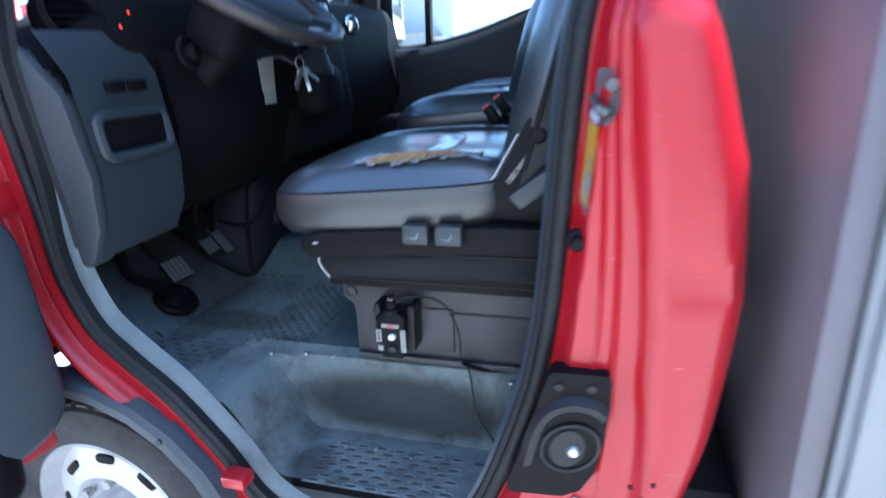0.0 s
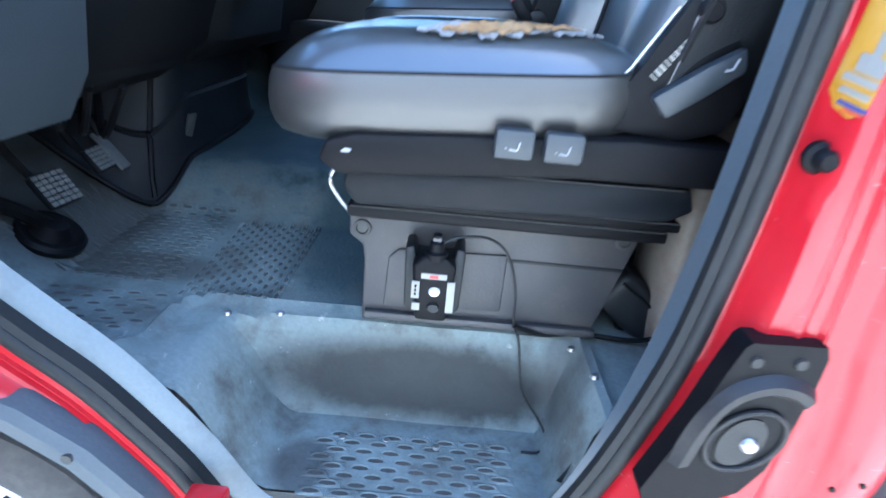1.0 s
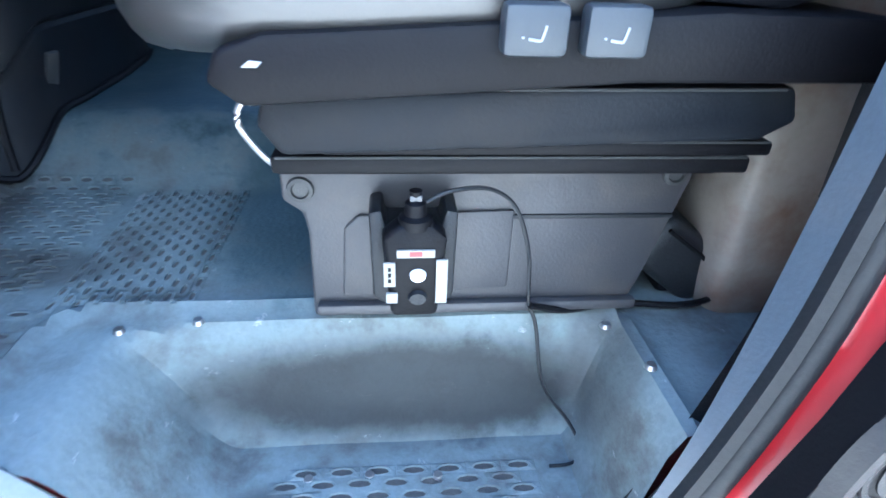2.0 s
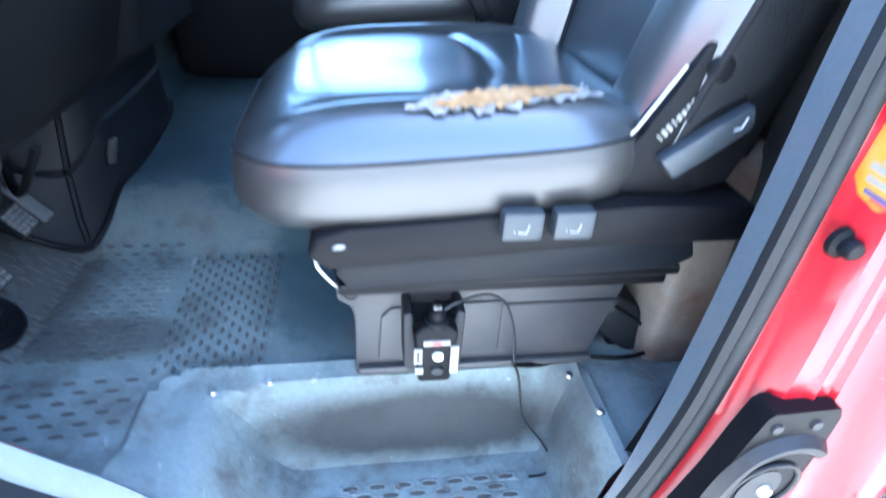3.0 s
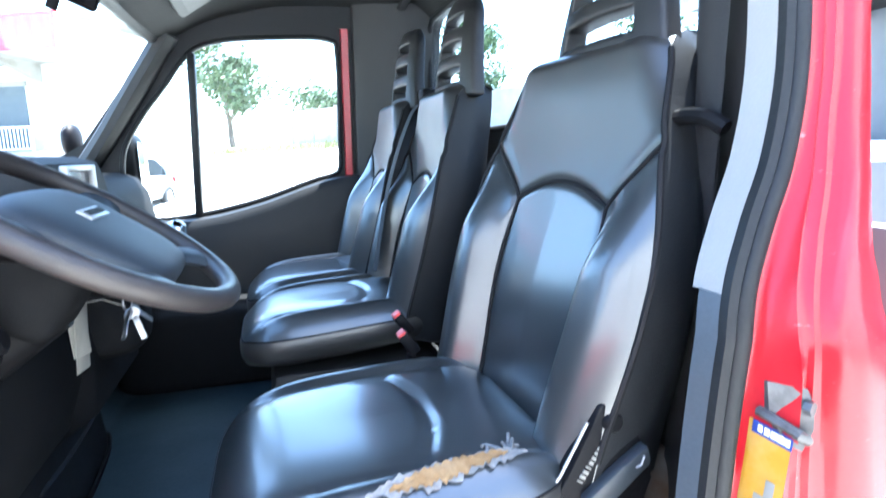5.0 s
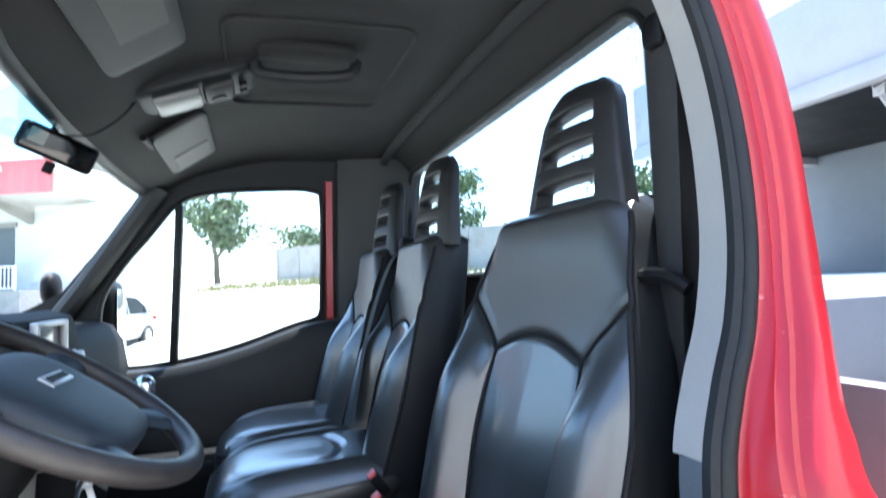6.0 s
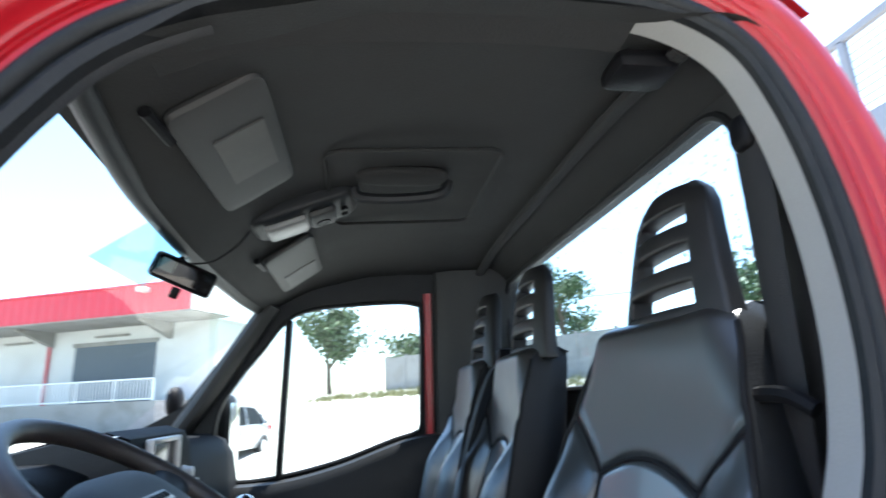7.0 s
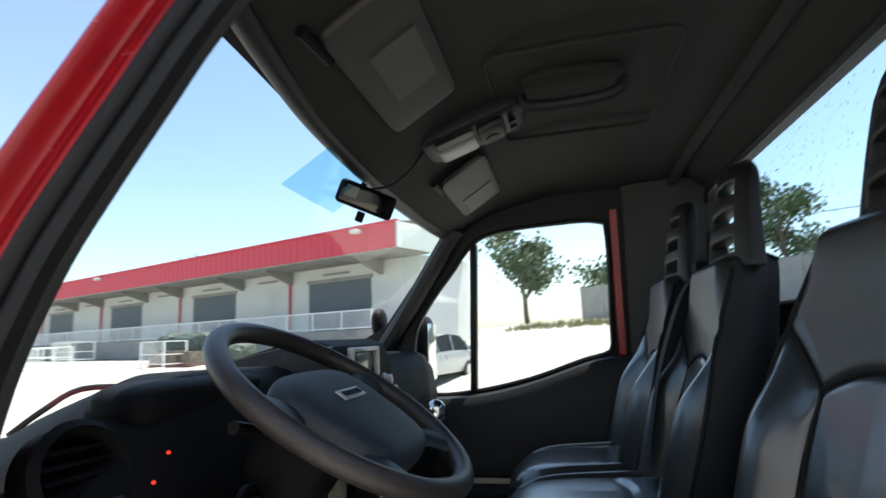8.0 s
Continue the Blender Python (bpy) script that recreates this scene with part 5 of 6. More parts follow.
vent = part("round_vent", lathe(bmesh.new(), [(0.066, -0.02), (0.066, 0.014), (0.056, 0.022), (0.050, 0.010), (0.046, -0.02), (0.0, -0.02)], Matrix.Translation((-0.885, 0.285, 1.425)) @ Vector((1, -0.15, 0.35)).to_track_quat("Z", "Y").to_matrix().to_4x4(), 32), DASHTOP, dash, "round dark air vent")
for k in range(5):
    part("vent_slat", newbox((-0.004, -0.044, -0.0025), (0.010, 0.044, 0.0025), 0, Matrix.Translation((-0.885, 0.285, 1.425)) @ Vector((1, -0.15, 0.35)).to_track_quat("X", "Z").to_matrix().to_4x4() @ pose(0.0, 0, -0.032 + 0.016 * k)), BLACK, vent)
binn = part("instrument_hood", puff(bmesh.new(), (-0.925, 0.54, 1.488), (0.07, 0.165, 0.036), (0.5, 0.6)), DASHTOP, dash, "dark instrument hood")
part("instrument_face", newbox((-0.010, -0.135, -0.045), (0.002, 0.135, 0.045), 0.01, pose(-0.858, 0.54, 1.450, 0, -22, 0)), BLACK, binn)
for y, z in ((0.385, 1.435), (0.346, 1.407)):
    part("warning_lamp", disc(bmesh.new(), (-0.842 - 0.35 * (z - 1.44), y, z), (1, 0, 0.3), 0.0024, 0.003, 10), REDLAMP, binn, "lit red warning lamp")
lowp = part("knee_panel", skin(bmesh.new(), [[Vector((x, y, z)) for x, z in ((-0.785, 1.36), (-0.765, 1.20), (-0.81, 1.06), (-0.90, 0.98))] for y in (0.376, 0.48, 0.60, 0.74, 0.84)]), DASHTOP, dash, "dark knee panel")
part("fuse_knob", lathe(bmesh.new(), [(0.034, 0.0), (0.033, 0.008), (0.026, 0.010), (0.024, 0.003), (0.018, 0.004), (0.017, 0.022), (0.012, 0.026), (0.0, 0.026)], Matrix.Translation((-0.748, 0.425, 1.352)) @ Vector((1, 0, 0.15)).to_track_quat("Z", "Y").to_matrix().to_4x4(), 24), BLACK, dash, "round black socket cap")

# centre stack with its screen pod, lever and lower console
stack = part("console_face", skin(bmesh.new(), [[Vector((x - 0.14, y - 0.05, z + 0.14)) for x, z in ((-0.90, 1.395), (-0.78, 1.425), (-0.70, 1.435), (-0.655, 1.42), (-0.645, 1.39), (-0.625, 1.26), (-0.66, 1.18), (-0.74, 1.07), (-0.80, 0.90), (-0.86, 0.70))] for y in (0.885, 0.905, 1.06, 1.22, 1.235)]), DASHTOP, dash, "dark centre console face")
for y in (0.832, 1.188):
    part("stack_cheek", moved(slab([(-0.92, 1.39), (-0.78, 1.42), (-0.70, 1.43), (-0.655, 1.415), (-0.632, 1.26), (-0.665, 1.18), (-0.745, 1.07), (-0.81, 0.90), (-0.87, 0.70), (-1.10, 0.68), (-1.10, 1.3)], y - 0.008, y + 0.008, 0.004), -0.14, 0, 0.14), DARK, dash, "dark console cheek")
part("screen", moved(newbox((-0.648, 0.955, 1.325), (-0.640, 1.105, 1.405), 0.004), -0.14, -0.05, 0.14), SCREEN, stack, "dark navigation screen")
for lo, hi in (((-0.645, 0.945, 1.405), (-0.632, 1.115, 1.416)), ((-0.645, 0.945, 1.316), (-0.628, 1.115, 1.326)), ((-0.645, 0.938, 1.316), (-0.630, 0.950, 1.416)), ((-0.645, 1.108, 1.300), (-0.630, 1.122, 1.416)), ((-0.642, 0.945, 1.265), (-0.622, 1.16, 1.274))):
    part("screen_frame", moved(newbox(lo, hi, 0.003), -0.14, -0.05, 0.14), SILVER, stack, "silver plastic screen frame")
for y in (1.155, 1.20):
    part("stack_knob", lathe(bmesh.new(), [(0.017, 0), (0.017, 0.006), (0.013, 0.008), (0.012, 0.022), (0.0, 0.024)], Matrix.Translation((-0.772, y - 0.05, 1.47 - 0.03 * (y > 1.17))) @ Vector((1, 0, 0.1)).to_track_quat("Z", "Y").to_matrix().to_4x4(), 20), SILVER, stack, "silver round knob")
for k in range(4):
    part("stack_button", moved(newbox((-0.628, 0.95 + 0.045 * k, 1.225), (-0.618, 0.985 + 0.045 * k, 1.245), 0.003), -0.14, -0.05, 0.14), SILVER, stack)
gear = thing("gear_lever", "gear lever with a bright knob on the console", "gear lever", at=pose(-0.135, 0, 0.125))
part("gaiter", lathe(bmesh.new(), [(0.06, 0.0), (0.05, 0.02), (0.04, 0.028), (0.036, 0.04), (0.026, 0.048), (0.018, 0.07), (0.0, 0.075)], pose(-0.60, 0.955, 1.175, 0, 20, 0), 24), DARK, gear, "dark gaiter")
part("rod", tube(bmesh.new(), [(-0.575, 0.955, 1.22), (-0.485, 0.955, 1.275)], 0.007, 8), STEEL, gear)
part("knob", puff(bmesh.new(), (-0.47, 0.955, 1.285), (0.022, 0.022, 0.026), (0.9, 0.9), 20, 12), CHROME, gear, "chrome gear knob")
part("console", puff(bmesh.new(), (-0.80, 0.985, 1.235), (0.12, 0.085, 0.08), (0.5, 0.6)), DASHTOP, dash, "dark gear console")
FOOT = smooth_curve([(-1.22, 0.640, 0), (-1.08, 0.655, 0), (-0.96, 0.695, 0), (-0.895, 0.755, 0), (-0.868, 0.86, 0), (-0.866, 1.04, 0), (-0.890, 1.30, 0), (-0.96, 1.40, 0), (-1.22, 1.42, 0)], 6)
CREST = smooth_curve([(-1.22, 0.76, 1.20), (-1.08, 0.775, 1.20), (-0.93, 0.79, 1.22), (-0.83, 0.81, 1.26), (-0.795, 0.86, 1.29), (-0.785, 1.03, 1.29), (-0.800, 1.20, 1.27), (-0.88, 1.25, 1.25), (-1.22, 1.26, 1.22)], 6)
rows = []
for f, c in zip(FOOT, CREST):
    low = Vector((f.x, f.y, floor_z(f.x, f.y) - 0.004))
    rows.append([low.lerp(c, t) + Vector((-0.030, 0.016, 0)) * math.sin(math.pi * t) + Vector((0.010 * e, -0.006 * e, 0)) for t, e in ((0, 0.6), (0.04, 0.4), (0.12, 0), (0.27, 0), (0.285, -0.8), (0.30, 0), (0.5, 0), (0.7, 0), (0.9, 0), (1.0, -0.5), (1.01, -6))])
part("tunnel_cover", skin(bmesh.new(), rows), COVER, dash, "dark slate cover of the engine tunnel")
part("tunnel_edge", tube(bmesh.new(), [r[0] + Vector((0.004, -0.004, 0.010)) for r in rows[4:40]], 0.006, 6), BLACK, dash, "black edging at the tunnel's foot")
part("tunnel_joint", tube(bmesh.new(), [p + Vector((0.002, -0.002, 0)) for p in rows[16][1:10]], 0.006, 6), BLACK, dash, "black joint between tunnel and knee panel")
part("tunnel_clip", newbox((-0.012, -0.004, -0.035), (0.012, 0.004, 0.035), 0.003, pose(-0.868, 0.845, 0.865, 20, 0, 70)), TRIM, dash, "scuffed grey clip")

wheel = thing("steering_wheel", "dark leather steering wheel with a padded hub", "steering wheel")
W = pose(-0.650, 0.53, 1.478, 0, 33, 0)
part("rim", tube(bmesh.new(), [W @ Vector((0.207 * math.cos(a), 0.207 * math.sin(a), 0)) for a in [2 * math.pi * k / 64 for k in range(64)]], 0.0165, 12, True), WHEELSKIN, wheel, "worn dark leather rim")
def spoke(a, w0, w1):
    rows = []
    for k in range(9):
        t = k / 8
        r = 0.05 + 0.151 * t
        w = w0 + (w1 - w0) * t + 0.012 * max(0, t - 0.75) * 4
        c = Vector((r * math.cos(a), r * math.sin(a), -0.035 * (1 - t) ** 1.5))
        n = Vector((-math.sin(a), math.cos(a), 0))
        rows.append([W @ (c + n * w * math.cos(b) + Vector((0, 0, 0.010 * math.sin(b)))) for b in [2 * math.pi * q / 10 for q in range(10)]])
    return skin(bmesh.new(), rows, True, True)
for a in (100, -100, 42, -42):
    part("spoke", spoke(radians(a), 0.035, 0.024), BUTTON, wheel, "slate grey spoke")
hub = part("hub_pad", puff(bmesh.new(), (0.025, 0, -0.012), (0.110, 0.130, 0.030), (0.55, 0.55), 48, 20, lambda u: Vector((u.x + 0.0, u.y * (1 - 0.15 * u.x), u.z)), W), DASH, wheel, "slate padded hub")
badge = part("badge", newbox((-0.011, -0.043, -0.002), (0.011, 0.043, 0.002), 0.004, W @ pose(0.0, 0, 0.0185)), SILVER, hub, "silver oblong maker's badge")
for k in range(5):
    part("badge_mark", newbox((-0.005, -0.005, -0.001), (0.005, 0.005, 0.001), 0, W @ pose(0.0, -0.028 + 0.014 * k, 0.0210)), BLACK, badge)
col = thing("steering_column", "dark plastic steering column shroud with stalks", "steering column")
part("shroud", puff(bmesh.new(), (-0.02, 0, -0.095), (0.065, 0.06, 0.075), (0.5, 0.55), m=W), DASHTOP, col)
part("lower_column", tube(bmesh.new(), [W @ Vector((0, 0, -0.12)), Vector((-0.90, 0.52, 1.22)), Vector((-1.04, 0.54, 0.94))], [0.05, 0.035, 0.022], 12), BLACK, col)
for s in (-1, 1):
    part("stalk", tube(bmesh.new(), [W @ Vector((-0.02, 0.05 * s, -0.055)), W @ Vector((-0.05, 0.14 * s, -0.05)), W @ Vector((-0.055, 0.19 * s, -0.042))], [0.008, 0.007, 0.009], 8), BLACK, col, "black column stalk")
part("ignition_barrel", tube(bmesh.new(), [W @ Vector((-0.02, 0.05, -0.10)), (-0.690, 0.66, 1.365), (-0.672, 0.720, 1.350)], [0.022, 0.020, 0.018], 14), BLACK, col, "black ignition lock barrel")
keys = thing("key_bunch", "keys with a pale paper tag hanging from the ignition", "keys")
part("ignition_key", newbox((-0.012, -0.004, -0.016), (0.012, 0.004, 0.016), 0.004, pose(-0.668, 0.732, 1.345, 0, 0, 78)), BLACK, keys)
part("key_ring", tube(bmesh.new(), [(-0.662 + 0.004 * math.cos(a), 0.738 + 0.014 * math.cos(a), 1.318 + 0.016 * math.sin(a)) for a in [2 * math.pi * k / 16 for k in range(16)]], 0.0015, 6, True, up=(1, 0, 0)), STEEL, keys)
part("paper_tag", newbox((-0.021, -0.0007, -0.112), (0.021, 0.0007, 0.0), 0.0004, pose(-0.716, 0.675, 1.335, 4, 0, 80)), PAPER, keys, "pale paper key tag")
part("paper_tag", newbox((-0.019, -0.0007, -0.080), (0.019, 0.0007, 0.0), 0.0004, pose(-0.724, 0.672, 1.330, -3, 0, 66)), PAPER, keys, "pale paper key tag")
part("tag_string", tube(bmesh.new(), [(-0.664, 0.73, 1.312), (-0.690, 0.70, 1.335), (-0.718, 0.675, 1.335)], 0.001, 5), PAPER, keys)
for k, (dy, ry, n, turn) in enumerate(((0.0, 12, 0.055, 70), (0.010, -14, 0.060, 20), (0.016, -34, 0.050, 95), (-0.008, 25, 0.050, 130))):
    key = part("key", newbox((-0.005, -0.0012, -n), (0.005, 0.0012, -0.016), 0.0005, pose(-0.660, 0.738 + dy, 1.305, ry, ry, turn)), STEEL, keys, "bright steel key")
    part("key_bow", disc(bmesh.new(), pose(-0.660, 0.738 + dy, 1.305, ry, ry, turn) @ Vector((0, 0, -0.010)), pose(0, 0, 0, ry, ry, turn).to_3x3() @ Vector((0, 1, 0)), 0.011, 0.0024, 16), STEEL, key)

# pedals
def pedal(label, x, y, z, w, h, lean, rows, cols):
    p = thing("pedal", label, "pedal", "foot pedals")
    m = pose(x, y, z, 0, 52, lean)
    pad = part("pad", newbox((-h / 2, -w / 2, -0.008), (h / 2, w / 2, 0.004), 0.006, m), BLACK, p, "black rubber pad")
    for a in range(rows):
        for b in range(cols):
            part("pad_rib", newbox((-0.36 * h / rows, -0.36 * w / cols, 0), (0.36 * h / rows, 0.36 * w / cols, 0.004), 0.001, m @ pose(h * (a + 0.5 - rows / 2) / (rows + 0.5), w * (b + 0.5 - cols / 2) / (cols + 0.5), 0.003), 1), PEDAL, pad)
    part("arm", tube(bmesh.new(), smooth_curve([(x - 0.012, y, z - 0.004), (x - 0.035, y - 0.015, z + 0.03), (x - 0.05, y - 0.04, z + 0.09), (x - 0.06, y - 0.03, z + 0.19), (x - 0.08, y, z + 0.30)], 5), [0.012] * 21, 8, flat=0.7), BLACK, p, "black pedal arm")
    return p
pedal("black rubber clutch pedal with a worn grey grid", -0.925, 0.455, 0.838, 0.072, 0.064, -8, 6, 5)
pedal("black rubber brake pedal with a worn grey grid", -0.935, 0.600, 0.850, 0.056, 0.050, 0, 5, 4)
acc = thing("accelerator", "slim scuffed accelerator pedal beside the tunnel", "pedal", "foot pedals")
part("tread", newbox((-0.045, -0.017, -0.004), (0.045, 0.017, 0.004), 0.004, pose(-0.965, 0.690, 0.840, 0, 50, 0)), PEDAL, acc)
part("arm", tube(bmesh.new(), [(-0.985, 0.690, 0.87), (-1.02, 0.68, 0.96), (-1.05, 0.66, 1.02)], 0.007, 8), BLACK, acc)
boot = thing("pedal_boot", "black rubber boot round a pedal rod", "rubber boot")
part("boot", lathe(bmesh.new(), [(0.058, 0.0), (0.059, 0.010), (0.052, 0.017), (0.044, 0.012), (0.034, 0.012), (0.028, 0.022), (0.022, 0.034), (0.0, 0.036)], pose(-0.962, 0.465, floor_z(-0.962, 0.465) - 0.004, 0, 30, 0), 28), BLACK, boot)
part("rod", tube(bmesh.new(), smooth_curve([(-0.955, 0.465, 0.765), (-0.975, 0.43, 0.80), (-1.0, 0.38, 0.85), (-0.99, 0.36, 0.93), (-1.0, 0.38, 1.02)], 5), 0.013, 8), BLACK, boot)
loom = thing("wire_loom", "black wiring hanging under the dashboard", "cable")
for k in range(3):
    part("wire", tube(bmesh.new(), smooth_curve([(-0.90 + 0.03 * k, 0.45 + 0.05 * k, 1.0), (-0.93, 0.50 + 0.06 * k, 0.93 - 0.02 * k), (-0.97, 0.58 + 0.05 * k, 0.96), (-1.0, 0.62 + 0.05 * k, 1.05)], 5), 0.007, 6), BLACK, loom)

# under the roof: visors, lamp, mirror
for y0, y1, lab in ((0.40, 0.80, "grey sun visor with a pale label, folded up"), (1.24, 1.68, "grey sun visor folded up above the windscreen")):
    v = thing("sun_visor", lab, "sun visor", "sun visors")
    m = pose(-0.572, 0, 2.045, 0, -33, 0)
    part("visor_board", puff(bmesh.new(), (0, (y0 + y1) / 2, 0), (0.080, (y1 - y0) / 2, 0.011), (0.3, 0.18), 48, 10, None, m), VISOR, v)
    part("visor_hinge", tube(bmesh.new(), [m @ Vector((-0.09, y0 - 0.03, 0.0)), m @ Vector((-0.085, y0 + 0.06, -0.004))], 0.009, 8), BLACK, v)
    part("visor_label", newbox((-0.035, (y0 + y1) / 2 - 0.09, -0.0135), (0.055, (y0 + y1) / 2 + 0.08, -0.0112), 0, m), LABELGREY, v, "pale printed label") if y0 < 1 else part("visor_label", newbox((-0.05, y1 - 0.2, -0.0135), (0.06, y1 - 0.03, -0.0112), 0, m), LABELGREY, v, "pale printed label")
lamp = thing("roof_lamp", "grey roof lamp console with a small black switch", "ceiling lamp")
m = pose(-0.505, 1.045, 2.085, 0, -20, 0)
part("surround", puff(bmesh.new(), (0, 0, 0.008), (0.135, 0.085, 0.032), (0.35, 0.35), m=m), DARK, lamp, "dark surround")
face = part("lens", newbox((-0.105, -0.052, -0.038), (0.0, 0.052, -0.015), 0.012, m), DIFFUSER, lamp, "pale lamp lens, unlit")
part("map_lamp", newbox((0.004, -0.052, -0.038), (0.075, 0.052, -0.015), 0.012, m), TRIM, lamp)
part("lamp_switch", disc(bmesh.new(), m @ Vector((0.035, 0.012, -0.039)), m.to_3x3() @ Vector((0, 0, -1)), 0.018, 0.004, 20), BLACK, lamp)
for s in (-0.02, 0.02):
    part("lamp_button", disc(bmesh.new(), m @ Vector((0.095, s, -0.032)), m.to_3x3() @ Vector((0, 0, -1)), 0.009, 0.010, 14), BLACK, lamp)
mirror = thing("rear_view_mirror", "black rear-view mirror on the windscreen", "mirror")
mm = look((-0.758, 0.96, 1.905), (-0.36, 0.22, 1.75)) @ pose(0, 0, 0, 0, 180, 0) @ pose(0, 0, 0, 0, 0, -20)
part("housing", newbox((-0.072, -0.030, -0.022), (0.072, 0.030, 0.0), 0.014, mm, 3), BLACK, mirror)
part("mirror_glass", newbox((-0.064, -0.023, 0.0005), (0.064, 0.023, 0.002), 0.001, mm), DARK_MIRROR, mirror, "mirror glass with a dark reflection put into its colour")
part("mirror_arm", tube(bmesh.new(), [mm @ Vector((0.0, 0.02, -0.02)), (-0.775, 0.98, 1.945), (-0.765, 1.0, 1.965)], 0.008, 8), BLACK, mirror)
part("dip_lever", newbox((-0.010, -0.058, -0.012), (0.010, -0.032, -0.006), 0.003, mm), BLACK, mirror)
part("mirror_sticker", newbox((-0.056, -0.010, 0.002), (-0.026, 0.018, 0.003), 0, mm), PAPER, mirror, "small paper sticker")
wire = thing("mirror_wire", "thin black wire from mirror to roof", "cable")
part("lead", tube(bmesh.new(), smooth_curve([(-0.76, 0.98, 1.935), (-0.71, 1.0, 1.945), (-0.66, 1.01, 1.985), (-0.63, 1.02, 2.03)], 5), 0.0025, 6), BLACK, wire)
# right outside mirror, wiper
om = thing("door_mirror", "tall dark outside mirror on the passenger door", "wing mirror", at=pose(-0.185, 0, 0.15))
part("shell", puff(bmesh.new(), (-0.735, 2.13, 1.36), (0.045, 0.10, 0.155), (0.5, 0.5)), BLACK, om)
part("bracket", tube(bmesh.new(), [(-0.70, 1.99, 1.26), (-0.73, 2.10, 1.28)], 0.014, 8), BLACK, om)
part("mirror_face", newbox((-0.691, 2.05, 1.24), (-0.688, 2.20, 1.48), 0.001), MIRROR, om, "mirror glass")
rm = thing("round_mirror", "small round kerb mirror outside the windscreen", "wing mirror", at=pose(-0.15, -0.02, 0.165))
part("shell", puff(bmesh.new(), (-0.93, 2.05, 1.475), (0.03, 0.06, 0.06), (0.8, 0.9), 24, 12), BLACK, rm)
part("arm", tube(bmesh.new(), [(-0.90, 1.97, 1.35), (-0.93, 2.04, 1.44)], 0.008, 8), BLACK, rm)
wiper = thing("wiper", "black windscreen wiper resting on the glass", "wiper")
part("arm", tube(bmesh.new(), smooth_curve([(-1.44, 0.69, 1.405), (-1.43, 0.76, 1.448), (-1.43, 0.855, 1.482), (-1.43, 1.02, 1.474)], 4), 0.007, 8), BLACK, wiper)
part("blade", tube(bmesh.new(), smooth_curve([(-1.43, 0.74, 1.418), (-1.425, 0.90, 1.460), (-1.42, 1.05, 1.468), (-1.41, 1.25, 1.464)], 4), 0.005, 8, flat=1.8), BLACK, wiper)


# ---- the truck's load bed ----
bed = thing("truck_bed", "grey steel dropside load bed behind the cab", "truck bed", at=pose(-0.07, 0, 0))
part("headboard", newbox((0.42, 0.0, 0.60), (0.455, 2.06, 1.45), 0.008), SHADED_MAUVE, bed, "mauve-grey steel headboard, darkened for its shade")
part("side_board", newbox((0.46, 0.0, 0.62), (3.6, 0.03, 1.44), 0.006), GREYPAINT, bed, "grey steel side board")
part("side_board", newbox((0.46, 2.03, 0.80), (3.6, 2.06, 1.44), 0.006), GREYPAINT, bed, "grey steel side board")
part("deck", newbox((0.46, 0.03, 0.80), (3.6, 2.03, 0.85)), SHADED_MAUVE, bed)
for z in (0.80, 1.12, 1.40):
    part("side_rib", newbox((0.47, -0.012, z), (3.6, 0.001, z + 0.035), 0.004), GREYPAINT, bed)
for x in (0.47, 1.5, 2.55, 3.55):
    part("corner_post", newbox((x, -0.02, 0.74), (x + 0.05, 0.0, 1.45), 0.005), GREYPAINT, bed)
for y in (0.5, 1.46):
    part("bed_rail", newbox((0.5, y, 0.5), (3.6, y + 0.1, 0.8)), BLACK, bed, "black underframe rail")
part("mudguard", newbox((0.27, 0.13, 0.30), (0.41, 0.50, 0.67), 0.03), BLACK, bed, "black tank beside the frame")
part("front_apron", newbox((0.435, 0.04, 0.34), (0.50, 2.02, 0.598), 0.01), BLACK, bed, "black underframe apron")
part("hose", tube(bmesh.new(), smooth_curve([(0.30, 0.14, 0.62), (0.36, 0.10, 0.50), (0.40, 0.12, 0.42), (0.36, 0.2, 0.36)], 6), 0.014, 8), BLACK, bed, "black hose loop")
rear = part("rear_wheel", lathe(bmesh.new(), [(0.2, -0.1), (0.30, -0.1), (0.345, -0.06), (0.345, 0.06), (0.30, 0.1), (0.2, 0.1), (0.18, 0.03), (0.0, 0.03)], Matrix.Translation((2.4, 0.22, 0.345)) @ Vector((0, -1, 0)).to_track_quat("Z", "Y").to_matrix().to_4x4(), 40), TYRE, bed, "dusty rear tyre")
part("rear_wheel", lathe(bmesh.new(), [(0.2, -0.1), (0.30, -0.1), (0.345, -0.06), (0.345, 0.06), (0.30, 0.1), (0.2, 0.1), (0.18, 0.03), (0.0, 0.03)], Matrix.Translation((2.4, 1.84, 0.345)) @ Vector((0, 1, 0)).to_track_quat("Z", "Y").to_matrix().to_4x4(), 40), TYRE, bed, "dusty rear tyre")
part("front_tyre", lathe(bmesh.new(), [(0.2, -0.09), (0.30, -0.09), (0.345, -0.05), (0.345, 0.05), (0.30, 0.09), (0.2, 0.09), (0.18, 0.03), (0.0, 0.03)], Matrix.Translation((-1.02, 1.86, 0.345)) @ Vector((0, 1, 0)).to_track_quat("Z", "Y").to_matrix().to_4x4(), 40), TYRE, cab, "dusty front tyre")


# ---- yard ----
def wall_gap(x, y):
    """Distance on this side of the yard wall's line."""
    return (x - 0.0) * -0.832 + (y - 46.0) * -0.555


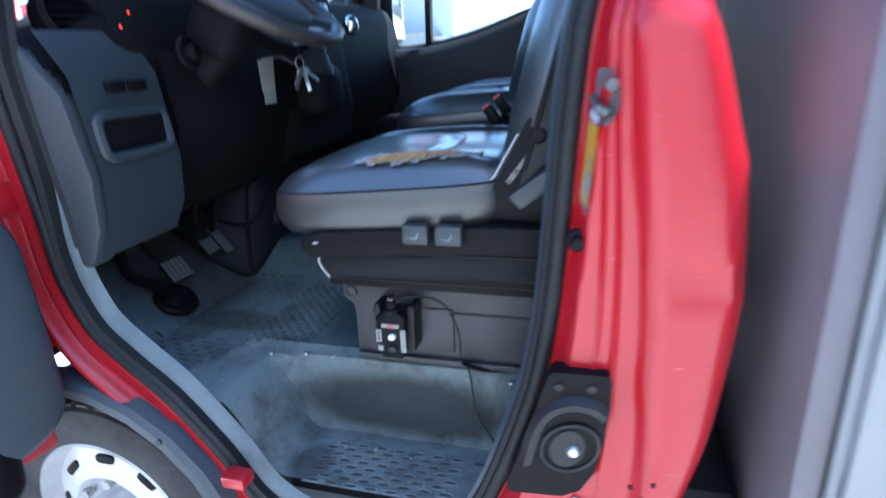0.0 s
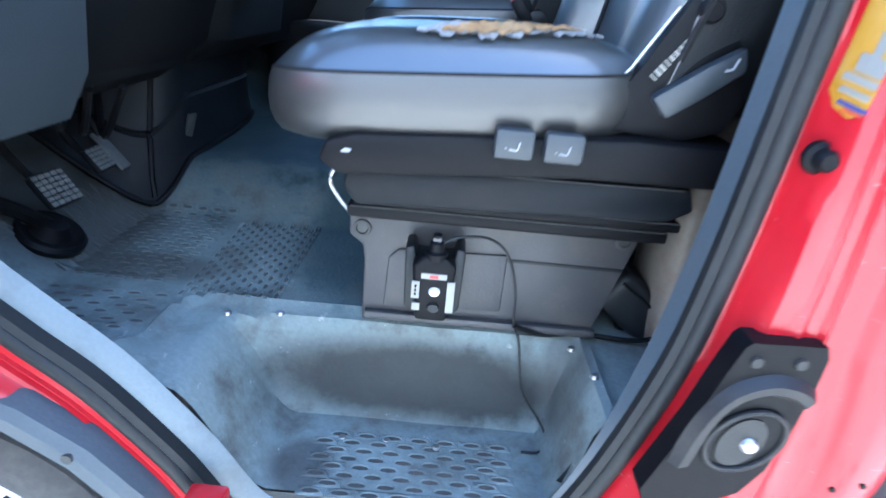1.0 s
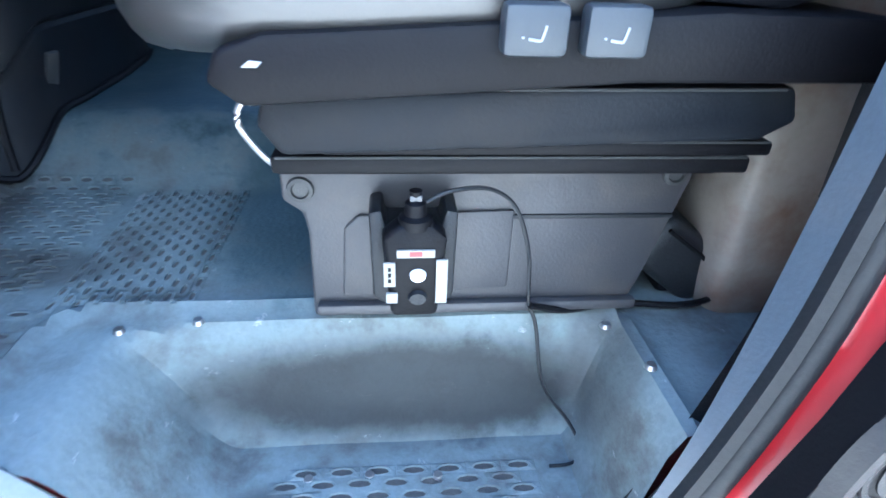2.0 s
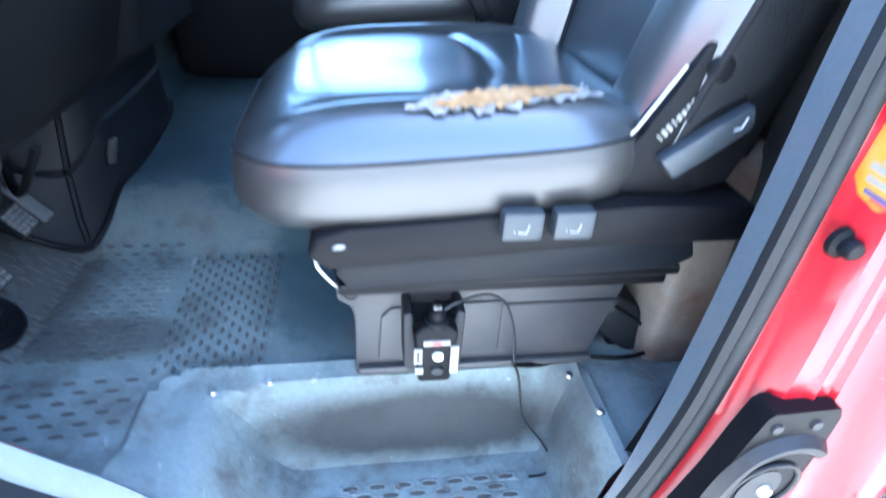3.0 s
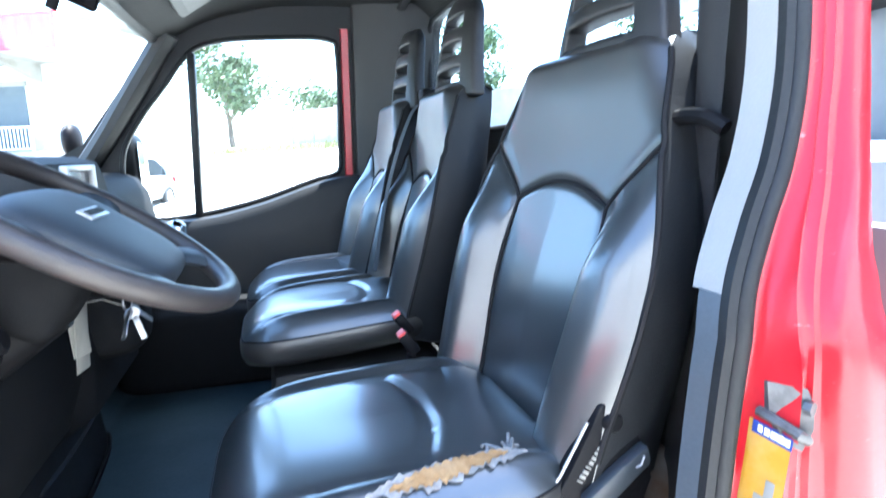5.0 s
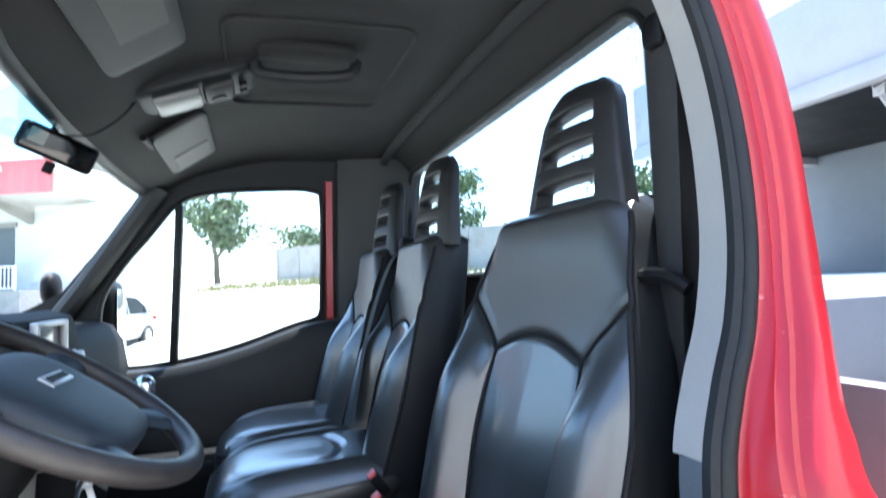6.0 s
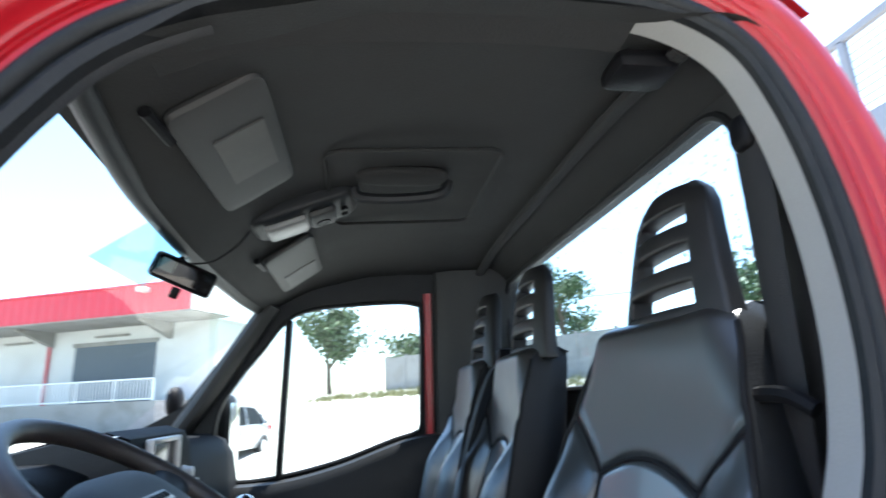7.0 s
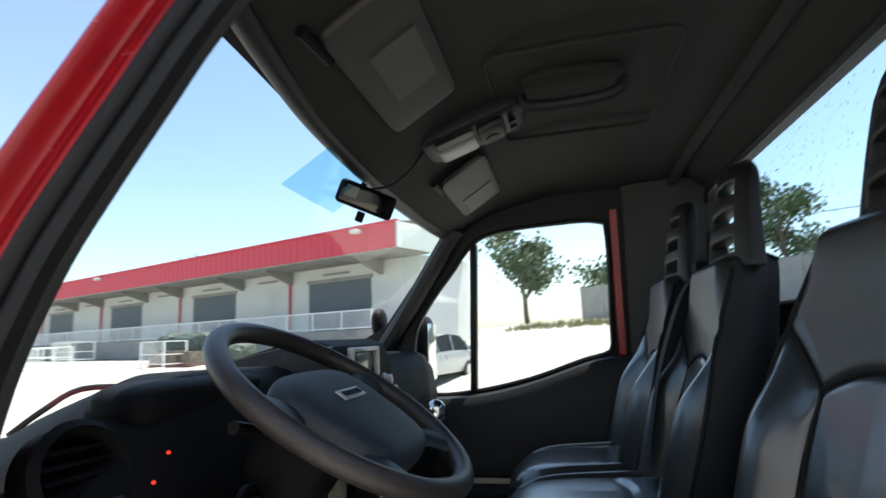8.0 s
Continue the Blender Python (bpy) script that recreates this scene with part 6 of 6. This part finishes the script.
def ground_z(x, y):
    s = wall_gap(x, y)
    return 1.6 * blend(1, 0, s / 21.0) * blend(1, 0, (-x - 6) / 6) * blend(0, 1, (y + 5) / 14) + 0.8 * blend(0, 1, (y - 14) / 10)


gx = [-1500, -400, -150, -80, -50] + [-40 + 2 * i for i in range(46)] + [60, 90, 150, 400, 1500]
gy = [-1500, -400, -100, -50, -30, -20] + [-14 + 2 * i for i in range(46)] + [90, 110, 150, 400, 1500]
tagged(part("ground", skin(bmesh.new(), [[Vector((x, y, ground_z(x, y))) for y in gy] for x in gx]), GROUND), "sunlit sandy concrete yard", "ground", kind="structure")

hall = thing("warehouse", "white warehouse with a red canopy and grey dock doors", "building")
H = pose(-7.5, 24.4, 0.85, 0, 0, math.degrees(math.atan2(0.40, -0.916)))
rows = []
for k in range(0, 385):
    x = 0.13 * k
    rows.append([H @ Vector((x, 0.03 * (k % 4 < 2), z)) for z in (4.86, 6.08)])
part("fascia", skin(bmesh.new(), rows), FASCIA, hall, "red ribbed sheet fascia", smooth=False)
part("fascia_cap", newbox((-0.1, -0.15, 6.08), (50, 0.10, 6.16), 0, H), FASCIA, hall)
part("end_fascia", newbox((-0.12, -7, 4.86), (-0.02, 0.0, 6.08), 0, H), WALLPAINT, hall, "white end fascia")
part("soffit", newbox((0, -2.6, 4.80), (50, -0.02, 4.88), 0, H), CONCRETE, hall, "grey canopy underside")
part("roof", skin(bmesh.new(), [[H @ Vector((0, 0, 6.1)), H @ Vector((50, 0, 6.1))], [H @ Vector((0, -3.5, 6.6)), H @ Vector((50, -3.5, 6.6))], [H @ Vector((0, -7, 6.1)), H @ Vector((50, -7, 6.1))]]), CONCRETE, hall)
part("wall", newbox((0.6, -7, 0), (50, -2.6, 4.82), 0, H), WALLPAINT, hall, "white rendered wall")
part("dock", newbox((1.3, -2.6, 0), (50, 0.05, 1.2), 0, H), CONCRETE, hall, "concrete loading dock")
for k in range(4):
    x0 = 3.9 + 11.8 * k
    d = part("dock_door", newbox((x0, -2.66, 1.2), (x0 + 4.8, -2.56, 3.95), 0, H), SHUTTER, hall, "grey roller dock door")
    for j in range(9):
        part("door_slat", newbox((x0, -2.57, 1.25 + 0.3 * j), (x0 + 4.8, -2.545, 1.27 + 0.3 * j), 0, H), SHUTTER, d)
    part("door_frame", newbox((x0 - 0.12, -2.62, 3.95), (x0 + 4.92, -2.50, 4.15), 0, H), CONCRETE, hall)
    part("wall_lamp", newbox((x0 + 1.6, -2.62, 4.35), (x0 + 3.6, -2.48, 4.45), 0, H), CONCRETE, hall)
    part("wall_lamp", newbox((x0 + 7.6, -2.62, 4.35), (x0 + 9.4, -2.48, 4.45), 0, H), CONCRETE, hall)
    part("downpipe", tube(bmesh.new(), [H @ Vector((x0 + 6.4, -2.5, 1.2)), H @ Vector((x0 + 6.4, -2.5, 4.8))], 0.07, 8), FASCIA, hall, "red downpipe")
    for xb in (x0 - 0.9, x0 + 6.2):
        bm = bmesh.new()
        pts = [(xb, -2.58, 4.80), (xb, -0.6, 4.80), (xb, -0.6, 4.70), (xb, -2.58, 4.05)]
        a = [bm.verts.new(H @ Vector(p)) for p in pts]
        b = [bm.verts.new(H @ Vector((p[0] + 0.25, p[1], p[2]))) for p in pts]
        bm.faces.new(a), bm.faces.new(b)
        for i in range(4):
            bm.faces.new((a[i], a[(i + 1) % 4], b[(i + 1) % 4], b[i]))
        part("bracket", bm, CONCRETE, hall, "concrete canopy bracket")
for x in (2.3, 28.6, 46):
    part("flood_lamp", newbox((x - 0.2, 0.0, 5.75), (x + 0.2, 0.45, 5.95), 0.03, H @ pose(0, 0, 0)), WALLPAINT, hall, "white floodlight on the fascia")
rail = thing("dock_railing", "white steel railing along the loading dock", "railing")
for z in (1.28, 2.1):
    part("rail", tube(bmesh.new(), [H @ Vector((1.5, 0.0, z)), H @ Vector((50, 0.0, z))], 0.035, 6), WHITE, rail)
for k in range(25):
    part("post", newbox((1.5 + 2 * k, -0.03, 1.2), (1.56 + 2 * k, 0.03, 2.1), 0, H), WHITE, rail)
bm = bmesh.new()
for k in range(300):
    x = 1.6 + 0.161 * k
    vs = [bm.verts.new(H @ Vector(p)) for p in ((x, 0, 1.28), (x + 0.03, 0, 1.28), (x + 0.03, 0, 2.1), (x, 0, 2.1), (x, 0.03, 1.28), (x + 0.03, 0.03, 1.28), (x + 0.03, 0.03, 2.1), (x, 0.03, 2.1))]
    for q in ((0, 1, 2, 3), (4, 5, 6, 7), (0, 4, 7, 3), (1, 5, 6, 2)):
        bm.faces.new([vs[i] for i in q])
tagged(part("railing_bars", bm, WHITE, rail, smooth=False), kind="stuff")


# perimeter wall of concrete panels
WDIR = Vector((0.555, -0.832, 0))
wallob = tagged(new("yard_wall"), "weathered concrete panel wall round the yard", "wall", kind="structure")
wpost, wpanel = None, None
for k in range(6, 26):
    o = Vector((0.0, 46.0, 0)) + WDIR * (2.5 * k - 12.5)
    z = ground_z(o.x, o.y)
    m = Matrix.Translation((o.x, o.y, z - 0.1)) @ pose(0, 0, 0, 0, 0, math.degrees(math.atan2(-0.832, 0.555)))
    for name, lo, hi in (("wall_panel", (0.08, -0.05, 0.0), (2.46, 0.05, 2.5)), ("wall_post", (-0.08, -0.1, 0.0), (0.08, 0.1, 2.62))):
        part(name, newbox(lo, hi, 0.01, m, 1), CONCRETE, wallob)


# plain wall added out of view to cut sky light at the open doorway
near_wall = tagged(new("sky_block_wall"), "plain pale wall added out of view to cut the sky light", "wall", kind="structure")
part("wall_face", newbox((-14, -4.6, -0.2), (9.0, -4.3, 5.2), 0.02), WALLPAINT, near_wall)
part("wall_coping", newbox((-14, -4.66, 5.2), (9.0, -4.24, 5.32), 0.01), CONCRETE, near_wall)

# neighbouring dock with a grey canopy
dock = thing("loading_canopy", "grey steel loading canopy with a mesh railing on top", "building", at=pose(0, 0, 0.25))
part("fascia", newbox((5.5, -4.2, 3.30), (5.6, 7.2, 4.40), 0.01), GREYPAINT, dock, "grey steel canopy fascia")
part("fascia_lip", newbox((5.44, -4.2, 3.22), (5.62, 7.2, 3.42), 0.01), GREYPAINT, dock)
part("canopy_deck", newbox((5.6, -4.2, 4.2), (9.0, 7.2, 4.35)), CONCRETE, dock)
# Soffit and back wall: the recess's shade is put into their dark colour.
part("soffit", newbox((5.62, -4.2, 3.25), (9.0, 7.1, 3.35)), BLACK, dock, "canopy underside coloured black for its shade")
part("back_wall", newbox((8.6, -4.2, -0.3), (9.0, 7.2, 4.2)), SHUTTER, dock, "back wall coloured dark for the recess's shade")
part("platform", newbox((6.2, -4.2, -0.3), (8.6, 7.2, 1.30), 0.02), WALLPAINT, dock, "white painted dock platform")
for y in (-2.3, 0.9, 3.6, 6.6):
    part("bracket", tube(bmesh.new(), [(5.7, y, 3.24), (7.4, y, 1.45)], 0.07, 4), GREYPAINT, dock, "grey diagonal bracket")
    part("column", newbox((7.4, y - 0.08, 1.42), (7.56, y + 0.08, 3.3)), GREYPAINT, dock)
    part("cross_beam", newbox((5.7, y - 0.06, 3.12), (8.6, y + 0.06, 3.25)), GREYPAINT, dock)
part("side_end", newbox((5.6, 7.1, 3.3), (9.0, 7.25, 4.4)), GREYPAINT, dock)
part("sign_box", newbox((5.66, 3.0, 3.05), (5.9, 3.4, 3.2), 0.01), WALLPAINT, dock, "small white junction box")
part("yellow_tag", newbox((7.36, 3.50, 2.05), (7.395, 3.72, 2.2)), YELLOW, dock, "small yellow tag")
rl = part("top_rail", newbox((5.50, -4.2, 5.42), (5.58, 7.2, 5.52), 0.01), GREYPAINT, dock, "grey railing bar")
for k in range(7):
    part("rail_post", newbox((5.50, -4.0 + 1.8 * k, 4.4), (5.58, -3.9 + 1.8 * k, 5.45), 0.005), GREYPAINT, dock)
bm = bmesh.new()
def wire_box(bm, a, b, w):
    d = (Vector(b) - Vector(a)).normalized()
    n = d.cross(Vector((1, 0, 0))).normalized() * w
    e = Vector((w, 0, 0))
    q = [[bm.verts.new(Vector(p) + s) for s in (-n, e, n)] for p in (a, b)]
    for i in range(3):
        bm.faces.new((q[0][i], q[0][(i + 1) % 3], q[1][(i + 1) % 3], q[1][i]))
for k in range(150):
    wire_box(bm, (5.54, -7.6 + 0.1 * k, 4.4), (5.54, -7.6 + 0.1 * k, 5.45), 0.006)
for k in range(11):
    wire_box(bm, (5.54, -7.6, 4.42 + 0.1 * k), (5.54, 7.2, 4.42 + 0.1 * k), 0.006)
tagged(part("railing_mesh", bm, GREYPAINT, dock, "wire mesh infill", smooth=False), kind="stuff")


# trees
def tree(label, x, y, tall, spread, seed, leaves=2600, size=0.28, crown_at=0.35):
    rnd = random.Random(seed)
    z0 = ground_z(x, y)
    t = thing("tree", label, "tree", "trees")
    bm = bmesh.new()
    top = Vector((x + rnd.uniform(-0.4, 0.4), y + rnd.uniform(-0.4, 0.4), z0 + tall * 0.72))
    trunk = [Vector((x, y, z0 - 0.2)).lerp(top, k / 6) + Vector((rnd.uniform(-0.1, 0.1), rnd.uniform(-0.1, 0.1), 0)) for k in range(7)]
    tube(bm, trunk, [0.03 * tall * (1 - 0.12 * k) for k in range(7)], 8)
    tips = []
    for k in range(14):
        s = trunk[2 + k % 5]
        a = 2.4 * k + rnd.uniform(-0.4, 0.4)
        r = spread * rnd.uniform(0.45, 0.95)
        e = s + Vector((r * math.cos(a), r * math.sin(a), tall * rnd.uniform(0.10, 0.32)))
        mid = (s + e) / 2 + Vector((0, 0, 0.06 * tall))
        tube(bm, [s, mid, e], [0.010 * tall, 0.006 * tall, 0.003 * tall], 5)
        tips += [e, mid, (e + mid) / 2]
    part("trunk", bm, BARK, t)
    verts, faces = [], []
    for k in range(leaves):
        c = rnd.choice(tips)
        p = c + Vector((rnd.gauss(0, 1), rnd.gauss(0, 1), rnd.gauss(0, 0.8))) * spread * 0.20
        if p.z < z0 + tall * crown_at * 0.7:
            continue
        n = Vector((rnd.gauss(0, 1), rnd.gauss(0, 1), rnd.gauss(0.4, 1))).normalized()
        u = n.orthogonal().normalized() * size * rnd.uniform(0.5, 1.1)
        w = n.cross(u) * 0.55
        b = len(verts)
        verts += [p - u, p + w, p + u, p - w]
        faces.append((b, b + 1, b + 2, b + 3))
    me = bpy.data.meshes.new("crown")
    me.from_pydata([tuple(v) for v in verts], [], faces)
    me.materials.append(LEAF)
    c = new("crown", me)
    c.parent = t


tree("broad green tree beyond the yard wall", -3.2, 50, 8.9, 3.0, 1, 3200)
tree("green tree beyond the yard wall", 4.4, 48, 4.6, 3.2, 2)
tree("green tree beyond the yard wall", 9.0, 43, 5.0, 3.0, 3)
tree("round green tree beyond the yard wall", 11.4, 32.0, 7.0, 1.9, 4, 3000, 0.17)
tree("round green tree beyond the yard wall", 18.5, 25, 5.8, 2.4, 5, 2600, 0.2)
tree("green tree behind the warehouse roof", -46, 68, 12.0, 3.8, 7, 2000, 0.4)
rnd = random.Random(3)
verts, faces = [], []
for k in range(2600):
    s = rnd.uniform(0, 34)
    q = Vector((-3.0, 36.0, 0)) + Vector((0.62, -0.78, 0)) * s + Vector((0.78, 0.62, 0)) * rnd.gauss(0, 0.9)
    z = ground_z(q.x, q.y)
    h, a = rnd.uniform(0.12, 0.45), rnd.uniform(0, 6.28)
    b = len(verts)
    d = Vector((math.cos(a), math.sin(a), 0)) * 0.05
    verts += [(q.x - d.x, q.y - d.y, z), (q.x + d.x, q.y + d.y, z), (q.x + d.x * 2 + 0.05, q.y + d.y * 2, z + h)]
    faces.append((b, b + 1, b + 2))
me = bpy.data.meshes.new("dry_grass")
me.from_pydata(verts, [], faces)
me.materials.append(GRASS)
tagged(new("dry_grass", me), "strip of dry grass across the yard", "grass", kind="stuff")

# parked car
car = thing("parked_car", "silver grey hatchback parked in the yard", "car", at=pose(-4.45, 17.0, ground_z(-4.4, 17.0), 0, 0, 74))
PROF = [(-2.1, 0.35, 0.62), (-2.05, 0.55, 0.86), (-1.9, 0.70, 0.95), (-1.2, 0.80, 1.0), (0, 0.80, 1.02), (1.2, 0.80, 1.02), (1.95, 0.70, 0.98), (2.08, 0.5, 0.85), (2.1, 0.35, 0.6)]
rows = []
for x, w, h in PROF:
    rows.append([Vector((x, s * w2, z)) for s, w2, z in ((-1, w * 0.92, 0.28), (-1, w, 0.45), (-1, w, 0.70), (-1, w * 0.93, h - 0.12), (-1, w * 0.7, h - 0.04), (1, w * 0.7, h - 0.04), (1, w * 0.93, h - 0.12), (1, w, 0.70), (1, w, 0.45), (1, w * 0.92, 0.28))])
part("body", skin(bmesh.new(), rows, False, False), CARPAINT, car)
rows = []
for x, w, z in ((-0.95, 0.70, 0.96), (-0.35, 0.62, 1.38), (0.3, 0.60, 1.45), (1.1, 0.60, 1.40), (1.85, 0.66, 0.98)):
    rows.append([Vector((x, s * w * k, zz)) for s, k, zz in ((-1, 1.08, 0.94), (-1, 1.0, z), (1, 1.0, z), (1, 1.08, 0.94))])
part("cabin", skin(bmesh.new(), rows), CARGLASS, car, "dark car glass")
part("car_roof", skin(bmesh.new(), [[Vector((x, s * 0.60, z + 0.012)) for s in (-1, -0.4, 0.4, 1)] for x, z in ((-0.36, 1.38), (0.3, 1.45), (1.12, 1.40))]), CARPAINT, car)
for s in (-1, 1):
    for x, top in ((-0.62, 1.19), (0.35, 1.44), (1.45, 1.22)):
        part("pillar", tube(bmesh.new(), [(x + 0.05, s * 0.735, 0.95), (x + 0.02, s * 0.635, top)], 0.03, 6), CARPAINT, car)
for x in (-1.3, 1.35):
    for s in (-1, 1):
        w = part("wheel", lathe(bmesh.new(), [(0.2, -0.09), (0.29, -0.09), (0.315, -0.05), (0.315, 0.05), (0.29, 0.09), (0.2, 0.09)], Matrix.Translation((x, s * 0.74, 0.315)) @ Vector((0, s, 0)).to_track_quat("Z", "Y").to_matrix().to_4x4(), 28), TYRE, car)
        part("wheel_rim", disc(bmesh.new(), (x, s * 0.81, 0.315), (0, s, 0), 0.2, 0.04, 24, 0.15), RIM, w)
for s in (-1, 1):
    part("tail_lamp", newbox((2.0, s * 0.62 - 0.1, 0.72), (2.1, s * 0.62 + 0.1, 0.88), 0.02), REDINK, car)
    part("head_lamp", newbox((-2.08, s * 0.55 - 0.12, 0.62), (-1.98, s * 0.55 + 0.12, 0.76), 0.02), WHITE, car)

# clutter in the yard
def crate_cage(label, x, y, turn, lx, ly, h):
    c = thing("cage_pallet", label, "wire cage", "wire cages", at=pose(x, y, ground_z(x, y), 0, 0, turn))
    for sx in (-1, 1):
        for sy in (-1, 1):
            part("corner_post", newbox((sx * lx / 2 - 0.03, sy * ly / 2 - 0.03, 0), (sx * lx / 2 + 0.03, sy * ly / 2 + 0.03, h)), WHITE, c)
    for z in (0.15, h / 2, h):
        for sy in (-1, 1):
            part("bar", newbox((-lx / 2, sy * ly / 2 - 0.02, z - 0.02), (lx / 2, sy * ly / 2 + 0.02, z + 0.02)), WHITE, c)
        for sx in (-1, 1):
            part("bar", newbox((sx * lx / 2 - 0.02, -ly / 2, z - 0.02), (sx * lx / 2 + 0.02, ly / 2, z + 0.02)), WHITE, c)
    n = int(lx / 0.25)
    for k in range(1, n):
        part("upright", newbox((-lx / 2 + lx * k / n - 0.012, -ly / 2 - 0.012, 0.15), (-lx / 2 + lx * k / n + 0.012, -ly / 2 + 0.012, h)), WHITE, c)
    return c


crate_cage("low white steel cage standing in the yard", -25.0, 23.0, -24, 3.4, 1.4, 0.95)
crate_cage("low white steel cage standing in the yard", -29.0, 26.0, -24, 3.2, 1.4, 0.9)
crate_cage("white steel frame in front of a covered pile", -17.35, 21.8, -24, 1.9, 1.0, 1.1)
pile = thing("covered_pile", "heap of goods under a dark green tarpaulin", "tarpaulin")
rnd = random.Random(5)
def creased(u):
    """Folds that hang down the sides of a thrown-over sheet."""
    fold = noise.noise(Vector((u.x * 7, u.y * 7, u.z * 1.2)))
    out = 1 + 0.10 * fold + 0.06 * noise.noise(u * 14)
    return Vector((u.x * out, u.y * out, u.z * (1 + 0.30 * noise.noise(u * 2.3 + Vector((3, 1, 7)))) + 0.08 * noise.noise(u * 8)))


part("tarp", puff(bmesh.new(), (-16.8, 23.2, 0.66 + ground_z(-16.8, 23.2)), (1.5, 1.0, 0.66), (0.5, 0.45), 96, 36, creased, None), TARP, pile)
part("tarp_end", puff(bmesh.new(), (-14.7, 23.3, 0.42 + ground_z(-14.7, 23.3)), (0.75, 0.9, 0.46), (0.8, 0.8), 72, 28, creased, None), TARP, pile, "crumpled loose end of the tarpaulin")
for k in range(3):
    part("carton", newbox((-0.42, -0.4, 0.0), (0.42, 0.4, 0.62 + 0.05 * (k % 2)), 0.02, pose(-17.8 + 0.86 * k, 22.3 - 0.12 * k, ground_z(-17, 22), 0, 0, -30 + 5 * k)), BEIGE, pile, "brown carton under the sheet")
crate_cage("white steel cage standing by the dock", -33, 33, -30, 4.0, 1.4, 1.3)
lead = thing("overhead_cable", "overhead cable crossing the sky behind the cab", "cable")
part("line", tube(bmesh.new(), [Vector((6 + 30 * t, 40 - 36 * t, 8.0 - 1.2 * math.sin(math.pi * t))) for t in [k / 12 for k in range(13)]], 0.02, 5), BLACK, lead)
for x, y in ((6, 40), (36, 4)):
    part("pole", tube(bmesh.new(), [(x, y, 0), (x, y, 8.2)], 0.11, 8), CONCRETE, lead, "concrete pole")
